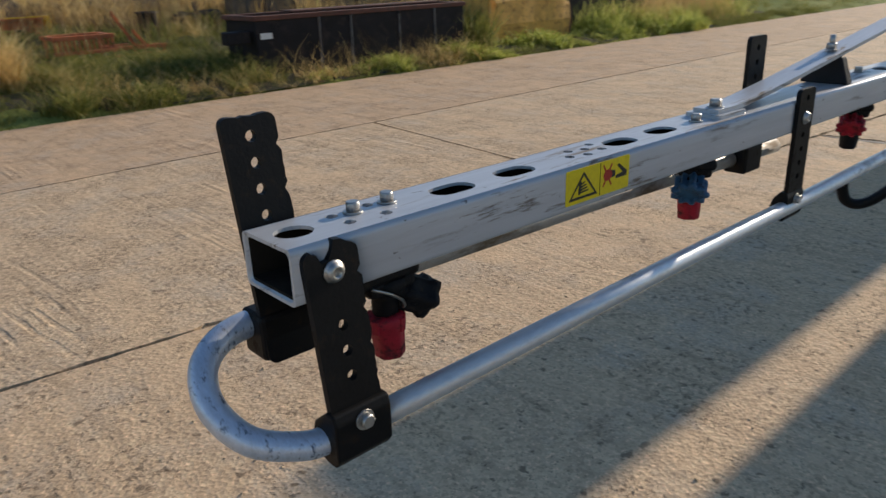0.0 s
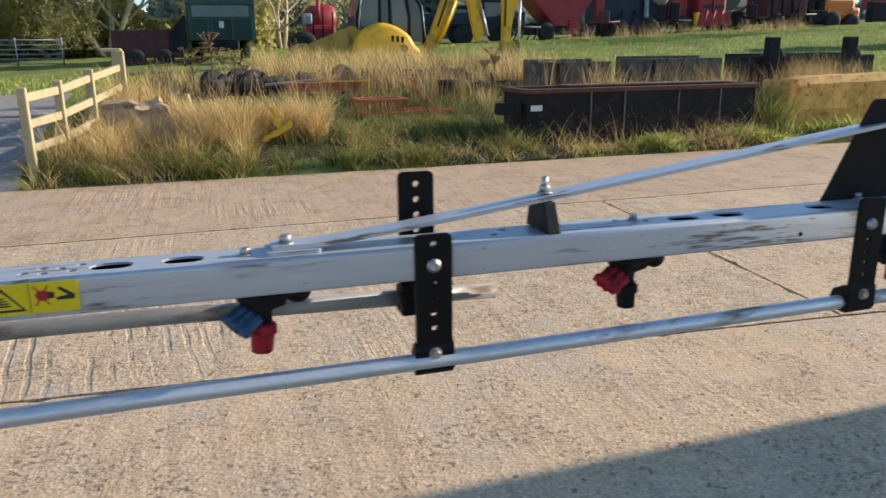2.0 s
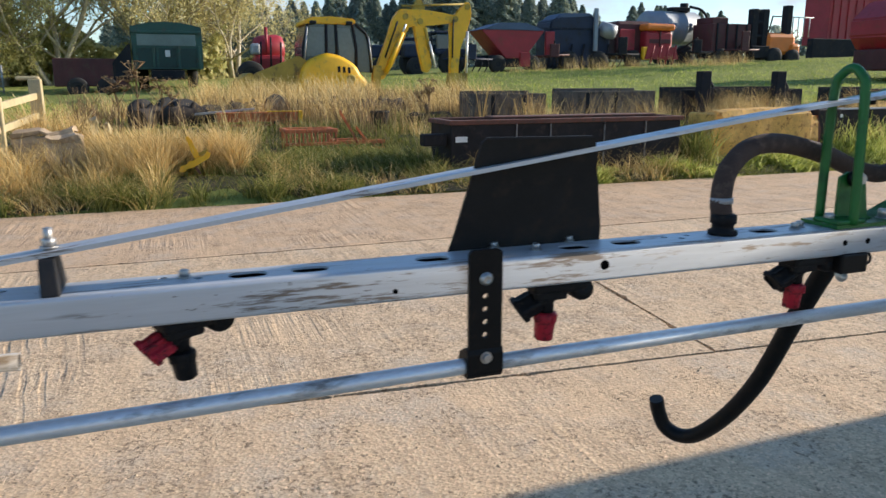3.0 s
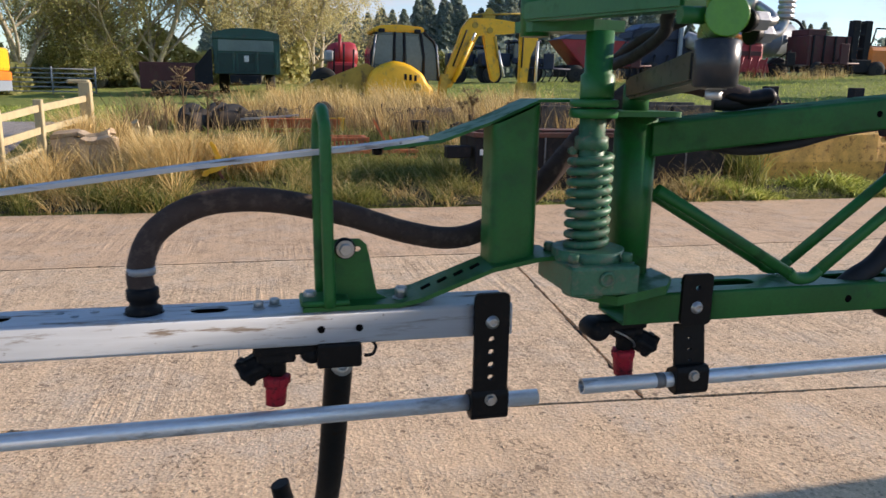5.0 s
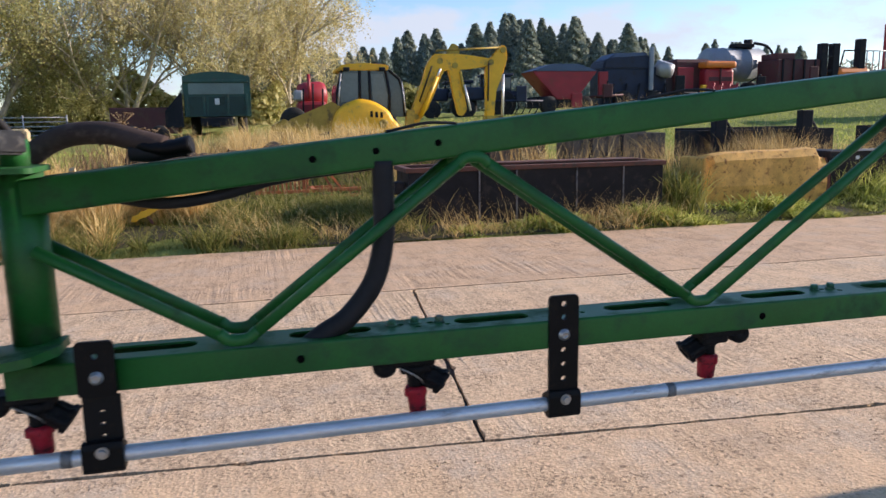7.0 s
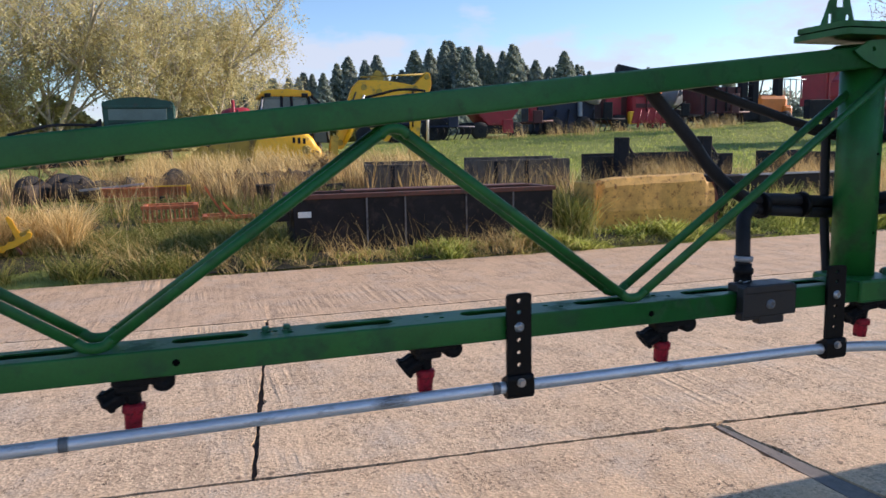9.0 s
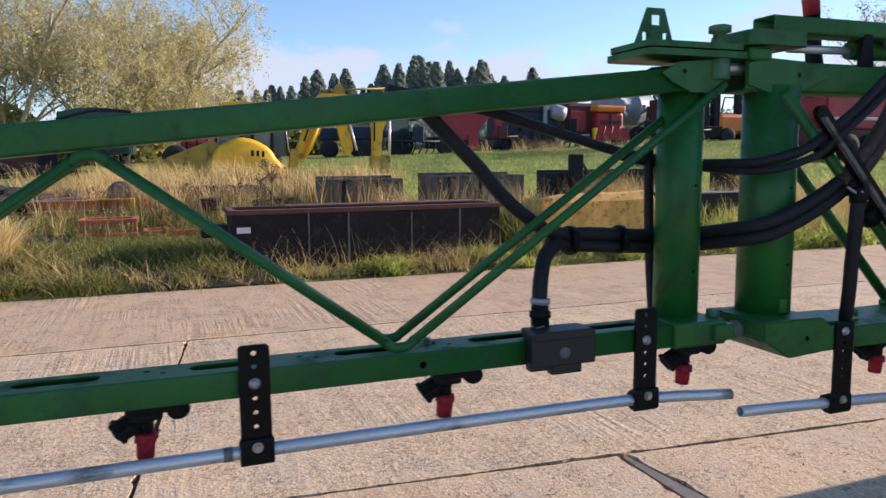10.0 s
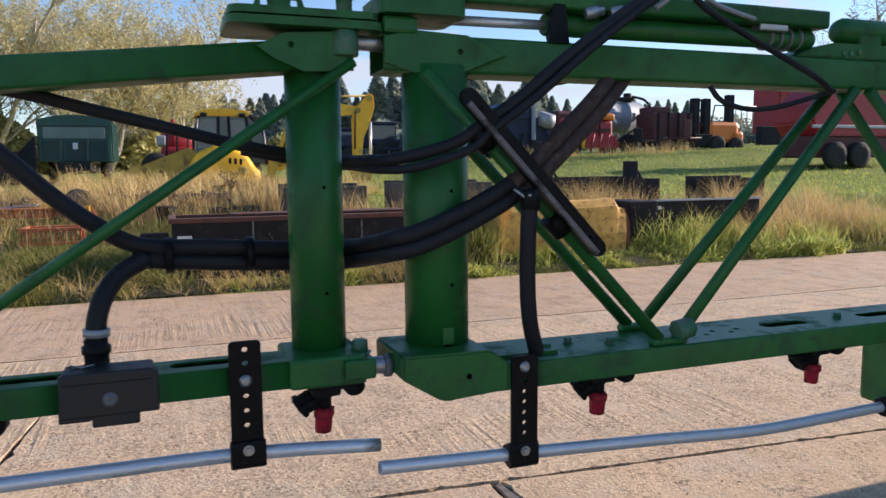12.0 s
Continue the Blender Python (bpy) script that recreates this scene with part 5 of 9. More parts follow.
pts = smooth_path([(2.068, 0.045, 1.182), (2.068, 0.060, 1.147), (2.067, 0.088, 1.09), (2.065, 0.120, 1.022), (2.063, 0.148, 0.957), (2.060, 0.182, 0.888), (2.054, 0.240, 0.802), (2.040, 0.300, 0.735), (2.024, 0.340, 0.715), (2.004, 0.366, 0.728), (1.992, 0.376, 0.762), (1.986, 0.378, 0.790)], 6)
bm = bmesh.new()
sweep(bm, pts, 0.0195, 16, squash=0.8, up=(0, -0.7, 0.7))
part("bar", bm, M_BLACK, hook)
part("pivot_bolt", button_bolt((2.069, 0.030, 1.148), (0, -0.95, 0.3), 0.0125), M_ZINC, hook)
bm = bmesh.new()
sweep(bm, smooth_path([(2.105, 0.02, 1.186), (2.111, 0.014, 1.178), (2.107, 0.012, 1.168), (2.096, 0.014, 1.166)], 5), 0.0022, 8)
part("split_pin", bm, M_BLACK, hook)
seat_parts(hook)

# ---- breakaway hinge between the two sections ----
hinge = thing("breakaway_hinge", (2.3, 0.04, 1.24), "green painted breakaway hinge with coil spring, joining the boom sections", "boom hinge")
bm = bmesh.new()
foot_pts = [(2.019, 1.2305), (2.14, 1.2305), (2.17, 1.236), (2.266, 1.272), (2.331, 1.284), (2.355, 1.285)]
def strip(bm, pts, y0, y1, t):
    prev = None
    for i, (a, b) in enumerate(pts):
        ring = [bm.verts.new((a, y0, b)), bm.verts.new((a, y1, b)), bm.verts.new((a, y1, b + t)), bm.verts.new((a, y0, b + t))]
        if prev:
            for k in range(4):
                bm.faces.new((prev[k], prev[(k + 1) % 4], ring[(k + 1) % 4], ring[k]))
        else:
            bm.faces.new(ring)
        prev = ring
    bm.faces.new(prev)
strip(bm, foot_pts, 0.004, 0.076, 0.006)
base = part("base_strip", bm, M_GREEN, hinge)
# slots are raised black ovals that stand for shaded openings
for u in (2.178, 2.2, 2.222, 2.244):
    bm = bmesh.new()
    z = 1.242 + (u - 2.17) * 0.375
    sweep(bm, [(u - 0.006, 0.022, z + 0.0045), (u + 0.006, 0.022, z + 0.0105)], 0.0042, 10, squash=0.45)
    part("slot", bm, M_HOLE_SHADE, base)
bm = bmesh.new()
sec = rounded(2.267, 2.331, 0.020, 0.086, 0.016, 5)
lo_ring = [bm.verts.new((u, v, 1.270 + (u - 2.266) * 0.12)) for u, v in sec]
hi_ring = [bm.verts.new((u, v, 1.461 + (u - 2.266) * 0.45)) for u, v in sec]
for i in range(len(sec)):
    f = bm.faces.new((lo_ring[i], lo_ring[(i + 1) % len(sec)], hi_ring[(i + 1) % len(sec)], hi_ring[i]))
    f.smooth = True
part("upright_panel", bm, M_GREEN, hinge)
bm = bmesh.new()
strip(bm, [(2.125, 1.4285), (2.2, 1.438), (2.262, 1.460), (2.331, 1.4905), (2.40, 1.4915)], 0.034, 0.110, 0.004)
part("top_strip", bm, M_GREEN, hinge)
# hoop with its gusset
hoop = smooth_path([(2.052, 0.004, 1.236), (2.051, 0.006, 1.33), (2.050, 0.010, 1.445), (2.049, 0.018, 1.468), (2.048, 0.034, 1.479), (2.046, 0.051, 1.470), (2.044, 0.060, 1.448), (2.044, 0.063, 1.34), (2.045, 0.064, 1.236)], 7)
bm = bmesh.new()
sweep(bm, hoop, 0.0075, 12)
part("hoop", bm, M_GREEN, hinge)
bm = bmesh.new()
plate(bm, [(2.048, 1.236), (2.130, 1.236), (2.116, 1.243), (2.103, 1.308), (2.094, 1.316), (2.064, 1.316), (2.048, 1.308)], [oval(2.091, 1.303, 0.004, 0.004, 10)], 0.0, 0.005, xz(0.034))
part("gusset", bm, M_GREEN, hinge)
bm = bmesh.new()
lathe(bm, [(0.0125, 0), (0.0135, 0.002), (0.0135, 0.010), (0.0115, 0.013)], (2.074, 0.034, 1.306), (0, -1, 0), 18)
part("rubber_bush", bm, M_BLACK, hinge)
part("toe", new_box(2.016, 2.078, 0.0025, 0.052, 1.2368, 1.2445, 0.0035), M_GREEN, hinge)
part("bolt", bolt((2.074, 0.021, 1.306), (0, -1, 0), 0.0085, 0.007), M_ZINC, hinge)
for cx, cy in ((2.029, 0.03), (2.147, 0.03)):
    part("bolt", bolt((cx, cy, 1.2365), (0, 0, 1), 0.0082, 0.014), M_ZINC, hinge)
# spring on its post
part("spring_post", rod((2.396, 0.01, 1.28), (2.396, 0.01, 1.49), 0.017, 18), M_GREEN_DULL, hinge)
coil = []
TURNS = 9.5
for k in range(int(TURNS * 18) + 1):
    a = 2 * math.pi * k / 18
    coil.append((2.396 + 0.0255 * math.cos(a), 0.01 + 0.0255 * math.sin(a), 1.298 + 0.132 * k / (TURNS * 18)))
bm = bmesh.new()
sweep(bm, coil, 0.0054, 10)
part("coil_spring", bm, M_GREEN_DULL, hinge, "dusty green coil spring")
bm = bmesh.new()
lathe(bm, [(0.024, 0), (0.024, 0.016), (0.019, 0.018), (0.019, 0.042), (0.0175, 0.044)], (2.396, 0.01, 1.432), (0, 0, 1), 6)
part("lock_nut", bm, M_GREEN_DULL, hinge)
bm = bmesh.new()
lathe(bm, [(0.03, 0), (0.0315, 0.002), (0.0315, 0.010), (0.03, 0.012)], (2.396, 0.01, 1.472), (0, 0, 1), 22)
lathe(bm, [(0.03, 0), (0.0315, 0.002), (0.0315, 0.008), (0.03, 0.010)], (2.396, 0.01, 1.486), (0, 0, 1), 22)
part("top_flange", bm, M_GREEN, hinge)
bm = bmesh.new()
box(bm, 2.350, 2.444, -0.056, 0.066, 1.250, 1.288, 0.004)
lathe(bm, [(0.047, 0), (0.048, 0.003), (0.048, 0.016)], (2.397, 0.006, 1.286), (0, 0, 1), 26)
yoke = part("yoke", bm, M_GREEN_DULL, hinge, "dusty green yoke block under the spring")
bm = bmesh.new()
lathe(bm, [(0.0105, 0), (0.0105, 0.003), (0.006, 0.0032), (0.006, 0.001)], (2.398, -0.056, 1.272), (0, -1, 0), 16)
part("grease_port", bm, M_GREEN_DULL, yoke)
for cx, cy in ((2.360, -0.034), (2.433, -0.038), (2.357, 0.045), (2.436, 0.045)):
    part("bolt", bolt((cx, cy, 1.288), (0, 0, 1), 0.0075, 0.012), M_GREEN_DULL, yoke)
bm = bmesh.new()
lathe(bm, [(0.03, 0), (0.031, 0.002), (0.031, 0.010), (0.024, 0.014)], (2.398, 0.01, 1.236), (0, 0, 1), 22)
part("bottom_washer", bm, M_GREEN_DULL, hinge)
bm = bmesh.new()
plate(bm, [(2.40, 0.0), (2.425, -0.036), (2.505, -0.02), (2.53, 0.012), (2.53, 0.068), (2.40, 0.068)], [], 0.0, 0.012, lambda u, v, w: Vector((u, v, 1.229 + w + (u - 2.42) * 0.1)))
part("toe_plate", bm, M_GREEN, hinge)
# upper link towards the folding ram
bm = bmesh.new()
lathe(bm, [(0.021, 0), (0.022, 0.003), (0.022, 0.03), (0.018, 0.033), (0.018, 0.085)], (2.400, 0.012, 1.496), (0, 0, 1), 20)
part("king_pin", bm, M_GREEN, hinge)
bm = bmesh.new()
plate(bm, [(2.31, 0.085), (2.35, 0.088), (2.43, 0.05), (2.43, 0.005), (2.385, 0.0), (2.32, 0.045)], [], 0.0, 0.014, lambda u, v, w: Vector((u, v, 1.58 + w)))
part("crank_plate", bm, M_GREEN, hinge)
bm = bmesh.new()
lathe(bm, [(0.02, 0), (0.02, 0.05), (0.017, 0.053)], (2.333, 0.07, 1.575), (0, 0, 1), 18)
part("crank_boss", bm, M_GREEN, hinge)
part("crank_pin", bolt((2.333, 0.07, 1.626), (0, 0, 1), 0.012, 0.01), M_BLACK, hinge)
# flat top arm running out to the ram end
def arm(bm, a, b, w, t):
    a, b = Vector(a), Vector(b)
    d = (b - a).normalized()
    side = d.cross(Vector((0, 0, 1))).normalized() * w / 2
    up = Vector((0, 0, t / 2))
    vs = [bm.verts.new(q + side * sx + up * sz) for q in (a, b) for sx, sz in ((-1, -1), (1, -1), (1, 1), (-1, 1))]
    for idx in ((0, 1, 2, 3), (4, 5, 6, 7), (0, 1, 5, 4), (1, 2, 6, 5), (2, 3, 7, 6), (3, 0, 4, 7)):
        bm.faces.new([vs[i] for i in idx])
    bmesh.ops.bevel(bm, geom=bm.edges[:], offset=min(t, w) * 0.12, segments=2, affect="EDGES")
bm = bmesh.new()
arm(bm, (2.328, 0.062, 1.605), (2.364, -0.262, 1.592), 0.032, 0.024)
part("top_arm", bm, M_GREEN, hinge)
bm = bmesh.new()
arm(bm, (2.489, 0.07, 1.510), (2.370, -0.285, 1.530), 0.036, 0.030)
part("link_arm", bm, M_DARKARM, hinge, "dark grey painted link arm")
part("link_pivot", rod((2.487, 0.07, 1.478), (2.487, 0.07, 1.515), 0.018, 16), M_GREEN, hinge)
bm = bmesh.new()
lathe(bm, [(0.016, 0), (0.0195, 0.002), (0.0195, 0.040), (0.016, 0.042)], (2.366, -0.298, 1.511), (0, 0, 1), 22)
part("sleeve", bm, M_DARKARM, hinge, "dark worn steel sleeve")
part("sleeve_pin", bolt((2.366, -0.298, 1.511), (0, 0, -1), 0.008, 0.009), M_ZINC, hinge)
seat_parts(hinge)

ram = thing("hydraulic_ram", (2.374, -0.29, 1.566), "green hydraulic ram in a painted sunlit tint, with plated hose fittings, on the hinge arm", "hydraulic ram")
bm = bmesh.new()
lathe(bm, [(0.0172, 0), (0.018, 0.0008), (0.018, 0.0016), (0.018, 0.060), (0.0165, 0.064), (0.0150, 0.066), (0.0150, 0.125), (0.013, 0.128)], (2.362, -0.314, 1.5715), (0.47, 0.88, -0.05), 22)
part("barrel", bm, M_GREEN_SUNLIT, ram)
bm = bmesh.new()
lathe(bm, [(0.0115, 0), (0.0115, 0.050), (0.0105, 0.051)], (2.367, -0.294, 1.568), (0, 0, 1), 18)
part("pin_boss", bm, M_GREEN_SUNLIT, ram)
bm = bmesh.new()
lathe(bm, [(0.0075, 0), (0.0075, 0.022)], (2.352, -0.294, 1.572), (-1, 0.1, 0), 14)
part("side_pin", bm, M_GREEN, ram)


def fitting(gland, nut_a, nut_b, bend, ferrule_a, ferrule_b, hose_on, r):
    """Black gland, plated hexagon nut, bent tube, ribbed ferrule and the hose that leaves it."""
    d = (Vector(nut_b) - Vector(nut_a)).normalized()
    l = (Vector(nut_b) - Vector(nut_a)).length
    bm = bmesh.new()
    lathe(bm, [(0.0105, 0), (0.0105, 0.004), (0.0085, 0.0045), (0.0085, (Vector(nut_a) - Vector(gland)).length)], gland, d, 16)
    part("gland", bm, M_BLACK, ram)
    bm = bmesh.new()
    lathe(bm, [(0.0065, 0), (0.0088, 0.0006), (0.0092, 0.002), (0.0092, l - 0.002), (0.0088, l - 0.0006), (0.0055, l)], nut_a, d, 6)
    for f in bm.faces:
        f.smooth = False
    fit = part("hose_fitting", bm, M_ZINC, ram, "plated hexagon hose fitting")
    bm = bmesh.new()
    sweep(bm, smooth_path([nut_b] + bend + [ferrule_a], 5), 0.0045, 12)
    part("elbow_pipe", bm, M_ZINC, fit)
    d2 = (Vector(ferrule_b) - Vector(ferrule_a)).normalized()
    l2 = (Vector(ferrule_b) - Vector(ferrule_a)).length
    prof = [(0.0048, 0.0)]
    for k in range(4):
        prof += [(r, l2 * (k + 0.12) / 4), (r, l2 * (k + 0.62) / 4), (r * 0.86, l2 * (k + 0.74) / 4), (r * 0.86, l2 * (k + 0.98) / 4)]
    bm = bmesh.new()
    lathe(bm, prof, ferrule_a, d2, 16)
    part("ferrule", bm, M_ZINC, fit)
    part("feed_hose", hose([ferrule_b] + hose_on, r * 0.86), M_RUBBER, ram)


fitting((2.3987, -0.287, 1.5702), (2.4061, -0.285, 1.5705), (2.4217, -0.283, 1.5704), [(2.4325, -0.279, 1.5719), (2.4343, -0.272, 1.5778)], (2.426, -0.262, 1.5869), (2.399, -0.235, 1.5966), [(2.3855, -0.222, 1.604), (2.386, -0.19, 1.600), (2.400, -0.15, 1.586), (2.425, -0.10, 1.572), (2.445, 0.0, 1.552), (2.448, 0.08, 1.538), (2.452, 0.135, 1.505)], 0.0086)
fitting((2.429, -0.252, 1.562), (2.4381, -0.25, 1.5619), (2.4531, -0.248, 1.5622), [(2.4633, -0.247, 1.5641), (2.4697, -0.246, 1.5737)], (2.4702, -0.246, 1.5771), (2.4706, -0.246, 1.5965), [(2.47, -0.243, 1.6066), (2.4675, -0.232, 1.6141), (2.472, -0.205, 1.617), (2.470, -0.175, 1.610), (2.465, -0.10, 1.593), (2.459, 0.0, 1.575), (2.458, 0.07, 1.555), (2.462, 0.12, 1.533), (2.478, 0.145, 1.50)], 0.0078)
seat_parts(ram)

# ---- green truss section ----
G_TOP, G_H, G_W = 1.228, 0.044, 0.082
truss = thing("boom_section", (3.7, 0.04, 1.184), "glossy dark green lattice boom section with a slotted lower beam", "sprayer boom")
bm = bmesh.new()
channel(bm, (2.462, G_Y, G_TOP), (5.048, G_Y, G_TOP), G_W, G_H, 0.004, top=False)
part("lower_beam", bm, M_GREEN, truss)
holes = []
for cx in (2.635, 2.880, 3.127, 3.377, 3.632, 3.876, 4.122, 4.352, 4.594, 4.832):
    holes.append(slot(cx, 0.044, 0.060, 0.016))
for cx in (2.985, 3.03, 3.25, 3.735, 4.0, 4.235, 4.47, 4.71):
    holes += [oval(cx, 0.05, 0.0055, 0.0055, 8), oval(cx + 0.024, 0.034, 0.005, 0.005, 8)]
bm = bmesh.new()
plate(bm, [(2.462, 0.004), (5.048, 0.004), (5.048, G_W - 0.004), (2.462, G_W - 0.004)], holes, -0.003, 0.0, lambda u, v, w: Vector((u, v + G_Y, G_TOP + w)))
part("lower_beam_top", bm, M_GREEN, truss)
for cx in (2.833, 3.579, 4.434, 4.964):
    bm = bmesh.new()
    lathe(bm, [(0.0058, 0.0), (0.0058, 0.0008)], (cx, G_Y + 0.0002, 1.205), (0, -1, 0), 14)
    part("hole_disc", bm, M_HOLE_SHADE, truss)
for cx, cy in ((2.972, 0.05), (3.008, 0.055), (3.045, 0.05), (3.72, 0.05), (3.755, 0.052), (4.46, 0.055), (4.7, 0.05)):
    part("bolt", bolt((cx, cy + G_Y, G_TOP + 0.0002), (0, 0, 1), 0.0065, 0.008), M_GREEN_DULL, truss)
# top chord
def chord_z(x):
    return 1.465 + (x - 2.505) * 0.1035
CHORD_Y = 0.034
bm = bmesh.new()
channel(bm, (2.498, CHORD_Y, chord_z(2.498)), (5.06, CHORD_Y, chord_z(5.06)), 0.074, 0.046, 0.005)
bm.faces.new([bm.verts.new((2.499, CHORD_Y + 0.003, chord_z(2.499) - a)) for a in (0.004, 0.042)] + [bm.verts.new((2.499, CHORD_Y + 0.070, chord_z(2.499) - a)) for a in (0.042, 0.004)])
part("top_chord", bm, M_GREEN, truss)
for cx in (2.864, 2.952, 3.042):
    bm = bmesh.new()
    lathe(bm, [(0.005, 0.0), (0.005, 0.0008)], (cx, CHORD_Y + 0.0002, chord_z(cx) - 0.022), (0, -1, 0), 14)
    part("hole_disc", bm, M_HOLE_SHADE, truss)
bm = bmesh.new()
sweep(bm, [(2.490, 0.070, 1.222), (2.490, 0.070, 1.474)], 0.0295, 26)
part("outer_post", bm, M_GREEN, truss)
bm = bmesh.new()
plate(bm, rounded(2.415, 2.523, 0.0, 0.106, 0.012), [], 0, 0.007, lambda u, v, w: Vector((u, v, 1.474 + w)))
part("post_cap", bm, M_GREEN, truss)
bm = bmesh.new()
sweep(bm, [(5.008, 0.090, 1.222), (5.008, 0.090, 1.700)], 0.0448, 30)
post_l = part("inner_post", bm, M_GREEN, truss)
for cz in (1.495, 1.325):
    bm = bmesh.new()
    lathe(bm, [(0.003, 0.0), (0.003, 0.001)], (5.014, 0.0458, cz), (0, -1, 0), 10)
    part("hole_disc", bm, M_HOLE_SHADE, post_l)
# lattice rods, in pairs front and back
ROD = 0.0084
def brace(x0, z0, x1, z1):
    for yy, yt in ((0.018, 0.030), (0.084, 0.092)):
        bm = bmesh.new()
        ya, yb = (yy, yt) if z1 > z0 else (yt, yy)
        sweep(bm, [(x0, ya, z0), (x1, yb, z1)], ROD, 14)
        part("brace", bm, M_GREEN, truss)
def knee(x, z, half, rise, yy):
    """The bent foot where two braces meet."""
    bm = bmesh.new()
    sweep(bm, smooth_path([(x - half, yy, z + rise), (x - half * 0.45, yy, z + rise * 0.15), (x + half * 0.45, yy, z + rise * 0.15), (x + half, yy, z + rise)], 5), ROD * 1.02, 14)
    part("knee", bm, M_GREEN, truss)
nodes_low = [(2.752, 1.2375), (3.466, 1.2375), (4.396, 1.2375)]
nodes_top = [(3.092, 1.478), (3.942, 1.560)]
brace(2.508, 1.374, 2.728, 1.2475)
brace(2.776, 1.2475, 3.070, 1.468)
brace(3.114, 1.468, 3.442, 1.2475)
brace(3.49, 1.2475, 3.920, 1.551)
brace(3.964, 1.551, 4.372, 1.2475)
brace(4.42, 1.2475, 5.062, 1.690)
for x, z in nodes_low:
    for yy in (0.018, 0.084):
        knee(x, z, 0.026, 0.0125, yy)
for x, z in nodes_top:
    for yy in (0.030, 0.092):
        knee(x, z, 0.024, -0.0125, yy)
# fittings round the inner post
bm = bmesh.new()
plate(bm, [(4.915, 1.707), (4.955, 1.728), (5.045, 1.735), (5.062, 1.725), (5.062, 1.676), (4.985, 1.672), (4.94, 1.69)], [oval(4.966, 1.711, 0.005, 0.005, 10)], 0.0, 0.006, xz(0.028))
part("cheek_plate", bm, M_GREEN, truss)
bm = bmesh.new()
plate(bm, [(4.915, 1.707), (4.955, 1.728), (5.045, 1.735), (5.062, 1.725), (5.062, 1.676), (4.985, 1.672), (4.94, 1.69)], [], 0.0, 0.006, xz(0.110))
part("cheek_plate", bm, M_GREEN, truss)
bm = bmesh.new()
box(bm, 4.945, 5.068, 0.004, 0.140, 1.182, 1.231, 0.006)
part("foot_block", bm, M_GREEN, truss)
part("foot_lug", new_box(5.03, 5.080, -0.008, 0.04, 1.192, 1.224, 0.004), M_GREEN, truss)
part("foot_bolt", bolt((5.066, 0.045, 1.224), (0, 0, 1), 0.014, 0.02), M_GREEN_DULL, truss)
part("hinge_pin", rod((5.06, 0.03, 1.206), (5.13, 0.022, 1.203), 0.0145, 16), M_ZINC, truss)
bm = bmesh.new()
plate(bm, rounded(4.872, 5.109, 0.01, 0.16, 0.02), [], 0, 0.012, lambda u, v, w: Vector((u, v, 1.737 + w)))
part("top_plate", bm, M_GREEN, truss)
bm = bmesh.new()
plate(bm, rounded(4.876, 5.104, 0.015, 0.155, 0.02), [], 0, 0.011, lambda u, v, w: Vector((u, v, 1.753 + w)))
part("top_plate", bm, M_GREEN, truss)
bm = bmesh.new()
plate(bm, [(4.914, 1.763), (5.012, 1.763), (4.985, 1.843), (4.945, 1.843)], [rounded(4.955, 4.976, 1.810, 1.83, 0.002, 2), rounded(4.934, 4.945, 1.77, 1.796, 0.002, 2), rounded(4.982, 4.993, 1.77, 1.796, 0.002, 2)], 0, 0.005, xz(0.118))
part("sensor_stand", bm, M_GREEN, truss)
bm = bmesh.new()
lathe(bm, [(0.020, -0.002), (0.021, 0.0), (0.021, 0.034), (0.015, 0.04), (0.0125, 0.042), (0.0125, 0.085), (0.021, 0.086), (0.021, 0.098), (0.015, 0.10)], (5.05, 0.034, 1.70), (0, 0, 1), 18)
part("pivot_pin", bm, M_GREEN_DULL, truss)
seat_parts(truss)

valve = thing("valve_box", (4.69, -0.012, 1.165), "dark grey plastic valve box bolted to the green beam", "valve box")
bm = bmesh.new()
box(bm, 4.628, 4.757, -0.024, -0.001, 1.182, 1.243, 0.003)
box(bm, 4.668, 4.730, -0.022, -0.001, 1.166, 1.19, 0.003)
box(bm, 4.626, 4.668, -0.022, -0.001, 1.176, 1.195, 0.003)
box(bm, 4.632, 4.75, -0.026, 0.03, 1.229, 1.246, 0.003)
part("body", bm, M_BOXGREY, valve)
part("centre_plug", button_bolt((4.693, -0.024, 1.206), (0, -1, 0), 0.009), M_BAND, valve)
bm = bmesh.new()
lathe(bm, [(0.021, 0), (0.021, 0.008), (0.017, 0.01), (0.017, 0.03), (0.02, 0.032), (0.02, 0.042), (0.0165, 0.044), (0.0165, 0.052)], (4.674, 0.035, 1.229), (0, 0, 1), 18)
part("hose_tail", bm, M_PLASTIC, valve)
bm = bmesh.new()
lathe(bm, [(0.0185, 0), (0.0185, 0.011)], (4.675, 0.037, 1.285), (0.06, 0, 1), 18)
part("hose_clip", bm, M_GALV, valve, "bright hose clip")
part("lock_wire", hose([(4.66, 0.012, 1.243), (4.642, 0.006, 1.252), (4.648, 0.01, 1.246), (4.672, 0.012, 1.249)], 0.0014, 6, 4), M_CLIP, valve)
seat_parts(valve)
valve.location.y += G_Y

# ---- inner green section ----
I_TOP, I_H, I_W = 1.2015, 0.045, 0.15
inner = thing("boom_section", (5.8, 0.02, 1.157), "wide dark green inner boom section with a slotted beam", "sprayer boom")
bm = bmesh.new()
channel(bm, (5.255, -0.042, I_TOP), (7.2, -0.042, I_TOP), I_W, I_H, 0.004, top=False)
part("lower_beam", bm, M_GREEN, inner)
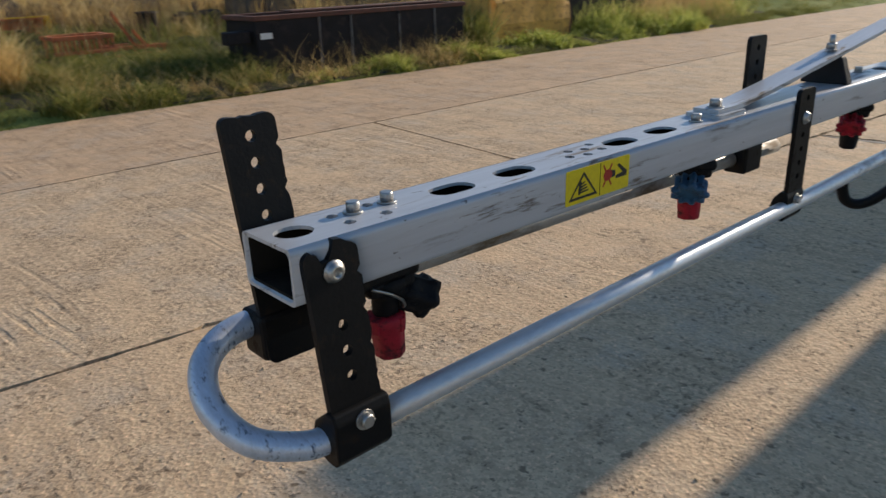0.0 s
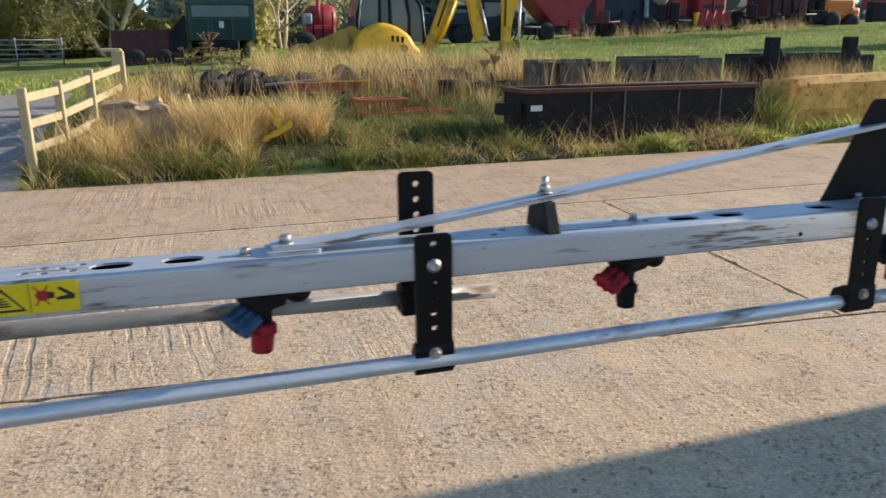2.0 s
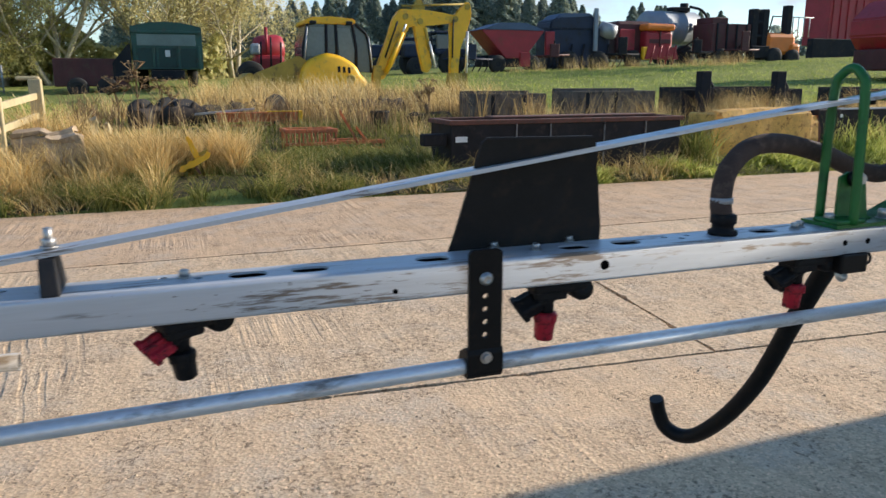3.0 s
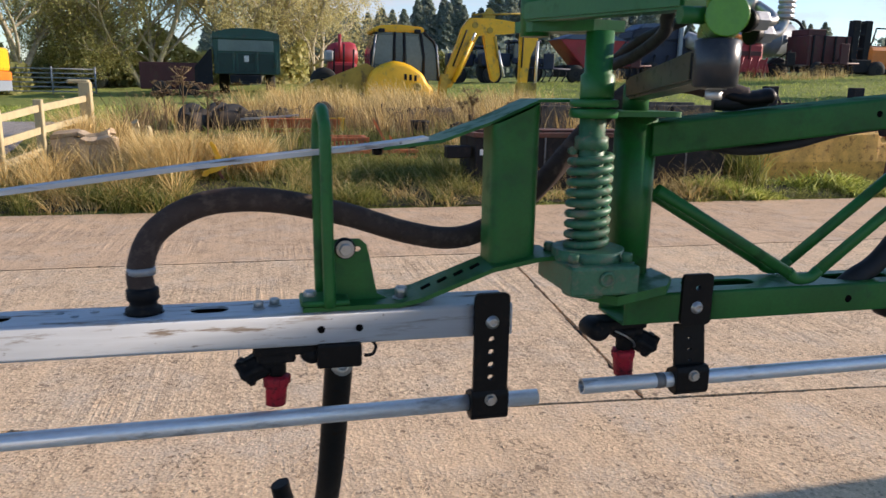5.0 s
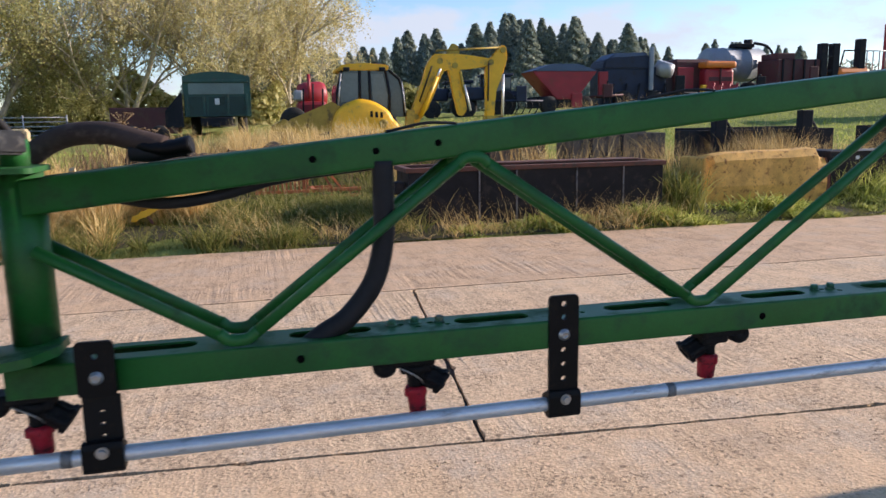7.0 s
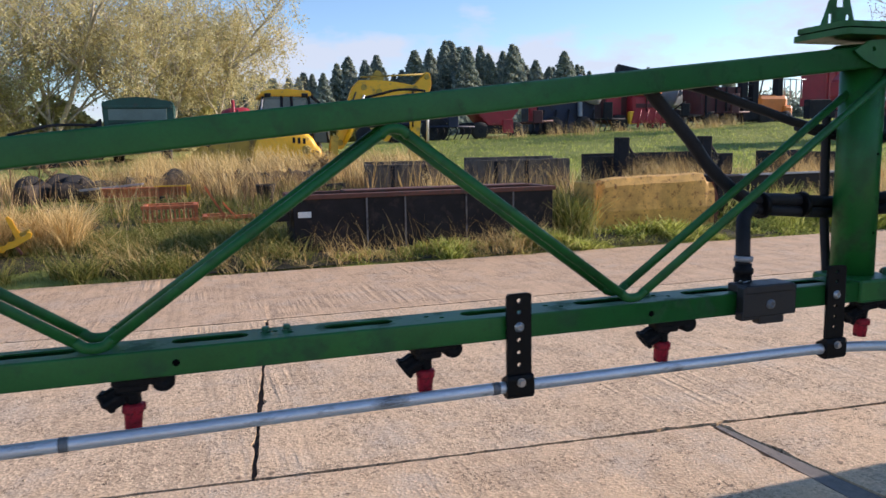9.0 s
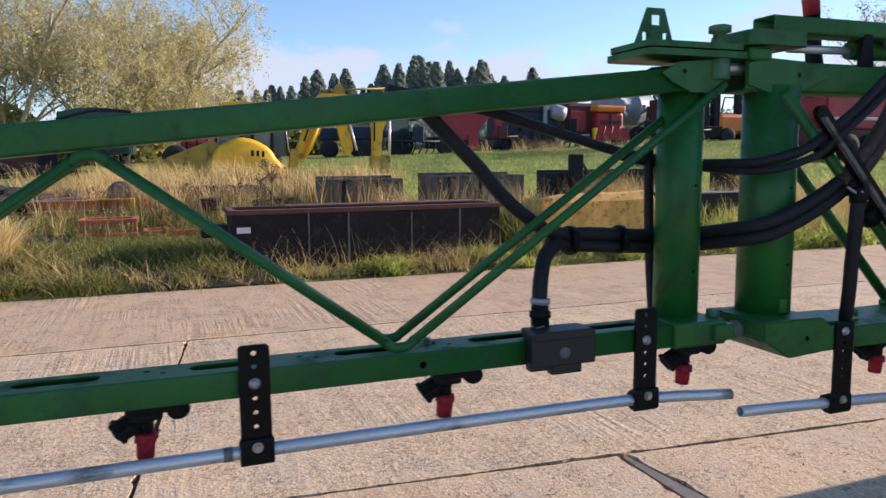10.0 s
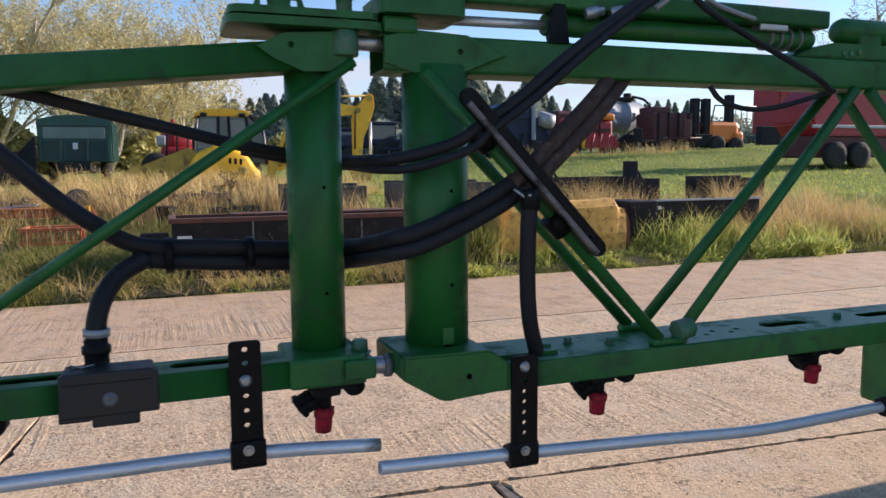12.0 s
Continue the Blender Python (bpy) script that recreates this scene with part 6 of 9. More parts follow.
holes = [slot(cx, 0.07, 0.058, 0.017) for cx in (5.95, 6.215, 6.48, 6.74)] + [oval(cx, cy, 0.006, 0.006, 8) for cx, cy in ((5.74, 0.05), (5.77, 0.07), (5.8, 0.05), (5.83, 0.07), (6.09, 0.06), (6.33, 0.05))]
bm = bmesh.new()
plate(bm, [(5.255, 0.004), (7.2, 0.004), (7.2, I_W - 0.004), (5.255, I_W - 0.004)], holes, -0.003, 0.0, lambda u, v, w: Vector((u, v - 0.042, I_TOP + w)))
part("lower_beam_top", bm, M_GREEN, inner)
for cx, cy in ((5.40, 0.02), (5.46, 0.05), (5.53, 0.02), (6.1, 0.03)):
    part("bolt", bolt((cx, cy, I_TOP), (0, 0, 1), 0.008, 0.01), M_GREEN_DULL, inner)
bm = bmesh.new()
sweep(bm, [(5.206, 0.058, 1.19), (5.206, 0.058, 1.690)], 0.0545, 32)
post_r = part("outer_post", bm, M_GREEN, inner)
for cz in (1.487, 1.332):
    bm = bmesh.new()
    lathe(bm, [(0.003, 0.0), (0.003, 0.001)], (5.214, 0.0045, cz), (0, -1, 0), 10)
    part("hole_disc", bm, M_HOLE_SHADE, post_r)
bm = bmesh.new()
foot_poly = [(5.112, 1.231), (5.262, 1.229), (5.292, 1.206), (5.292, 1.1585), (5.250, 1.1575), (5.186, 1.152), (5.176, 1.154), (5.112, 1.194)]
for yy in (-0.046, 0.112):
    bm.faces.new([bm.verts.new((u, yy, v)) for u, v in foot_poly])
vs = list(bm.verts)
for i in range(len(foot_poly)):
    j = (i + 1) % len(foot_poly)
    bm.faces.new((vs[i], vs[j], vs[j + len(foot_poly)], vs[i + len(foot_poly)]))
bmesh.ops.bevel(bm, geom=bm.edges[:], offset=0.0035, segments=2, affect="EDGES")
part("foot_block", bm, M_GREEN, inner)
bm = bmesh.new()
lathe(bm, [(0.0048, 0.0), (0.0048, 0.0008)], (5.223, -0.0462, 1.190), (0, -1, 0), 14)
part("hole_disc", bm, M_HOLE_SHADE, inner)
bm = bmesh.new()
lathe(bm, [(0.019, 0.0), (0.019, 0.010), (0.015, 0.012)], (5.1115, 0.024, 1.2035), (-1, 0, 0), 18)
part("pin_collar", bm, M_BAND, inner, "bare worn steel collar")
for zz in (1.236, 1.262):
    bm = bmesh.new()
    box(bm, 5.196, 5.216, 0.000, 0.006, 1.228, zz, 0.002)
    part("weld_lug", bm, M_GREEN, inner)
bm = bmesh.new()
plate(bm, rounded(5.27, 5.41, -0.01, 0.09, 0.012), [], 0, 0.006, lambda u, v, w: Vector((u, v, I_TOP + 0.0006 + w)))
part("foot_plate", bm, M_GREEN, inner)
bm = bmesh.new()
channel(bm, (5.11, 0.026, 1.738), (7.2, 0.026, 1.738), 0.085, 0.060, 0.006)
part("top_chord", bm, M_GREEN, inner)
bm = bmesh.new()
plate(bm, [(5.11, 1.73), (5.16, 1.742), (5.25, 1.738), (5.315, 1.709), (5.25, 1.682), (5.16, 1.676), (5.11, 1.69)], [oval(5.237, 1.711, 0.005, 0.005, 10)], 0.0, 0.006, xz(0.019))
part("cheek_plate", bm, M_GREEN, inner)
part("top_lug", new_box(5.108, 5.165, 0.015, 0.085, 1.735, 1.762, 0.006), M_GREEN, inner)
part("top_pin", rod((5.04, 0.045, 1.722), (5.13, 0.043, 1.72), 0.012, 14), M_ZINC, inner)
def brace2(a, b):
    bm = bmesh.new()
    sweep(bm, [a, b], 0.0112, 14)
    part("brace", bm, M_GREEN, inner)
brace2((5.163, -0.018, 1.674), (5.602, -0.028, 1.214))
brace2((5.180, 0.100, 1.668), (5.622, 0.098, 1.214))
brace2((5.642, -0.028, 1.214), (6.112, 0.024, 1.676))
brace2((5.656, 0.098, 1.214), (6.124, 0.102, 1.680))
brace2((6.150, 0.024, 1.676), (6.590, -0.028, 1.214))
brace2((6.162, 0.102, 1.680), (6.600, 0.098, 1.214))
for yy, x0 in ((-0.028, 5.585), (0.096, 5.602)):
    bm = bmesh.new()
    box(bm, x0, x0 + 0.075, yy - 0.011, yy + 0.011, I_TOP, I_TOP + 0.014, 0.005)
    part("brace_foot", bm, M_GREEN, inner)
bm = bmesh.new()
sweep(bm, [(5.634, -0.034, 1.226), (5.668, -0.034, 1.232)], 0.019, 6)
part("clamp_nut", bm, M_GREEN_DULL, inner)
seat_parts(inner)

link = thing("folding_linkage", (5.3, 0.05, 1.765), "green folding linkage with a hydraulic cylinder lying on the top chord", "linkage")
bm = bmesh.new()
channel(bm, (5.172, 0.02, 1.826), (6.03, 0.02, 1.828), 0.06, 0.034, 0.006)
part("cover_bar", bm, M_GREEN, link)
bm = bmesh.new()
plate(bm, rounded(5.10, 5.245, 0.0, 0.13, 0.02), [], 0, 0.028, lambda u, v, w: Vector((u, v, 1.764 + w)))
part("stack_plate", bm, M_GREEN, link)
part("cylinder_rod", rod((5.24, 0.055, 1.768), (5.42, 0.055, 1.770), 0.0085, 14), M_TUBE, link, "bright piston rod")
bm = bmesh.new()
lathe(bm, [(0.017, 0), (0.0195, 0.004), (0.0195, 0.56), (0.0225, 0.565), (0.0225, 0.60), (0.017, 0.61)], (5.41, 0.060, 1.772), (1, 0, 0.006), 20)
part("cylinder_barrel", bm, M_GREEN, link)
bm = bmesh.new()
plate(bm, [(5.40, 1.735), (5.44, 1.735), (5.432, 1.80), (5.408, 1.80)], [], 0, 0.008, xz(0.02))
part("saddle", bm, M_BLACK, link)
for k in range(2):
    bm = bmesh.new()
    lathe(bm, [(0.010, 0), (0.0115, 0.002), (0.0115, 0.022), (0.008, 0.024), (0.008, 0.034)], (5.47 + 0.05 * k, 0.02, 1.786 + 0.004 * k), (0.9, -0.2, 0.15), 6)
    part("hose_fitting", bm, M_ZINC, link)
part("end_fitting", new_box(5.86, 5.93, 0.024, 0.05, 1.782, 1.80, 0.003), M_ZINC, link)
solid_pts = [(5.955, 1.738), (6.0, 1.756), (6.05, 1.768), (6.4, 1.770), (6.4, 1.738)]
bm = bmesh.new()
for yy in (0.024, 0.113):
    bm.faces.new([bm.verts.new((u, yy, v)) for u, v in solid_pts])
vs = list(bm.verts)
for i in range(5):
    bm.faces.new((vs[i], vs[(i + 1) % 5], vs[(i + 1) % 5 + 5], vs[i + 5]))
bmesh.ops.bevel(bm, geom=bm.edges[:], offset=0.003, segments=2, affect="EDGES")
part("chord_lug", bm, M_GREEN, link)
for u in (6.075, 6.095, 6.118):
    part("bolt", bolt((u, 0.026, 1.748 + 0.004 * (u > 6.1)), (0, -1, 0), 0.006, 0.004), M_GREEN_DULL, link)
bm = bmesh.new()
lathe(bm, [(0.010, 0), (0.022, 0.006), (0.027, 0.018), (0.027, 0.32), (0.020, 0.33)], (6.095, 0.065, 1.800), (1, 0, 0.0), 20)
part("second_barrel", bm, M_GREEN, link)
part("barrel_mount", new_box(6.14, 6.2, 0.04, 0.09, 1.766, 1.79, 0.004), M_GREEN, link)
for u in (5.90, 5.925, 5.95, 5.975):
    bm = bmesh.new()
    lathe(bm, [(0.0245, 0.0), (0.0245, 0.006)], (u, 0.060, 1.775), (1, 0, 0.006), 20)
    part("gland_ring", bm, M_BAND, link, "grey gland ring")
seat_parts(link)
lever = thing("locking_lever", (5.60, 0.296, 1.70), "dark lever with a red grip standing behind the linkage", "lever")
bm = bmesh.new()
sweep(bm, [(5.585, 0.296, 1.70), (5.567, 0.296, 1.80), (5.556, 0.296, 1.90)], [0.026, 0.020, 0.0185], 12)
part("shaft", bm, M_BLACK, lever)
bm = bmesh.new()
sweep(bm, [(5.5555, 0.296, 1.896), (5.549, 0.296, 1.935), (5.543, 0.296, 1.968), (5.542, 0.296, 1.976)], [0.020, 0.021, 0.021, 0.016], 14)
part("grip", bm, M_REDPAINT, lever, "red painted grip")
seat_parts(lever)

# black torque bar on the lattice
bar = thing("damper_bar", (5.33, -0.05, 1.5), "black flat bar clamped along the inner lattice rod", "bar")
bm = bmesh.new()
d0, d1 = Vector((5.222, -0.052, 1.632)), Vector((5.455, -0.052, 1.388))
dd = (d1 - d0).normalized()
nn = Vector((-dd.z, 0, dd.x))
ol = []
for k in range(9):
    a = radians(90 + 180 * k / 8)
    ol.append(d0 + (dd * math.cos(a) + nn * math.sin(a)) * 0.014)
for k in range(9):
    a = radians(-90 + 180 * k / 8)
    ol.append(d1 + (dd * math.cos(a) + nn * math.sin(a)) * 0.014)
plate(bm, [(v.x, v.z) for v in ol], [], 0, 0.012, xz(-0.058))
part("bar", bm, M_BLACK, bar)
# grey lip puts the lit lower-left face of the bar into colour
bm = bmesh.new()
lip = [d0 + dd * 0.004 - nn * 0.014, d1 - nn * 0.014, d1 - nn * 0.0065, d0 + dd * 0.004 - nn * 0.0065]
plate(bm, [(v.x, v.z) for v in lip], [], 0, 0.010, xz(-0.069))
part("lip", bm, M_GREYEDGE, bar, "lip painted grey for the lit lower-left face of the bar")
for f in (0.08, 0.93):
    q = d0.lerp(d1, f)
    bm = bmesh.new()
    lathe(bm, [(0.0, 0.006), (0.005, 0.006), (0.006, 0.004), (0.006, 0.0)], (q.x, -0.058, q.z), (0, -1, 0), 6)
    part("bolt", bm, M_BLACK, bar)
for f in (0.2, 0.78):
    q = d0.lerp(d1, f)
    bm = bmesh.new()
    sweep(bm, [q + dd * -0.018 + Vector((-0.012, 0.024, -0.012)), q + dd * 0.018 + Vector((-0.012, 0.024, -0.012))], 0.021, 14)
    part("clamp", bm, M_BLACK, bar)
seat_parts(bar)


# ---- hoses ----
def hose_thing(label, pts, r, at=None, mat=M_RUBBER, n=14):
    ob = thing("hose", at or pts[0], label, "hose", "hoses on the boom")
    part("hose_tube", hose(pts, r, n), mat, ob)
    return ob


h = hose_thing("dusty brown rubber hose looping from the aluminium beam behind the hinge", [(1.828, 0.045, 1.252), (1.826, 0.05, 1.285), (1.845, 0.06, 1.328), (1.90, 0.075, 1.358), (1.98, 0.09, 1.360), (2.08, 0.10, 1.338), (2.17, 0.11, 1.308), (2.24, 0.115, 1.297), (2.30, 0.12, 1.315), (2.37, 0.12, 1.372), (2.45, 0.13, 1.455), (2.52, 0.13, 1.511), (2.585, 0.115, 1.521), (2.64, 0.092, 1.508), (2.67, 0.084, 1.500)], 0.0158, mat=M_HOSEBROWN)
bm = bmesh.new()
lathe(bm, [(0.022, 0), (0.022, 0.006), (0.0165, 0.008), (0.0165, 0.016), (0.0195, 0.018), (0.0195, 0.03), (0.016, 0.032)], (1.828, 0.043, 1.2302), (0, 0, 1), 18)
part("hose_tail", bm, M_PLASTIC, h)
bm = bmesh.new()
lathe(bm, [(0.0172, 0), (0.0172, 0.009)], (1.827, 0.049, 1.277), (0.0, 0.05, 1), 18)
part("hose_clip", bm, M_GALV, h)
seat_parts(h)
h = hose_thing("black rubber hose pair lying on the green top chord", [(2.625, 0.095, 1.494), (2.65, 0.085, 1.493), (2.68, 0.078, 1.498), (2.70, 0.077, 1.500)], 0.0125)
bm = bmesh.new()
sweep(bm, smooth_path([(2.640, 0.092, 1.504), (2.655, 0.086, 1.500), (2.672, 0.081, 1.498), (2.69, 0.078, 1.501), (2.706, 0.076, 1.504)], 3), [0.015, 0.0165, 0.018, 0.0175, 0.0185, 0.019, 0.0185, 0.0195, 0.019, 0.0185, 0.0195, 0.020, 0.019], 14, squash=0.62)
part("hose_wrap", bm, M_BLACK, h, "black tape wrapped round the hose ends")
seat_parts(h)
h = hose_thing("black cables and hose slung under the green top chord", [(2.57, 0.10, 1.44), (2.66, 0.07, 1.425), (2.74, 0.06, 1.434), (2.82, 0.05, 1.455), (2.95, 0.05, 1.47)], 0.008)
seat_parts(h)
h = hose_thing("rubber feed hose dropping from the top chord into the slotted beam", [(2.962, 0.042, 1.475), (2.962, 0.042, 1.42), (2.960, 0.042, 1.36), (2.943, 0.042, 1.30), (2.905, 0.042, 1.252), (2.868, 0.042, 1.229), (2.835, 0.042, 1.205)], 0.0155, mat=M_RUBBER)
seat_parts(h)
# black hoses in the middle of the lattice
h = hose_thing("thick black hose running down through the lattice to the valve box", [(4.45, 0.095, 1.655), (4.5, 0.098, 1.606), (4.5717, 0.1, 1.5379), (4.6215, 0.11, 1.4877), (4.6732, 0.115, 1.4453), (4.7378, 0.12, 1.408), (4.842, 0.13, 1.4), (4.9564, 0.152, 1.39), (5.0363, 0.158, 1.386), (5.078, 0.13, 1.39), (5.0985, 0.07, 1.401), (5.1178, 0.0, 1.415), (5.157, -0.018, 1.427), (5.227, -0.026, 1.457), (5.3045, -0.026, 1.497), (5.345, -0.024, 1.528)], 0.0135)
seat_parts(h)
h = hose_thing("second black hose strapped below the first", [(4.725, 0.115, 1.386), (4.842, 0.128, 1.375), (4.9564, 0.15, 1.365), (5.0363, 0.156, 1.361), (5.078, 0.128, 1.365), (5.0985, 0.068, 1.376), (5.1178, -0.002, 1.39), (5.157, -0.02, 1.402), (5.227, -0.028, 1.432), (5.3045, -0.028, 1.472), (5.345, -0.026, 1.503)], 0.0125)
for cx, cz in ((4.78, 1.390), (4.905, 1.385)):
    bm = bmesh.new()
    sweep(bm, [(cx - 0.006, 0.126 + 0.13 * (cx - 4.8), cz), (cx + 0.006, 0.126 + 0.13 * (cx - 4.8), cz)], 0.029, 16)
    part("cable_tie", bm, M_BLACK, h)
seat_parts(h)
CONDUIT = [(5.315, -0.03, 1.488), (5.36, -0.026, 1.526), (5.425, -0.012, 1.580), (5.495, 0.015, 1.634), (5.555, 0.05, 1.682), (5.60, 0.07, 1.722)]
for off, lab in ((-0.0125, "dusty grey-brown conduit rising from the hose bundle to the chord"), (0.0125, "second dusty conduit strapped beside the first")):
    h = hose_thing(lab, [(x - off * 0.66, y, z + off * 0.75) for x, y, z in CONDUIT], 0.0135, mat=M_HOSEBROWN)
    seat_parts(h)
h = hose_thing("short rubber hose curving up from the valve box", [(4.675, 0.05, 1.27), (4.676, 0.052, 1.305), (4.686, 0.065, 1.338), (4.708, 0.09, 1.368), (4.745, 0.112, 1.388)], 0.0145)
seat_parts(h)
h = hose_thing("black corrugated cable conduit crossing the lattice", [(4.4, 0.088, 1.668), (4.5752, 0.1, 1.6398), (4.677, 0.11, 1.6157), (4.7884, 0.13, 1.5899), (4.9094, 0.15, 1.5619), (5.037, 0.158, 1.5422), (5.074, 0.12, 1.5376), (5.0945, 0.05, 1.5371), (5.1242, -0.008, 1.5398), (5.2, -0.03, 1.5602), (5.2442, -0.04, 1.5874), (5.3176, -0.045, 1.6374), (5.396, -0.045, 1.7002), (5.5168, -0.03, 1.7822), (5.6055, -0.01, 1.836)], 0.0098)
seat_parts(h)
h = hose_thing("thin black hose beside the conduit", [(4.9, 0.158, 1.555), (5.037, 0.165, 1.53), (5.074, 0.12, 1.5285), (5.1023, 0.02, 1.522), (5.1507, -0.03, 1.5267), (5.2291, -0.045, 1.5534), (5.2605, -0.055, 1.5817), (5.335, -0.056, 1.634), (5.415, -0.055, 1.698), (5.535, -0.035, 1.782), (5.63, -0.01, 1.838)], 0.0072)
seat_parts(h)
h = hose_thing("thin black hose drooping under the top chord", [(5.66, -0.012, 1.832), (5.70, -0.018, 1.80), (5.76, -0.02, 1.772), (5.86, -0.022, 1.73), (5.96, -0.02, 1.69), (6.02, 0.0, 1.668)], 0.006)
seat_parts(h)
h = hose_thing("black cable hanging in a shallow loop below the chord", [(5.74, 0.02, 1.672), (5.76, 0.01, 1.645), (5.81, 0.0, 1.63), (5.88, 0.0, 1.634), (5.96, 0.0, 1.652), (6.05, 0.02, 1.672)], 0.005)
seat_parts(h)
h = hose_thing("black rubber hose dropping from a tee to the inner beam", [(5.325, -0.058, 1.478), (5.322, -0.058, 1.42), (5.324, -0.052, 1.34), (5.335, -0.04, 1.27), (5.362, -0.012, 1.21)], 0.0135)
bm = bmesh.new()
lathe(bm, [(0.012, 0), (0.0165, 0.003), (0.0165, 0.03), (0.012, 0.034)], (5.325, -0.058, 1.455), (0, 0, 1), 8)
part("tee_collar", bm, M_PLASTIC, h)
bm = bmesh.new()
sweep(bm, smooth_path([(5.30, -0.05, 1.49), (5.312, -0.062, 1.478), (5.326, -0.066, 1.466), (5.318, -0.07, 1.482)], 4), 0.003, 8)
part("wire_clip", bm, M_CLIP, h)
seat_parts(h)
h = hose_thing("black vertical pipe strapped behind the inner post", [(4.984, 0.158, 1.58), (4.988, 0.16, 1.49), (4.994, 0.16, 1.35), (4.998, 0.15, 1.22)], 0.010)
seat_parts(h)
h = hose_thing("pale cable ends tied over the linkage", [(5.60, 0.0, 1.80), (5.635, -0.008, 1.825), (5.66, -0.01, 1.838), (5.70, 0.0, 1.83), (5.75, 0.01, 1.815), (5.84, 0.02, 1.80)], 0.005, mat=M_GALV)
seat_parts(h)


for cx, half in ((3.02, 0.05), (3.43, 0.06), (3.95, 0.05)):
    h = hose_thing("thin black cable lying in a low arc on the top chord", [(cx - half, 0.055, chord_z(cx - half) + 0.002), (cx - half * 0.5, 0.045, chord_z(cx - half * 0.5) + 0.005), (cx, 0.035, chord_z(cx) + 0.008), (cx + half * 0.5, 0.03, chord_z(cx + half * 0.5) + 0.006), (cx + half, 0.04, chord_z(cx + half) + 0.002)], 0.0021, n=8)
    seat_parts(h)


# ---- unseen sprayer body, added at the boom root to cast the yard shadow ----
sp = thing("unseen_sprayer", (9.6, -1.0, 0.2), "unseen sprayer body, added and sized to cast its shadow on the yard", "crop sprayer")
bm = bmesh.new()
box(bm, 8.3, 12.4, -2.3, 0.43, 0.9, 3.4, 0.15)
part("tank", bm, M_WHITE, sp, "tall pale block for the unseen tank")
part("chassis", new_box(7.6, 12.6, -1.9, 1.2, 0.5, 0.9, 0.02), M_GREEN, sp)
part("boom_rack", new_box(7.25, 7.6, -2.2, 0.06, 0.6, 1.72, 0.03), M_GREEN, sp)
# block placed only to cast the far strip of shadow
part("shadow_block", new_box(8.9, 11.8, 0.65, 1.35, 0.9, 2.9, 0.06), M_GREEN, sp)
wheel_at = ((9.0, -2.0), (9.0, 1.0), (11.6, -2.0), (11.6, 1.0))
for wx, wy in wheel_at:
    bm = bmesh.new()
    lathe(bm, [(0.3, 0), (0.5, 0), (0.55, 0.05), (0.55, 0.25), (0.5, 0.3), (0.3, 0.3)], (wx, wy - 0.15, 0.55), (0, 1, 0), 28)
    part("wheel", bm, M_TYRE, sp)
seat_parts(sp)


# ---- verge: bins, scrap and fence ----
def solid(name, poly, y0, y1, mat, parent, label="", bevel=0.0):
    """A profile in x, z given depth from y0 to y1."""
    bm = bmesh.new()
    a = [bm.verts.new((u, y0, v)) for u, v in poly]
    b = [bm.verts.new((u, y1, v)) for u, v in poly]
    n = len(poly)
    for i in range(n):
        bm.faces.new((a[i], a[(i + 1) % n], b[(i + 1) % n], b[i]))
    bm.faces.new(a)
    bm.faces.new(b)
    if bevel:
        bmesh.ops.bevel(bm, geom=bm.edges[:], offset=bevel, segments=2, affect="EDGES")
    return part(name, bm, mat, parent, label)


def wheel(parent, x, y, z, r, w, axis=(0, 1, 0), rim=M_DARKMACH):
    bm = bmesh.new()
    lathe(bm, [(r * 0.55, 0), (r * 0.9, 0.0), (r, w * 0.15), (r, w * 0.85), (r * 0.9, w), (r * 0.55, w)], Vector((x, y, z)) - Vector(axis) * w / 2, axis, 28, 28, 0.012)
    t = part("wheel", bm, M_TYRE, parent)
    bm = bmesh.new()
    lathe(bm, [(0.0, 0.02), (r * 0.2, 0.0), (r * 0.5, 0.03), (r * 0.56, -0.01), (r * 0.56, w + 0.02)], Vector((x, y, z)) - Vector(axis) * (w / 2 + 0.01), axis, 24)
    part("rim", bm, rim, t)


# long black steel bin
bin_ = thing("steel_bin", (6.8, 9.4, 0.1), "long black painted steel bin with a rusty rim, in the weeds", "bin")
bm = bmesh.new()
for x0, x1, y0, y1 in ((4.84, 8.76, 8.98, 9.02), (4.84, 8.76, 9.80, 9.84), (4.84, 4.88, 9.02, 9.80), (8.72, 8.76, 9.02, 9.80)):
    box(bm, x0, x1, y0, y1, 0.02, 0.86, 0.006)
box(bm, 4.86, 8.74, 9.0, 9.82, 0.02, 0.1)
part("shell", bm, M_TROUGHBLACK, bin_)
for x0, x1, y0, y1 in ((4.80, 8.80, 8.95, 9.05), (4.80, 8.80, 9.78, 9.88), (4.80, 4.90, 9.05, 9.78), (8.70, 8.80, 9.05, 9.78)):
    part("rim", new_box(x0, x1, y0, y1, 0.845, 0.91, 0.008), M_RUST, bin_, "rusty red rim")
for cx in (5.86, 6.42, 7.35, 8.1):
    part("rib", new_box(cx - 0.011, cx + 0.011, 8.960, 8.98, 0.03, 0.845, 0.002), M_GREYEDGE, bin_, "rib in patchy grey steel")
part("plate_label", new_box(4.90, 5.08, 8.972, 8.979, 0.60, 0.68), M_WHITE, bin_, "small blank white plate")
part("rim_cover", new_box(4.92, 8.68, 9.06, 9.2, 0.86, 0.9, 0.01), M_RUST, bin_)
part("side_lug", new_box(4.45, 4.80, 9.05, 9.25, 0.55, 0.72, 0.02), M_TROUGHBLACK, bin_)
part("lid_batten", new_box(5.6, 8.5, 9.25, 9.6, 0.905, 0.94, 0.01), M_RUST, bin_)
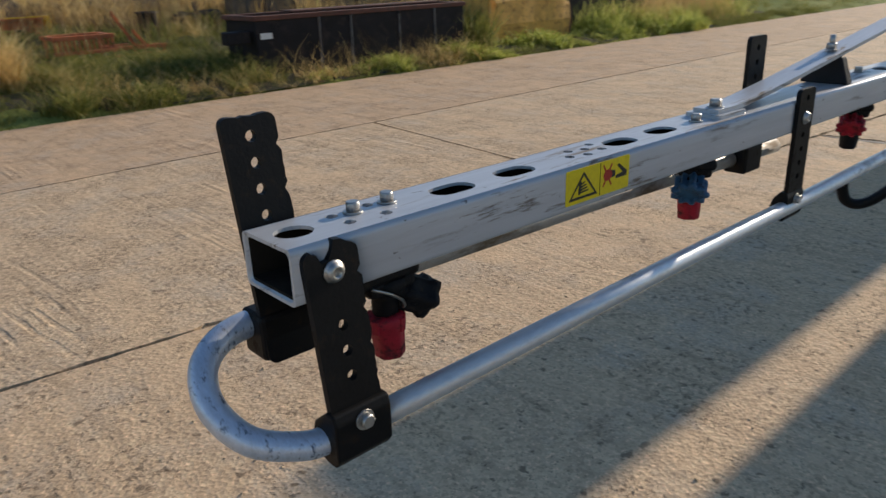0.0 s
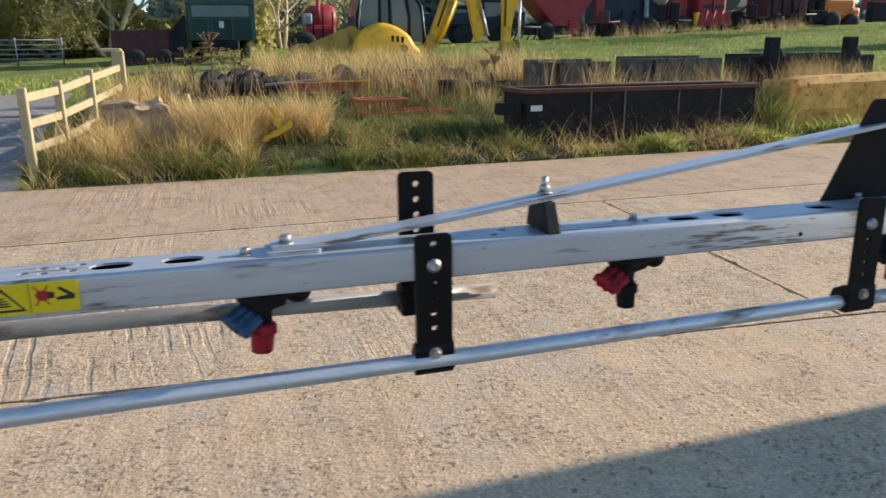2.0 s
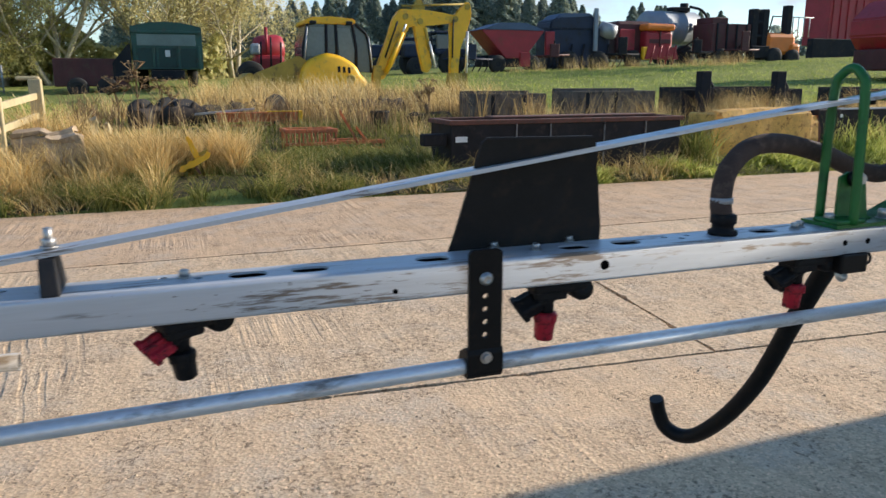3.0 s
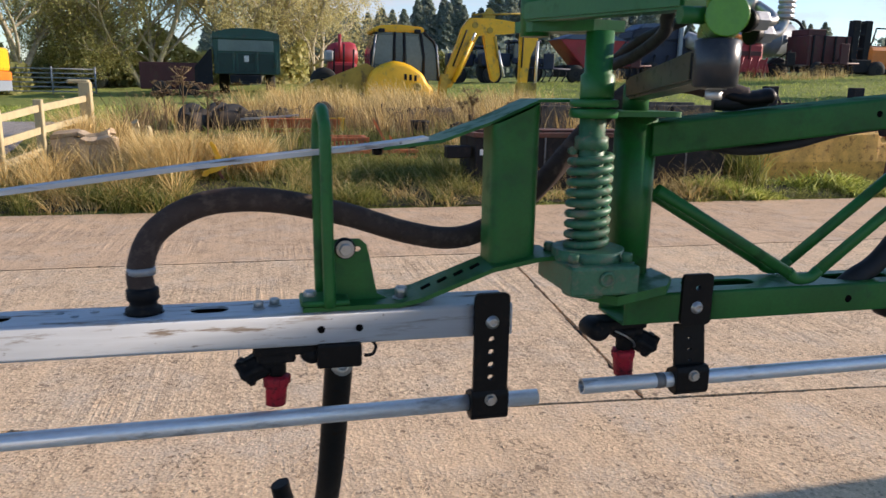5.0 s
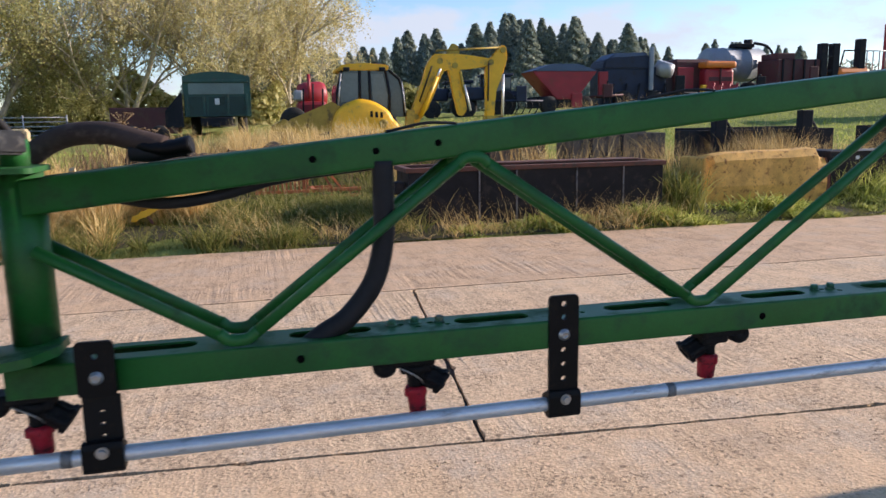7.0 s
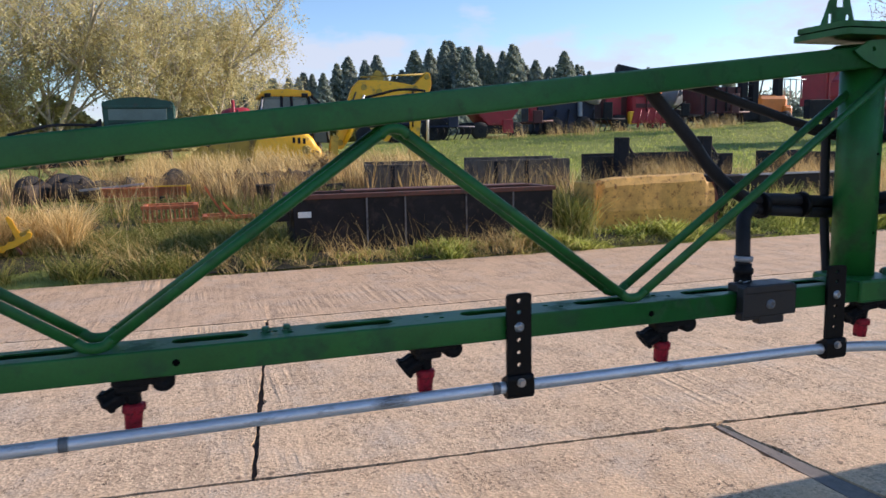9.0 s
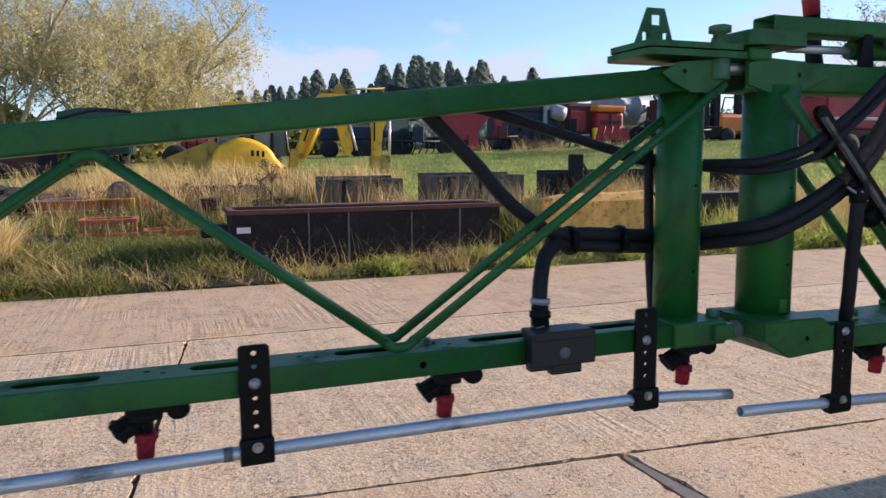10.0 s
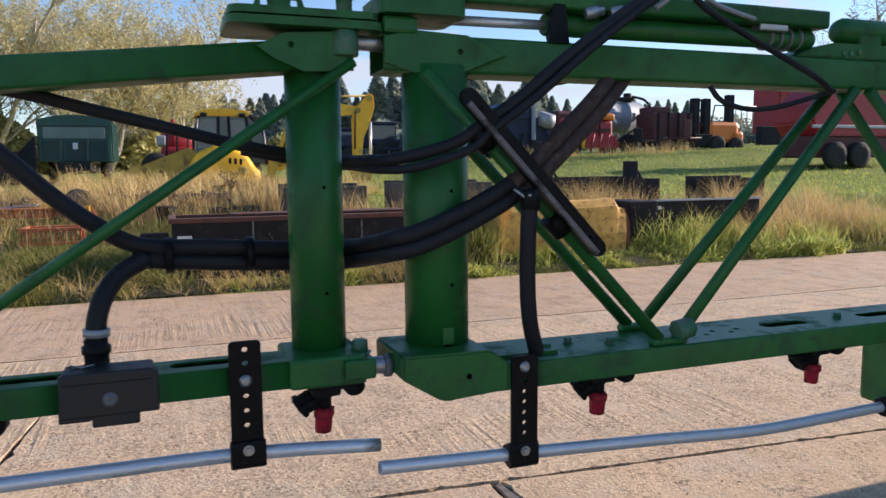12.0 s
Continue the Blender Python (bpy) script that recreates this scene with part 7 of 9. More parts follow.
seat_parts(bin_)

skip = thing("steel_channel", (10.8, 9.5, 0.2), "rusting yellow steel counterweight lying in the weeds", "scrap steel")
bm = bmesh.new()
rows_s = []
for k in range(25):
    u = k / 24
    x = 9.62 + 2.28 * u
    top = 0.97 + 0.05 * u + 0.035 * noise.noise((x * 2.2, 0.0, 1.0)) - (0.10 if u < 0.05 else 0.0) - (0.16 if u > 0.95 else 0.0)
    dent = 0.05 * noise.noise((x * 1.7, 3.0, 0.0))
    ring = [(x, 9.20 + dent, 0.12), (x, 9.17 + dent, 0.45), (x, 9.20 + dent, top - 0.13), (x, 9.27, top - 0.02), (x, 9.45, top), (x, 9.68, top - 0.03), (x, 9.75, top - 0.12), (x, 9.75, 0.12)]
    rows_s.append([bm.verts.new(q) for q in ring])
for ra, rb_ in zip(rows_s, rows_s[1:]):
    for c in range(8):
        bm.faces.new((ra[c], ra[(c + 1) % 8], rb_[(c + 1) % 8], rb_[c]))
bm.faces.new(rows_s[0])
bm.faces.new(rows_s[-1])
part("body", bm, M_RUSTYELLOW, skip)
solid("end_flange", [(9.56, 0.15), (9.62, 0.15), (9.62, 0.93), (9.56, 0.90)], 9.15, 9.8, M_RUSTYELLOW, skip, bevel=0.01)
solid("end_plate", [(11.90, 0.12), (12.02, 0.12), (12.0, 0.62), (11.90, 0.86)], 9.22, 9.72, M_RUST, skip, bevel=0.01)
seat_parts(skip)

grey = thing("dark_trough", (13.6, 9.8, 0.3), "grey-black steel trough with a pale top edge, among tall weeds", "trough")
part("shell", new_box(12.76, 15.1, 9.6, 10.3, 0.15, 0.92, 0.02), M_TROUGHBLACK, grey)
part("top_edge", new_box(12.75, 15.1, 9.56, 9.62, 0.92, 0.955, 0.005), M_GALV, grey)
part("end_plate", new_box(12.2, 12.75, 9.5, 10.35, 0.15, 0.94, 0.02), M_TROUGHBLACK, grey)
part("plate_label", new_box(12.83, 12.9, 9.59, 9.6, 0.78, 0.84), M_WHITE, grey)
seat_parts(grey)

# row of old troughs and boards behind
for x0, x1, y0, zt, mat, lab in ((6.9, 8.5, 13.0, 1.20, M_GREYPANEL, "weathered brown-grey boards stacked on edge"), (9.1, 11.2, 13.0, 1.24, M_GREYPANEL, "weathered brown-grey board side of an old trough"), (12.0, 15.5, 13.1, 1.26, M_DARKMACH, "dark steel trough between upright posts"), (16.9, 18.6, 13.1, 1.24, M_DARKMACH, "short black steel trough in the grass")):
    ob = thing("old_trough", ((x0 + x1) / 2, y0 + 0.4, 0.55), lab, "trough", "old troughs behind the verge")
    part("front_board", new_box(x0, x1, y0, y0 + 0.06, 0.45, zt, 0.01), mat, ob)
    part("rear_board", new_box(x0, x1, y0 + 0.8, y0 + 0.86, 0.45, zt + 0.05, 0.01), mat, ob)
    part("end_board", new_box(x0, x0 + 0.06, y0 + 0.06, y0 + 0.8, 0.45, zt, 0.01), mat, ob)
    part("end_board", new_box(x1 - 0.06, x1, y0 + 0.06, y0 + 0.8, 0.45, zt, 0.01), mat, ob)
    part("base", new_box(x0 + 0.06, x1 - 0.06, y0 + 0.06, y0 + 0.8, 0.45, 0.75), M_SOIL, ob)
    for k in range(int((x1 - x0) / 0.7)):
        part("batten", new_box(x0 + 0.35 + 0.7 * k, x0 + 0.43 + 0.7 * k, y0 - 0.014, y0, 0.45, zt - 0.03, 0.003), M_DARKMACH, ob)
    seat_parts(ob)
for x, y in ((12.45, 12.95), (14.6, 12.95)):
    ob = thing("timber_bollard", (x, y, 0.5), "short dark timber post standing at the troughs", "bollard", "bollards at the troughs")
    part("post", new_box(x - 0.16, x + 0.12, y - 0.1, y + 0.1, 0.45, 1.66, 0.02), M_DARKMACH, ob)
    part("leg", new_box(x + 0.16, x + 0.24, y - 0.06, y + 0.06, 0.45, 1.3, 0.01), M_DARKMACH, ob)
    part("stay", rod((x + 0.12, y, 1.5), (x + 0.32, y - 0.02, 1.2), 0.03, 8), M_DARKMACH, ob)
    seat_parts(ob)

# small scrap in the straw
sc = thing("yellow_scrap", (1.3, 9.4, 0.2), "bent piece of bright yellow sheet steel in the straw", "scrap steel")
solid("upright", [(1.40, 0.40), (1.47, 0.43), (1.42, 0.56), (1.385, 0.60), (1.36, 0.70), (1.31, 0.76), (1.275, 0.74), (1.315, 0.66), (1.335, 0.56)], 9.42, 9.455, M_DIGGER, sc, bevel=0.006)
solid("base_bar", [(1.165, 0.30), (1.235, 0.295), (1.26, 0.335), (1.36, 0.355), (1.47, 0.42), (1.555, 0.47), (1.58, 0.53), (1.53, 0.56), (1.50, 0.50), (1.41, 0.475), (1.34, 0.43), (1.30, 0.44), (1.27, 0.39), (1.19, 0.375)], 9.36, 9.40, M_DIGGER, sc, bevel=0.006)
solid("brace", [(1.31, 0.43), (1.35, 0.44), (1.45, 0.27), (1.42, 0.25)], 9.40, 9.42, M_RUST, sc, bevel=0.004)
solid("folded_lip", [(1.44, 0.49), (1.55, 0.545), (1.54, 0.585), (1.42, 0.53)], 9.395, 9.45, M_DIGGER_DIRTY, sc, bevel=0.006)
seat_parts(sc)


def scrap_beam():
    ob = thing("scrap_beam", (2.7, 13.4, 0.55), "faded orange steel beam with a yellow end plate in dry grass", "scrap steel")
    part("web", new_box(1.95, 3.42, 13.42, 13.46, 0.62, 0.86, 0.006), M_RUSTORANGE, ob)
    part("top_flange", new_box(1.95, 3.42, 13.36, 13.62, 0.86, 0.895, 0.006), M_RUSTORANGE, ob)
    part("bottom_flange", new_box(1.90, 3.42, 13.34, 13.62, 0.60, 0.632, 0.006), M_DIGGER_DIRTY, ob)
    part("lower_rail", new_box(1.80, 2.90, 13.22, 13.29, 0.69, 0.725, 0.006), M_DIGGER_DIRTY, ob, "dusty yellow rail")
    part("end_plate", new_box(3.42, 3.50, 13.32, 13.66, 0.56, 0.915, 0.012), M_DIGGER, ob, "yellow end plate")
    part("top_strip", new_box(2.85, 3.42, 13.35, 13.40, 0.896, 0.918, 0.004), M_DIGGER, ob)
    for cx in (2.2, 2.55, 2.9, 3.2):
        part("stiffener", new_box(cx - 0.012, cx + 0.012, 13.36, 13.42, 0.632, 0.86, 0.003), M_RUSTORANGE, ob)
    part("bracket", new_box(2.95, 3.05, 13.2, 13.33, 0.60, 0.73, 0.01), M_DARKMACH, ob)
    seat_parts(ob)


scrap_beam()


def tine_frame(x0, x1, y, z0, z1, mat, fins, lab):
    ob = thing("old_harrow", ((x0 + x1) / 2, y, z0 - 0.1), lab, "scrap steel", "scrap frames in the grass")
    part("front_rail", new_box(x0, x1, y, y + 0.06, z1 - 0.06, z1, 0.008), mat, ob)
    part("rear_rail", new_box(x0, x1, y + 0.5, y + 0.56, z1 - 0.06, z1, 0.008), mat, ob)
    part("lower_rail", new_box(x0, x1, y, y + 0.05, z0, z0 + 0.05, 0.008), mat, ob)
    for k in range(fins):
        cx = x0 + 0.03 + k * (x1 - x0 - 0.06) / (fins - 1)
        part("tine", new_box(cx - 0.012, cx + 0.012, y + 0.01, y + 0.05, z0 + 0.05, z1 - 0.06, 0.003), mat, ob)
    for cx in (x0 + 0.05, x1 - 0.05):
        part("cross_rail", new_box(cx - 0.03, cx + 0.03, y + 0.06, y + 0.5, z1 - 0.055, z1 - 0.005, 0.006), mat, ob)
        part("leg", new_box(cx - 0.025, cx + 0.025, y + 0.51, y + 0.55, z0 - 0.25, z1 - 0.06, 0.005), mat, ob)
    return ob


seat_parts(tine_frame(2.78, 3.62, 10.85, 0.46, 0.72, M_RUSTORANGE, 13, "red-orange tine frame lying in the grass"))
fr = tine_frame(3.66, 4.48, 11.15, 0.34, 0.50, M_RUSTORANGE, 6, "red steel frame with a leaning bar in the grass")
bm = bmesh.new()
arm(bm, (3.72, 11.12, 0.98), (4.02, 11.13, 0.46), 0.05, 0.07)
part("leaning_bar", bm, M_RUSTORANGE, fr)
bm = bmesh.new()
arm(bm, (3.98, 11.10, 0.72), (4.18, 11.12, 0.46), 0.04, 0.05)
part("strut", bm, M_RUSTORANGE, fr)
seat_parts(fr)
tub = thing("dark_tub", (4.78, 12.5, 0.5), "small dark tub standing in the weeds", "tub")
bm = bmesh.new()
lathe(bm, [(0.0, 0.0), (0.13, 0.0), (0.165, 0.36), (0.18, 0.37), (0.18, 0.40), (0.155, 0.40), (0.12, 0.06), (0.0, 0.05)], (4.78, 12.5, 0.52), (0, 0, 1), 22)
part("shell", bm, M_TYRE, tub)
seat_parts(tub)
for i, (x, y, r, tilt) in enumerate(((1.12, 14.5, 0.32, 78), (1.45, 14.4, 0.28, 40), (1.95, 14.3, 0.28, 15), (2.5, 14.25, 0.27, 20), (0.62, 14.4, 0.28, 80), (3.2, 14.7, 0.3, 60))):
    ob = thing("discarded_tyre", (x, y, lumpy(x, y)), "worn black tyre half buried in the dry grass", "tyre", "tyres in the grass")
    bm = bmesh.new()
    d = Vector((math.sin(radians(tilt)) * 0.6, -math.sin(radians(tilt)), math.cos(radians(tilt))))
    lathe(bm, [(r * 0.55, 0), (r * 0.9, 0), (r, 0.04), (r, 0.14), (r * 0.9, 0.18), (r * 0.55, 0.18)], (x, y, lumpy(x, y) + 0.18), d, 24, 24, 0.015)
    part("casing", bm, M_TYRE, ob)
    seat_parts(ob)
# dark logs and clods among the straw
def log(x, y, l, r, turn, seed):
    ob = thing("rotten_log", (x, y, lumpy(x, y) + r * 0.7), "dark rotting log lying in the dry grass", "log", "logs in the grass")
    rr = random.Random(seed)
    bm = bmesh.new()
    d = Vector((math.cos(radians(turn)), math.sin(radians(turn)), rr.uniform(-0.05, 0.15)))
    pts = [d * l * (k / 6 - 0.5) + Vector((0, 0, rr.uniform(-0.02, 0.03))) for k in range(7)]
    sweep(bm, pts, [r * rr.uniform(0.8, 1.15) for k in range(7)], 10)
    part("trunk", bm, M_LOG, ob)
    bm = bmesh.new()
    sweep(bm, [pts[3], pts[3] + Vector((rr.uniform(-0.2, 0.2), -0.1, 0.28))], [r * 0.4, r * 0.15], 7)
    part("stub", bm, M_LOG, ob)
    return ob


for i, (x, y, l, r, turn) in enumerate(((0.75, 14.1, 0.7, 0.20, 60), (1.5, 14.15, 0.9, 0.22, 15), (2.15, 14.6, 1.1, 0.22, -10), (2.85, 14.5, 0.9, 0.22, 20), (4.3, 15.0, 1.2, 0.22, -15), (5.5, 15.2, 1.2, 0.24, 10), (4.9, 14.6, 0.8, 0.2, 40), (6.0, 13.2, 0.9, 0.15, 5), (0.35, 10.9, 0.5, 0.09, 10))):
    log(x, y, l, r, turn, i)
plank = thing("steel_plank", (1.75, 13.7, 0.8), "pale grey metal plank resting on tyres in the grass", "plank")
bm = bmesh.new()
arm(bm, (1.58, 13.75, 0.86), (2.66, 13.65, 0.95), 0.2, 0.035)
part("plank", bm, M_GALV, plank)
seat_parts(plank)

# rubble by the gatepost
def boulder(x, y, z, sx, sy, sz, seed, mat=M_STONE):
    ob = thing("stone_block", (x, y, z), "broken pale stone block beside the fence end", "stone", "stones beside the fence")
    bm = bmesh.new()
    box(bm, -sx, sx, -sy, sy, -sz, sz)
    bmesh.ops.subdivide_edges(bm, edges=bm.edges[:], cuts=4, use_grid_fill=True)
    for v in bm.verts:
        v.co += Vector((noise.noise(v.co * 4 + Vector((seed, 0, 0))), noise.noise(v.co * 4 + Vector((0, seed, 0))), noise.noise(v.co * 4 + Vector((0, 0, seed))))) * 0.09
    part("block", bm, mat, ob)
    return ob
boulder(-0.22, 10.3, 0.50, 0.22, 0.18, 0.25, 2)
boulder(-0.62, 10.62, 0.50, 0.26, 0.2, 0.22, 5)
boulder(-0.50, 10.60, 0.77, 0.36, 0.24, 0.04, 9)
boulder(0.02, 11.6, 0.66, 0.06, 0.06, 0.24, 12, M_TIMBER)
boulder(0.2, 11.7, 0.62, 0.05, 0.06, 0.2, 13, M_TIMBER)

# timber fence
fence = thing("timber_fence", (-1.0, 10.5, 0.25), "pale post and rail timber fence ending at a thick post", "fence")
posts = [(-0.79, 12.3, 1.50, 0.09), (-0.99, 10.35, 1.26, 0.055), (-1.23, 9.4, 1.155, 0.05), (-1.50, 8.75, 1.10, 0.05)]
for x, y, zt, w in posts:
    bm = bmesh.new()
    box(bm, x - w, x + w, y - w, y + w, lumpy(x, y) - 0.15, zt, 0.015)
    if w > 0.1:
        for v in bm.verts:
            if v.co.z > zt - 0.2:
                v.co.x -= 0.05 * (v.co.z - zt + 0.2) / 0.2
    part("post", bm, M_TIMBER, fence)
part("post_cap", new_box(-1.05, -0.72, 12.22, 12.4, 1.475, 1.54, 0.03), M_TIMBER, fence)
for (xa, ya, za, wa), (xb, yb, zb, wb) in zip(posts, posts[1:]):
    for d in (0.12, 0.42, 0.70):
        bm = bmesh.new()
        za2 = min(za, 1.36)
        arm(bm, (xa, ya - wa, za2 - d), (xb, yb + wb, zb - d), 0.04, 0.095)
        part("rail", bm, M_TIMBER, fence)
seat_parts(fence)

# ---- yellow backhoe digger ----
dg = thing("backhoe_digger", (7.2, 26.5, 0.85), "yellow backhoe digger with folded rear arm, parked in long grass", "digger")
Y0, Y1 = 25.7, 27.7
solid("cab_body", [(5.80, 1.9), (8.20, 1.75), (8.17, 2.66), (8.02, 3.1), (7.62, 3.40), (5.96, 3.40), (5.78, 2.66)], Y0 + 0.12, Y1 - 0.12, M_GLASSDARK, dg)
solid("cab_roof", [(5.85, 3.40), (7.62, 3.40), (7.70, 3.50), (7.6, 3.60), (6.8, 3.66), (6.1, 3.62), (5.9, 3.54)], Y0, Y1, M_DIGGER, dg, bevel=0.04)
solid("side_pane", [(5.92, 2.30), (6.52, 2.30), (6.56, 3.30), (6.06, 3.30), (5.88, 2.72)], Y0 + 0.10, Y0 + 0.118, M_PANE, dg, "grey-green side pane")
solid("side_pane", [(7.08, 2.05), (7.55, 1.95), (7.62, 2.5), (7.46, 3.28), (7.02, 3.28)], Y0 + 0.10, Y0 + 0.118, M_PANE, dg, "grey-green side pane")
solid("rear_pane", [(7.74, 2.0), (8.06, 1.95), (8.04, 2.66), (7.88, 3.0), (7.66, 3.24)], Y0 + 0.10, Y0 + 0.118, M_GLASSDARK, dg)
for pts_ in ([(5.78, 2.0), (5.78, 2.66), (5.98, 3.40)], [(6.60, 2.3), (6.62, 3.4)], [(6.98, 2.1), (6.96, 3.4)], [(7.66, 1.9), (7.68, 2.6), (7.55, 3.4)], [(8.22, 1.75), (8.20, 2.66), (8.04, 3.1), (7.66, 3.42)]):
    bm = bmesh.new()
    sweep(bm, [(u, Y0 + 0.07, v) for u, v in pts_], 0.045, 8)
    part("cab_pillar", bm, M_DARKMACH, dg)
part("grab_rail", rod((5.80, Y0 + 0.0, 2.2), (5.94, Y0 + 0.0, 3.3), 0.03, 6), M_GALV, dg)
part("grab_rail", rod((8.24, Y0 + 0.0, 1.9), (8.12, Y0 + 0.0, 3.0), 0.025, 6), M_GALV, dg)
part("cab_interior", new_box(6.5, 7.3, 26.2, 27.1, 1.9, 2.9, 0.1), M_DARKMACH, dg)
# the cover over engine and rear wheel: rounded over the top, falling to a blunt nose
hood = smooth_path([(5.50, 0.95, 0), (5.60, 1.70, 0), (5.85, 2.11, 0), (6.31, 2.35, 0), (6.66, 2.40, 0), (7.12, 2.28, 0), (7.56, 2.00, 0), (7.78, 1.66, 0), (7.96, 1.46, 0), (7.95, 1.24, 0), (7.76, 1.12, 0), (7.0, 1.0, 0), (5.6, 0.9, 0)], 4)
bm = bmesh.new()
prev = None
for yy, f in ((25.28, 0.80), (25.32, 0.90), (25.40, 0.96), (25.55, 1.0), (26.8, 1.0)):
    ring = [bm.verts.new((6.75 + (q.x - 6.75) * f, yy, 1.5 + (q.y - 1.5) * f)) for q in hood]
    if prev:
        for k in range(len(ring) - 1):
            bm.faces.new((prev[k], prev[k + 1], ring[k + 1], ring[k]))
    else:
        bm.faces.new(ring)
    prev = ring
part("engine_cover", bm, M_DIGGER, dg, smooth=True)
bm = bmesh.new()
lathe(bm, [(0.16, 0), (0.16, 0.02), (0.11, 0.03)], (7.35, 25.285, 1.52), (0, -1, 0), 18)
part("filler_cap", bm, M_DIGGER_DIRTY, dg)
part("cover_step", new_box(5.75, 7.6, 25.26, 25.30, 1.10, 1.16, 0.01), M_DARKMACH, dg)
solid("lower_frame", [(4.6, 0.95), (8.2, 0.95), (8.2, 1.35), (4.6, 1.5)], Y0 + 0.3, Y1 - 0.4, M_DARKMACH, dg)
for cx in (6.92, 7.10, 7.28):
    part("decal", new_box(cx - 0.045, cx + 0.045, 25.262, 25.30, 1.72 + 0.10 * (7.3 - cx), 1.92 + 0.10 * (7.3 - cx)), M_DARKMACH, dg, "plain dark shape on the body side")
solid("loader_arm", [(3.7, 1.05), (4.6, 1.0), (5.7, 1.35), (5.9, 2.15), (5.6, 2.32), (4.1, 1.72)], Y0, Y0 + 0.22, M_DIGGER_DIRTY, dg, bevel=0.03)
solid("loader_arm", [(3.9, 1.25), (4.25, 1.15), (5.9, 1.85), (5.95, 2.15), (5.6, 2.2), (4.1, 1.55)], Y1 - 0.4, Y1 - 0.18, M_DIGGER_DIRTY, dg, bevel=0.03)
solid("bucket", [(3.35, 0.9), (4.1, 0.9), (4.3, 1.5), (3.9, 1.75), (3.5, 1.5)], Y0 - 0.15, Y1, M_DIGGER_DIRTY, dg, bevel=0.04)
wheel(dg, 7.3, Y0 + 0.6, 1.35, 0.6, 0.45)
wheel(dg, 7.5, Y1 - 0.3, 1.5, 0.72, 0.45)
wheel(dg, 5.0, Y0 + 0.2, 1.3, 0.5, 0.35)
YB = 26.5
solid("boom", [(8.5, 1.55), (8.85, 1.5), (9.2, 2.0), (9.50, 2.6), (9.74, 3.25), (9.98, 3.50), (9.86, 4.0), (9.5, 4.02), (9.25, 3.7), (9.05, 3.07), (8.64, 2.04)], YB - 0.15, YB + 0.15, M_DIGGER, dg, bevel=0.04)
solid("dipper", [(9.5, 4.05), (10.3, 4.06), (11.1, 3.98), (11.75, 3.88), (11.82, 3.62), (10.9, 3.50), (10.3, 3.46), (9.76, 3.40)], YB - 0.13, YB + 0.13, M_DIGGER, dg, bevel=0.04)
solid("knuckle", [(9.95, 4.0), (10.5, 4.0), (10.52, 4.2), (10.36, 4.42), (10.2, 4.42), (10.12, 4.2)], YB - 0.10, YB + 0.10, M_DIGGER_DIRTY, dg, bevel=0.03)
part("dipper_pipe", rod((9.6, YB - 0.1, 4.16), (12.15, YB - 0.1, 4.30), 0.035, 8), M_DIGGER_DIRTY, dg)
solid("stick", [(11.52, 3.4), (11.62, 3.86), (11.98, 4.1), (12.12, 4.38), (12.34, 4.36), (12.40, 3.9), (12.14, 3.1), (11.90, 2.7), (11.86, 1.7), (11.52, 1.7), (11.54, 2.7)], YB - 0.14, YB + 0.14, M_DIGGER, dg, bevel=0.04)
part("stick_ram", rod((12.22, YB - 0.12, 3.3), (12.18, YB - 0.12, 1.75), 0.05, 10), M_TUBE, dg)
solid("slew_post", [(10.04, 3.5), (10.52, 3.54), (10.62, 2.9), (10.78, 2.0), (10.62, 1.75), (10.42, 1.8), (10.26, 2.5)], YB - 0.12, YB + 0.12, M_DIGGER, dg, bevel=0.04)
part("boom_ram", rod((10.50, YB - 0.16, 3.4), (10.66, YB - 0.16, 2.6), 0.06, 10), M_DIGGER_DIRTY, dg)
part("ram_rod", rod((10.64, YB - 0.2, 2.9), (10.88, YB - 0.2, 1.95), 0.045, 10), M_TUBE, dg)
part("boom_side_ram", rod((8.92, YB - 0.22, 1.75), (9.58, YB - 0.22, 3.2), 0.085, 10), M_DIGGER, dg)
part("boom_side_rod", rod((9.58, YB - 0.22, 3.2), (9.72, YB - 0.22, 3.5), 0.045, 8), M_TUBE, dg)
solid("digging_bucket", [(11.5, 1.75), (12.2, 1.75), (12.2, 1.1), (11.7, 1.0), (11.45, 1.3)], YB - 0.25, YB + 0.25, M_DIGGER_DIRTY, dg, bevel=0.04)
solid("stabiliser", [(8.2, 0.9), (8.5, 0.9), (8.6, 2.0), (8.3, 2.0)], Y0, Y0 + 0.3, M_DIGGER_DIRTY, dg, bevel=0.03)
for px_, pz_ in ((8.75, 1.75), (9.72, 3.78), (11.72, 3.74), (10.3, 3.62), (12.2, 4.2)):
    part("pivot_pin", rod((px_, YB - 0.19, pz_), (px_, YB + 0.19, pz_), 0.11, 12), M_DIGGER_DIRTY, dg)
part("boom_hose", rod((8.9, YB - 0.2, 2.3), (9.4, YB - 0.2, 3.6), 0.03, 6), M_DARKMACH, dg)
part("stick_hose", rod((11.62, YB - 0.18, 3.7), (11.58, YB - 0.18, 2.3), 0.03, 6), M_DARKMACH, dg)
for px_ in (6.02, 7.3):
    part("work_lamp", new_box(px_, px_ + 0.22, 25.55, 25.7, 3.38, 3.50, 0.03), M_DARKMACH, dg)
part("seat_back", new_box(6.7, 7.1, 26.3, 26.6, 2.1, 2.9, 0.08), M_DARKMACH, dg)
seat_parts(dg)

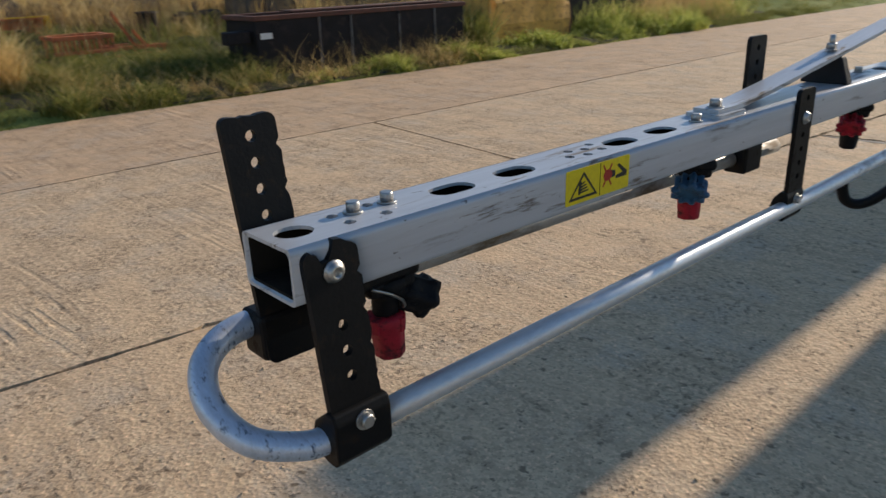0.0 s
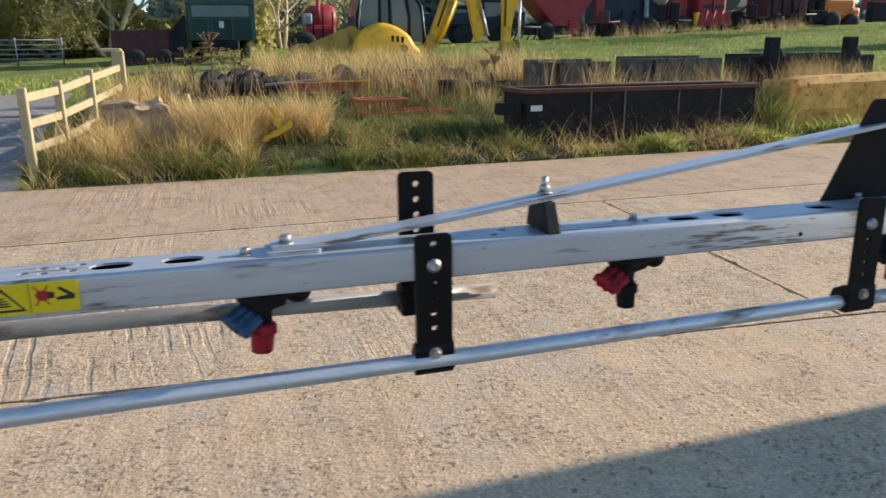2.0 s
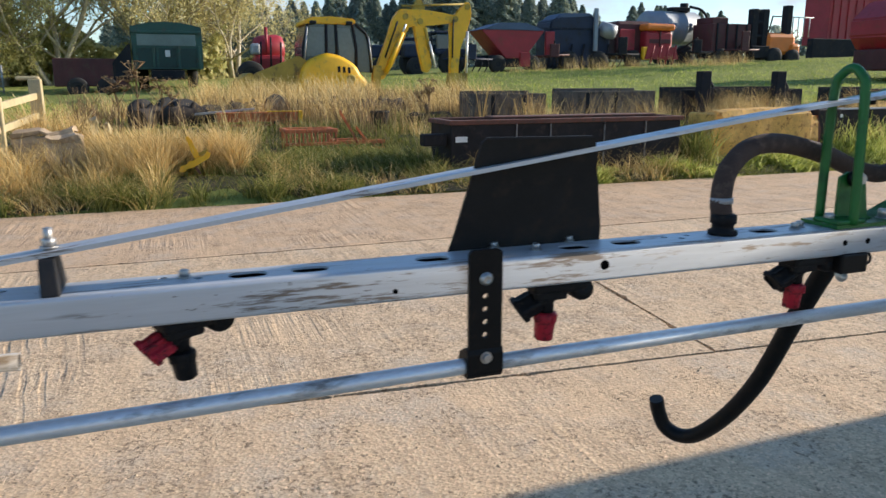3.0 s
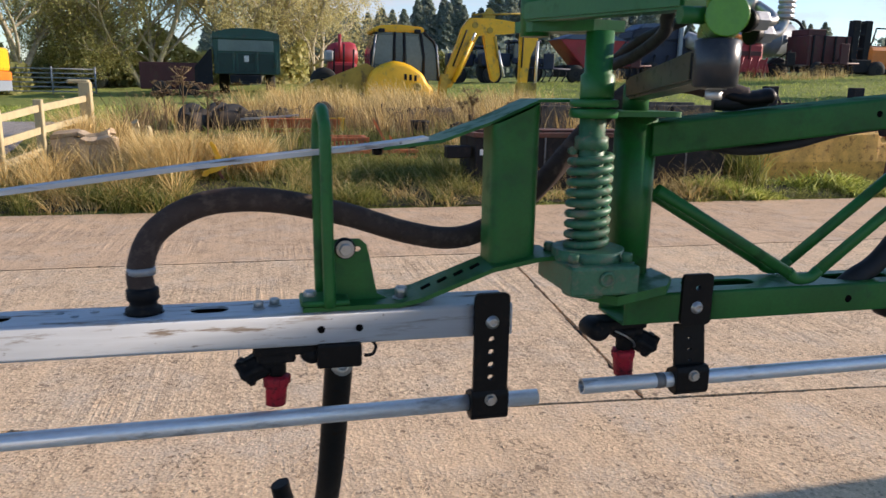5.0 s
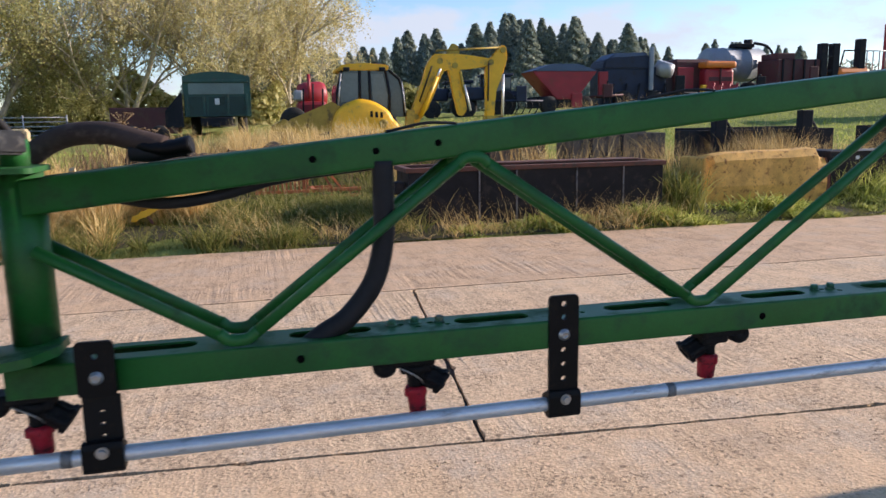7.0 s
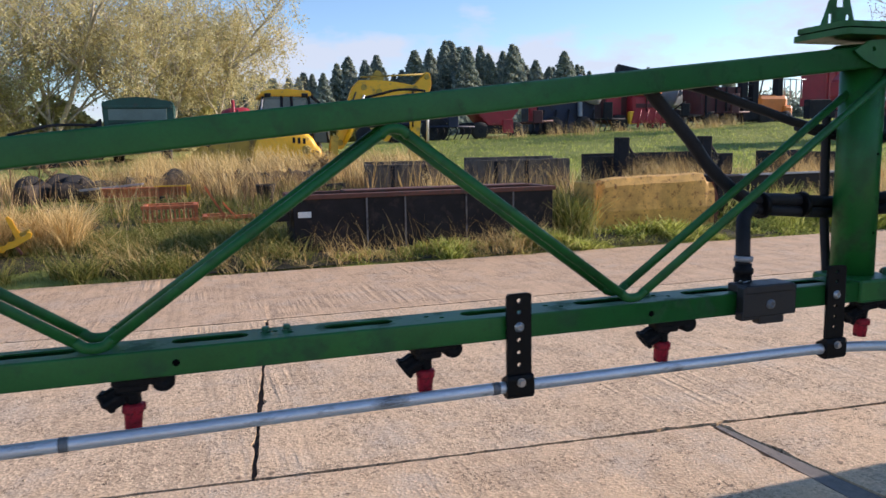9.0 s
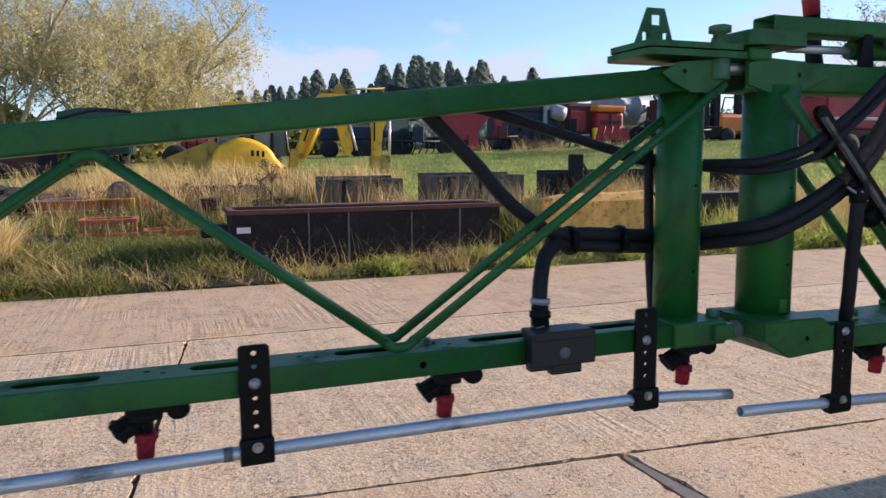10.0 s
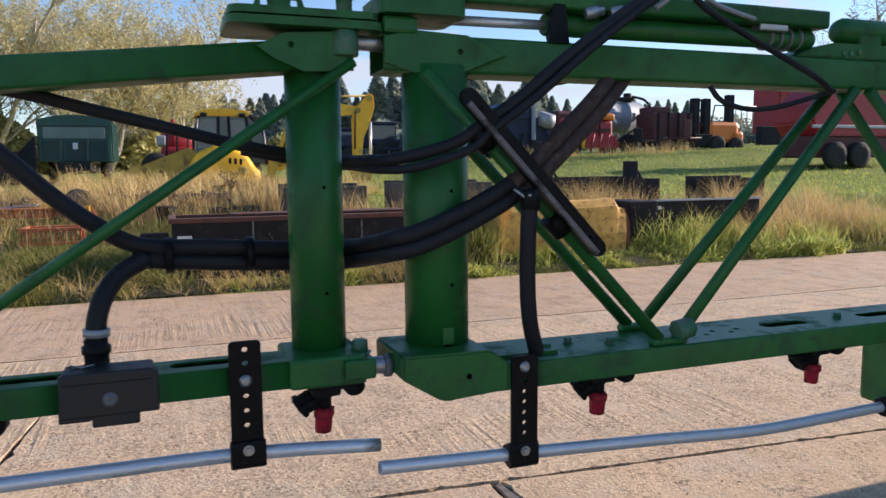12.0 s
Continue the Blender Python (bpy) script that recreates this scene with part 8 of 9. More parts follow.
# ---- green grain trailer ----
tr = thing("grain_trailer", (1.4, 34.5, 1.2), "dark green high-sided grain trailer parked end-on", "trailer")
solid("front_board", [(0.05, 1.95), (2.75, 1.95), (2.78, 3.62), (2.55, 3.72), (2.0, 3.83), (1.4, 3.87), (0.8, 3.83), (0.25, 3.72), (0.0, 3.62)], 33.0, 33.1, M_TRAILER, tr, bevel=0.02)
part("side_wall", new_box(0.02, 0.1, 33.1, 37.5, 1.95, 3.7, 0.01), M_TRAILER, tr)
part("side_wall", new_box(2.68, 2.76, 33.1, 37.5, 1.95, 3.7, 0.01), M_TRAILER, tr)
part("rear_board", new_box(0.1, 2.68, 37.4, 37.5, 1.95, 3.6, 0.01), M_TRAILER, tr)
part("floor", new_box(0.1, 2.68, 33.1, 37.4, 1.95, 2.05), M_TRAILER, tr)
part("sheet_cover", new_box(0.1, 2.68, 33.1, 37.4, 3.5, 3.6), M_TRAILER, tr)
part("headboard_window", new_box(0.24, 2.54, 32.97, 32.998, 2.90, 3.36, 0.005), M_TRAILER_WIN, tr, "grey-green panel across the front board")
for x0_, x1_ in ((0.24, 0.95), (1.05, 1.75), (1.85, 2.54)):
    part("lower_panel", new_box(x0_, x1_, 32.975, 32.998, 2.02, 2.80, 0.004), M_TRAILER_SHADE, tr)
part("top_rail", new_box(0.05, 2.73, 32.93, 33.0, 3.40, 3.50, 0.01), M_TRAILER, tr)
part("badge", new_box(1.3, 1.5, 32.96, 32.998, 2.45, 2.72, 0.02), M_WHITE, tr, "small pale plate")
for cx in (0.12, 0.85, 1.85, 2.65):
    part("stiffener", new_box(cx - 0.05, cx + 0.05, 32.94, 33.0, 1.95, 2.9, 0.01), M_TRAILER, tr)
for k in range(7):
    part("side_rib", new_box(2.76, 2.82, 33.3 + 0.6 * k, 33.42 + 0.6 * k, 1.98, 3.66, 0.01), M_TRAILER, tr)
part("chassis", new_box(0.7, 2.0, 32.3, 37.4, 1.55, 1.9, 0.02), M_DARKMACH, tr)
wheel(tr, 0.35, 35.0, 1.62, 0.55, 0.4, (1, 0, 0))
wheel(tr, 2.4, 35.0, 1.62, 0.55, 0.4, (1, 0, 0))
part("drawbar", new_box(1.2, 1.5, 31.3, 32.4, 1.5, 1.65, 0.02), M_DARKMACH, tr)
seat_parts(tr)

mr = thing("low_trailer", (-1.6, 33.5, 1.1), "low maroon steel trailer beside the grain trailer", "trailer")
part("bed", new_box(-2.95, -0.25, 32.8, 34.6, 1.25, 2.36, 0.03), M_MAROON, mr)
solid("tail", [(-0.75, 1.5), (-0.02, 1.5), (-0.02, 2.95), (-0.10, 2.95), (-0.75, 2.2)], 32.75, 32.85, M_DARKMACH, mr, bevel=0.02)
wheel(mr, -2.1, 32.75, 1.2, 0.4, 0.25)
wheel(mr, -1.0, 32.75, 1.2, 0.4, 0.25)
seat_parts(mr)

rt = thing("red_tanker", (5.1, 31.0, 1.1), "small red and white tank sprayer behind the digger", "sprayer")
bm = bmesh.new()
lathe(bm, [(0.2, 0), (0.48, 0.08), (0.55, 0.35), (0.55, 0.95), (0.48, 1.15), (0.2, 1.25)], (4.75, 31.3, 2.72), (0.95, 0.2, 0.08), 22)
part("tank", bm, M_REDPAINT, rt)
part("white_hood", new_box(4.55, 4.95, 30.7, 31.2, 2.5, 2.95, 0.1), M_GALV, rt)
part("mast", rod((5.2, 30.9, 2.6), (5.2, 30.9, 3.6), 0.07, 10), M_REDPAINT, rt)
wheel(rt, 4.5, 30.7, 1.7, 0.55, 0.4)
for k in range(3):
    part("hoop", rod((4.9 + 0.4 * k, 30.6, 1.8), (4.95 + 0.4 * k, 30.65, 3.2 - 0.2 * abs(k - 1)), 0.04, 6), M_DARKMACH, rt)
part("low_tank", new_box(4.7, 5.9, 30.75, 31.9, 1.8, 2.5, 0.15), M_REDPAINT, rt)
part("frame", new_box(4.0, 6.0, 30.7, 31.7, 1.4, 1.8, 0.03), M_DARKMACH, rt)
seat_parts(rt)


# ---- row of implements along the field ----
def hopper(x, y, w, h, base, mat, label, lid=M_BLUELIGHT):
    ob = thing("hopper_spreader", (x, y, base), label, "farm machine", "machines along the field")
    solid("hopper", [(x - w / 2, base + h * 0.85), (x + w / 2, base + h * 0.85), (x + w * 0.18, base + h * 0.28), (x - w * 0.12, base + h * 0.28)], y - 1.0, y + 1.0, mat, ob, bevel=0.04)
    solid("lid", [(x - w / 2 - 0.05, base + h * 0.85), (x + w / 2 + 0.05, base + h * 0.85), (x + w * 0.2, base + h), (x - w * 0.2, base + h)], y - 1.05, y + 1.05, lid, ob, bevel=0.03)
    part("frame", new_box(x - w * 0.4, x + w * 0.4, y - 0.9, y + 0.9, base + 0.3, base + h * 0.34, 0.03), M_DARKMACH, ob)
    wheel(ob, x - w * 0.25, y - 0.9, base + 0.45, 0.5, 0.35)
    wheel(ob, x + w * 0.3, y - 0.9, base + 0.45, 0.5, 0.35)
    part("spout", new_box(x + w * 0.1, x + w * 0.26, y - 1.1, y - 0.9, base + 0.3, base + h * 0.4, 0.02), mat, ob)
    return seat_parts(ob)


def tractor(x, y, base, mat, label, h=3.0, w=3.0):
    ob = thing("tractor", (x, y, base), label, "tractor", "machines along the field")
    part("bonnet", new_box(x - w * 0.5, x, y - 0.45, y + 0.45, base + 1.0, base + 1.75, 0.12), mat, ob)
    part("cab", new_box(x, x + w * 0.42, y - 0.8, y + 0.8, base + 1.3, base + h - 0.15, 0.1), M_GLASSDARK, ob)
    part("cab_roof", new_box(x - 0.08, x + w * 0.45, y - 0.85, y + 0.85, base + h - 0.17, base + h, 0.06), mat, ob)
    part("fender", new_box(x - 0.1, x + w * 0.5, y - 1.0, y - 0.6, base + 1.15, base + 1.5, 0.1), mat, ob)
    wheel(ob, x + w * 0.25, y - 0.85, base + 0.75, 0.78, 0.5)
    wheel(ob, x - w * 0.35, y - 0.8, base + 0.5, 0.52, 0.38)
    part("exhaust", rod((x - 0.15, y - 0.3, base + 1.7), (x - 0.15, y - 0.3, base + h), 0.05, 8), M_DARKMACH, ob)
    return seat_parts(ob)


hopper(20.3, 40.0, 4.0, 2.75, 1.95, M_REDPAINT, "red hopper spreader with a grey sheet over it")
tractor(16.0, 41.0, 1.75, M_BLUEPAINT, "dark blue tractor standing behind the digger arm", 2.5, 3.6)
tractor(14.2, 42.5, 1.75, M_BLUEPAINT, "old dark blue tractor in the machine row", 2.2, 3.2)
hb = thing("seed_drill", (25.0, 40.5, 2.1), "dark machine with a curved cover, a pale blue highlight painted along its top", "farm machine", "machines along the field")
part("body", new_box(23.0, 27.2, 39.6, 41.6, 2.2, 4.6, 0.2), M_BLUEPAINT, hb)
for k in range(5):
    part("coulter_arm", rod((23.2 + 0.85 * k, 39.3, 2.15), (23.6 + 0.85 * k, 39.5, 3.6), 0.06, 6), M_DARKMACH, hb)
solid("cover", [(22.9, 4.45), (26.2, 4.45), (26.2, 5.0), (25.8, 5.25), (23.6, 5.2), (23.0, 4.9)], 39.5, 41.4, M_BLUEPAINT, hb, bevel=0.08)
# pale strip paints the highlight along the top of the navy cover
solid("cover_highlight", [(23.2, 5.0), (25.9, 5.2), (25.7, 5.42), (23.7, 5.36)], 39.55, 41.3, M_BLUELIGHT, hb, bevel=0.06)
part("mast", new_box(25.85, 26.1, 39.3, 39.5, 3.2, 5.7, 0.04), M_TANKGREY, hb)
part("red_panel", new_box(22.6, 23.2, 39.4, 39.6, 2.9, 4.3, 0.05), M_REDPAINT, hb)
bm = bmesh.new()
lathe(bm, [(0.2, 0), (0.55, 0.1), (0.6, 0.5), (0.5, 0.9)], (26.9, 39.8, 4.0), (0.2, -0.3, 1), 16)
part("drum", bm, M_GALV, hb)
wheel(hb, 24.2, 39.5, 2.6, 0.6, 0.4)
wheel(hb, 26.3, 39.5, 2.6, 0.6, 0.4)
seat_parts(hb)
rb = thing("baler", (30.0, 40.5, 2.3), "red and orange baler parked in the machine row", "farm machine", "machines along the field")
part("body", new_box(28.0, 30.6, 40.2, 42.0, 2.8, 5.1, 0.2), M_MAROON, rb)
for k in range(4):
    part("tine_bar", rod((29.9 + 0.55 * k, 39.2, 2.5), (30.2 + 0.55 * k, 39.3, 3.6), 0.07, 6), M_REDPAINT, rb)
part("side_panel", new_box(28.2, 29.3, 40.1, 40.2, 3.3, 4.6, 0.05), M_REDPAINT, rb)
part("pickup", new_box(29.75, 31.75, 39.5, 41.0, 2.9, 4.5, 0.2), M_REDPAINT, rb)
solid("skirt", [(29.7, 3.5), (31.8, 3.5), (32.1, 2.75), (29.5, 2.75)], 39.25, 39.5, M_REDPAINT, rb, bevel=0.04)
# raised maroon strip stands for the shade of a recess in the pickup
part("intake_shade", new_box(29.95, 31.55, 39.46, 39.5, 3.72, 3.98, 0.01), M_MAROON, rb)
part("divider", new_box(30.68, 30.76, 39.4, 39.5, 3.5, 4.5, 0.01), M_MAROON, rb)
part("hood", new_box(29.65, 31.8, 39.35, 41.2, 4.5, 4.92, 0.14), M_ORANGEPAINT, rb, "orange hood")
part("guard", new_box(29.4, 30.0, 39.3, 39.6, 2.7, 3.5, 0.08), M_DIGGER, rb)
wheel(rb, 28.9, 39.7, 2.75, 0.55, 0.4)
wheel(rb, 31.4, 39.5, 2.7, 0.5, 0.4)
seat_parts(rb)
tk = thing("slurry_tanker", (33.0, 43.5, 2.4), "grey galvanised slurry tanker with a filler dome", "tanker", "machines along the field")
bm = bmesh.new()
lathe(bm, [(0.4, 0), (0.95, 0.1), (1.08, 0.28), (1.08, 1.3), (1.12, 1.32), (1.12, 1.42), (1.08, 1.44), (1.08, 2.9), (1.12, 2.92), (1.12, 3.02), (1.08, 3.04), (1.08, 4.1), (0.95, 4.3), (0.4, 4.42)], (32.15, 43.5, 5.0), (1, 0, 0), 26)
part("tank", bm, M_TANKGREY, tk)
part("dome", rod((35.3, 43.2, 6.0), (35.3, 43.2, 6.62), 0.28, 16), M_DARKMACH, tk)
part("walkway", new_box(34.15, 35.6, 42.9, 43.6, 6.10, 6.34, 0.03), M_DARKMACH, tk)
part("valve", rod((36.5, 42.9, 4.9), (36.75, 42.9, 4.9), 0.35, 16), M_DARKMACH, tk)
bm = bmesh.new()
sweep(bm, smooth_path([(35.3, 42.6, 6.35), (36.2, 42.4, 6.1), (36.6, 42.2, 5.3), (36.6, 42.2, 4.0)], 5), 0.09, 8)
part("pipe", bm, M_DARKMACH, tk)
wheel(tk, 33.2, 42.5, 3.1, 0.7, 0.5)
wheel(tk, 35.0, 42.5, 3.1, 0.7, 0.5)
seat_parts(tk)
dr = thing("tipping_trailer", (36.6, 41.0, 2.5), "dark red tipping trailer in the machine row", "trailer", "machines along the field")
part("bed", new_box(35.2, 38.4, 40.0, 42.0, 3.2, 5.1, 0.06), M_MAROON, dr)
part("raised_end", new_box(35.3, 36.6, 40.2, 41.8, 5.1, 5.5, 0.05), M_MAROON, dr)
for k in range(4):
    part("stake", new_box(35.5 + 0.8 * k, 35.62 + 0.8 * k, 39.93, 40.0, 3.2, 5.1, 0.01), M_DARKMACH, dr)
part("chassis", new_box(35.4, 38.0, 40.3, 41.7, 2.9, 3.2, 0.04), M_DARKMACH, dr)
wheel(dr, 36.0, 40.0, 2.95, 0.55, 0.4)
wheel(dr, 37.2, 40.0, 2.95, 0.55, 0.4)
seat_parts(dr)
fl = thing("forklift", (40.5, 40.5, 2.6), "orange rough-terrain forklift with a tall dark mast", "forklift", "machines along the field")
part("body", new_box(39.6, 42.2, 39.8, 41.4, 3.1, 4.6, 0.3), M_ORANGEPAINT, fl)
for cx in (38.6, 39.5, 41.5):
    part("mast_rail", new_box(cx - 0.25, cx + 0.25, 39.9, 40.4, 2.8, 6.1 + (0.3 if cx > 41 else 0.0), 0.05), M_DARKMACH, fl)
for zz in (3.4, 4.3, 5.2, 5.9):
    part("mast_cross", new_box(38.6, 39.5, 39.95, 40.1, zz, zz + 0.14, 0.02), M_DARKMACH, fl)
part("seat_frame", rod((40.2, 40.4, 4.5), (40.5, 40.4, 5.7), 0.05, 6), M_DARKMACH, fl)
part("roll_bar", rod((40.5, 40.4, 5.7), (41.4, 40.4, 5.7), 0.05, 6), M_DARKMACH, fl)
part("carriage", new_box(38.3, 39.8, 39.7, 39.9, 2.9, 3.7, 0.04), M_DARKMACH, fl)
part("counterweight", new_box(41.6, 42.4, 39.6, 41.3, 2.9, 3.9, 0.2), M_ORANGEPAINT, fl)
wheel(fl, 40.2, 39.7, 3.0, 0.6, 0.4)
wheel(fl, 41.8, 39.7, 2.95, 0.55, 0.4)
for k in range(4):
    part("guard_rail", rod((42.4 + 0.5 * k, 40.5, 4.4), (42.4 + 0.5 * k, 40.5, 5.7), 0.04, 6), M_GALV, fl)
part("top_rail", rod((42.3, 40.5, 5.7), (44.2, 40.5, 5.7), 0.04, 6), M_GALV, fl)
seat_parts(fl)
def harrow(x, y, base, w, label, mat, seed):
    """A low tined frame parked in the row."""
    rr = random.Random(seed)
    ob = thing("tine_harrow", (x, y, base), label, "farm machine", "machines along the field")
    for k in range(3):
        part("beam", rod((x - w / 2, y + 0.5 * k, base + 0.75), (x + w / 2, y + 0.5 * k, base + 0.75 + rr.uniform(-0.05, 0.1)), 0.06, 6), mat, ob)
    for k in range(int(w / 0.4)):
        tx = x - w / 2 + 0.2 + 0.4 * k
        bm = bmesh.new()
        sweep(bm, smooth_path([(tx, y, base + 0.75), (tx + 0.12, y - 0.15, base + 0.5), (tx, y - 0.1, base + 0.2), (tx - 0.12, y - 0.05, base - 0.02)], 3), 0.035, 5)
        part("tine", bm, M_DARKMACH, ob)
    part("headstock", new_box(x - 0.3, x + 0.3, y - 0.1, y + 0.05, base + 0.7, base + 1.7 + rr.uniform(-0.3, 0.3), 0.03), mat, ob)
    part("stay", rod((x, y, base + 1.6), (x + rr.uniform(-0.8, 0.8), y + 1.0, base + 0.8), 0.05, 6), M_DARKMACH, ob)
    return seat_parts(ob)


for hx, hy, hw, hm, seed in ((17.6, 38.9, 2.6, M_BLUEPAINT, 1), (22.8, 38.7, 2.0, M_MAROON, 2), (27.6, 38.9, 2.4, M_DARKMACH, 3), (33.4, 39.2, 2.6, M_DARKMACH, 4), (37.2, 39.2, 2.4, M_MAROON, 5)):
    harrow(hx, hy, terrain(hx, hy) + 0.02, hw, "dark tined harrow frame standing among the machines", hm, seed)
big = thing("red_bulk_trailer", (34.6, 25.5, 1.6), "large faded red bulk trailer with a dark chassis", "trailer", "machines along the field")
solid("body", [(32.9, 4.3), (32.9, 3.5), (33.4, 2.9), (38.5, 2.9), (39.5, 3.4), (39.5, 5.2), (34.0, 5.2)], 25.0, 27.4, M_REDPAINT, big, bevel=0.08)
part("lower_body", new_box(33.1, 39.0, 25.2, 27.2, 1.9, 2.9, 0.08), M_MAROON, big)
part("rail", new_box(32.8, 39.5, 24.9, 25.0, 3.25, 3.4, 0.02), M_GALV, big)
wheel(big, 34.3, 25.0, 2.0, 0.6, 0.45)
wheel(big, 35.8, 25.0, 2.0, 0.6, 0.45)
seat_parts(big)
rc = thing("red_container", (55.0, 46.0, 3.0), "faded red container at the end of the machine row", "container", "machines along the field")
part("shell", new_box(50.5, 60.0, 45.0, 47.5, 4.2, 8.4, 0.05), M_REDPAINT, rc)
part("lower_panel", new_box(48.5, 60.0, 44.4, 45.0, 3.0, 4.6, 0.05), M_DARKMACH, rc)
for k in range(12):
    part("rib", new_box(50.8 + 0.8 * k, 50.95 + 0.8 * k, 44.93, 45.0, 4.2, 8.4), M_REDPAINT, rc)
seat_parts(rc)
ov = thing("orange_vehicle", (-6.0, 22.5, 0.8), "orange and grey utility vehicle at the field edge", "vehicle")
part("upper_body", new_box(-8.2, -5.12, 21.8, 23.6, 1.75, 2.42, 0.1), M_DIGGER, ov)
part("stripe", new_box(-8.2, -5.11, 21.78, 23.6, 1.5, 1.75, 0.02), M_ORANGEPAINT, ov)
part("lower_body", new_box(-8.2, -5.12, 21.8, 23.6, 1.2, 1.5, 0.03), M_TANKGREY, ov)
wheel(ov, -5.5, 21.9, 1.15, 0.4, 0.3)
wheel(ov, -7.4, 21.9, 1.15, 0.4, 0.3)
seat_parts(ov)
# metal field gates
for gx, gy, wdt in ((-8.9, 36.0, 3.6), (-13.0, 35.0, 3.8)):
    g = thing("field_gate", (gx + wdt / 2, gy, 1.0), "grey galvanised steel field gate", "gate", "field gates")
    for k in range(6):
        part("bar", rod((gx, gy, 1.05 + 0.2 * k), (gx + wdt, gy, 1.05 + 0.2 * k), 0.028, 6), M_GALV, g)
    for k in range(3):
        part("stile", rod((gx + wdt * k / 2, gy, 0.95), (gx + wdt * k / 2, gy, 2.15), 0.04, 6), M_GALV, g)
    seat_parts(g)

# ---- trees ----
def limb_tree(x, y, height, spread, seed, leaf_mat, leaves, label, droop=0.5, leaf_size=0.068, trunk_r=0.15, stems=3):
    rr = random.Random(seed)
    rn = np.random.RandomState(seed)
    z = terrain(x, y)
    ob = thing("tree", (x, y, z), label, "tree", "trees beyond the field")
    bm = bmesh.new()
    tips = []

    def grow_limb(p, d, length, r, depth):
        pts, q, dd = [p], p.copy(), d.copy()
        n = 5
        for k in range(n):
            dd = (dd + Vector((rr.uniform(-1, 1), rr.uniform(-1, 1), rr.uniform(-0.5, 0.6))) * 0.22).normalized()
            q = q + dd * length / n
            pts.append(q.copy())
        sweep(bm, pts, [r * (1 - 0.13 * k) for k in range(n + 1)], 7 if depth < 2 else 5)
        if depth >= 3:
            tips.extend(pts[1:])
            return
        if depth == 2:
            tips.extend(pts[3:])
        kids = (6, 4, 3)[depth]
        for k in range(kids):
            f = rr.uniform(0.4, 1.0) if depth else rr.uniform(0.16, 1.0)
            i = min(n, max(1, int(f * n)))
            a = rr.uniform(0, 6.283)
            up = rr.uniform(0.1, 0.9)
            nd = (Vector((math.cos(a), math.sin(a), up)) * 0.8 + dd * 0.55).normalized()
            grow_limb(pts[i].copy(), nd, length * rr.uniform(0.5, 0.72), r * (0.55 if depth else 0.5), depth + 1)

    for k in range(stems):
        a = seed + 6.283 * k / stems
        grow_limb(Vector((0.16 * math.cos(a), 0.16 * math.sin(a), -0.2)), Vector((0.32 * math.cos(a), 0.32 * math.sin(a), 1)).normalized(), height * rr.uniform(0.42, 0.5), trunk_r, 0)
    for v in bm.verts:
        v.co.x, v.co.y = v.co.x * spread, v.co.y * spread
    part("trunk", bm, M_BARK, ob)
    tp = np.array([tuple(t) for t in tips])
    tp = tp * np.array([spread, spread, 1.0])
    # hanging strings: leaves gather along drooping twigs
    per = 30
    strings = leaves // per + 1
    string = rn.randint(0, strings, leaves)
    off = rn.normal(0, 0.6, (strings, 3))
    base_i = rn.randint(0, len(tp), strings)
    c = tp[base_i[string]] + off[string] + rn.normal(0, 0.13, (leaves, 3))
    c[:, 2] -= rn.uniform(0, 1, leaves) * droop * (0.5 + (string % 7) / 7.0)
    c = c[c[:, 2] > 0.5]
    n = len(c)
    u = rn.normal(0, 1, (n, 3)); u /= np.linalg.norm(u, axis=1)[:, None]
    w = rn.normal(0, 1, (n, 3)); w -= u * (u * w).sum(1)[:, None]; w /= np.linalg.norm(w, axis=1)[:, None]
    s = rn.uniform(0.5, 1.3, n)[:, None] * leaf_size
    v = np.stack([c - u * s, c + w * s * 0.5, c + u * s, c - w * s * 0.5], 1).reshape(-1, 3)
    me = bpy.data.meshes.new("crown")
    me.from_pydata(v.tolist(), [], np.arange(4 * n).reshape(-1, 4).tolist())
    me.materials.append(leaf_mat)
    cr = new("crown", me)
    cr.parent = ob
    return ob


limb_tree(-10.5, 43.0, 17.5, 1.35, 3, M_LEAF_OLIVE, 46000, "large willow with drooping olive and yellow leaves", 2.4)
limb_tree(-4.5, 46.0, 19.0, 1.2, 8, M_LEAF, 36000, "tall birch with thinning yellow autumn leaves", 0.9)
limb_tree(1.5, 47.0, 18.5, 1.2, 14, M_LEAF, 60000, "tall tree with thinning yellow autumn leaves behind the trailer", 0.9)
limb_tree(5.5, 50.0, 16.0, 1.1, 21, M_LEAF, 52000, "autumn tree with yellow-brown leaves behind the digger", 0.8)
limb_tree(-16.0, 40.0, 14.0, 1.3, 33, M_LEAF_OLIVE, 52000, "dense olive-leaved tree at the field corner", 1.2)
limb_tree(-7.5, 48.0, 9.0, 1.5, 41, M_LEAF_OLIVE, 44000, "bushy olive hedge tree", 0.9)
limb_tree(-20.0, 50.0, 14.0, 1.3, 52, M_LEAF, 40000, "yellowing tree beyond the gates", 1.0)
limb_tree(52.0, 36.0, 17.0, 1.35, 60, M_SEED, 5200, "nearly bare tree with fine twigs", 1.0, leaf_size=0.07, trunk_r=0.15, stems=1)


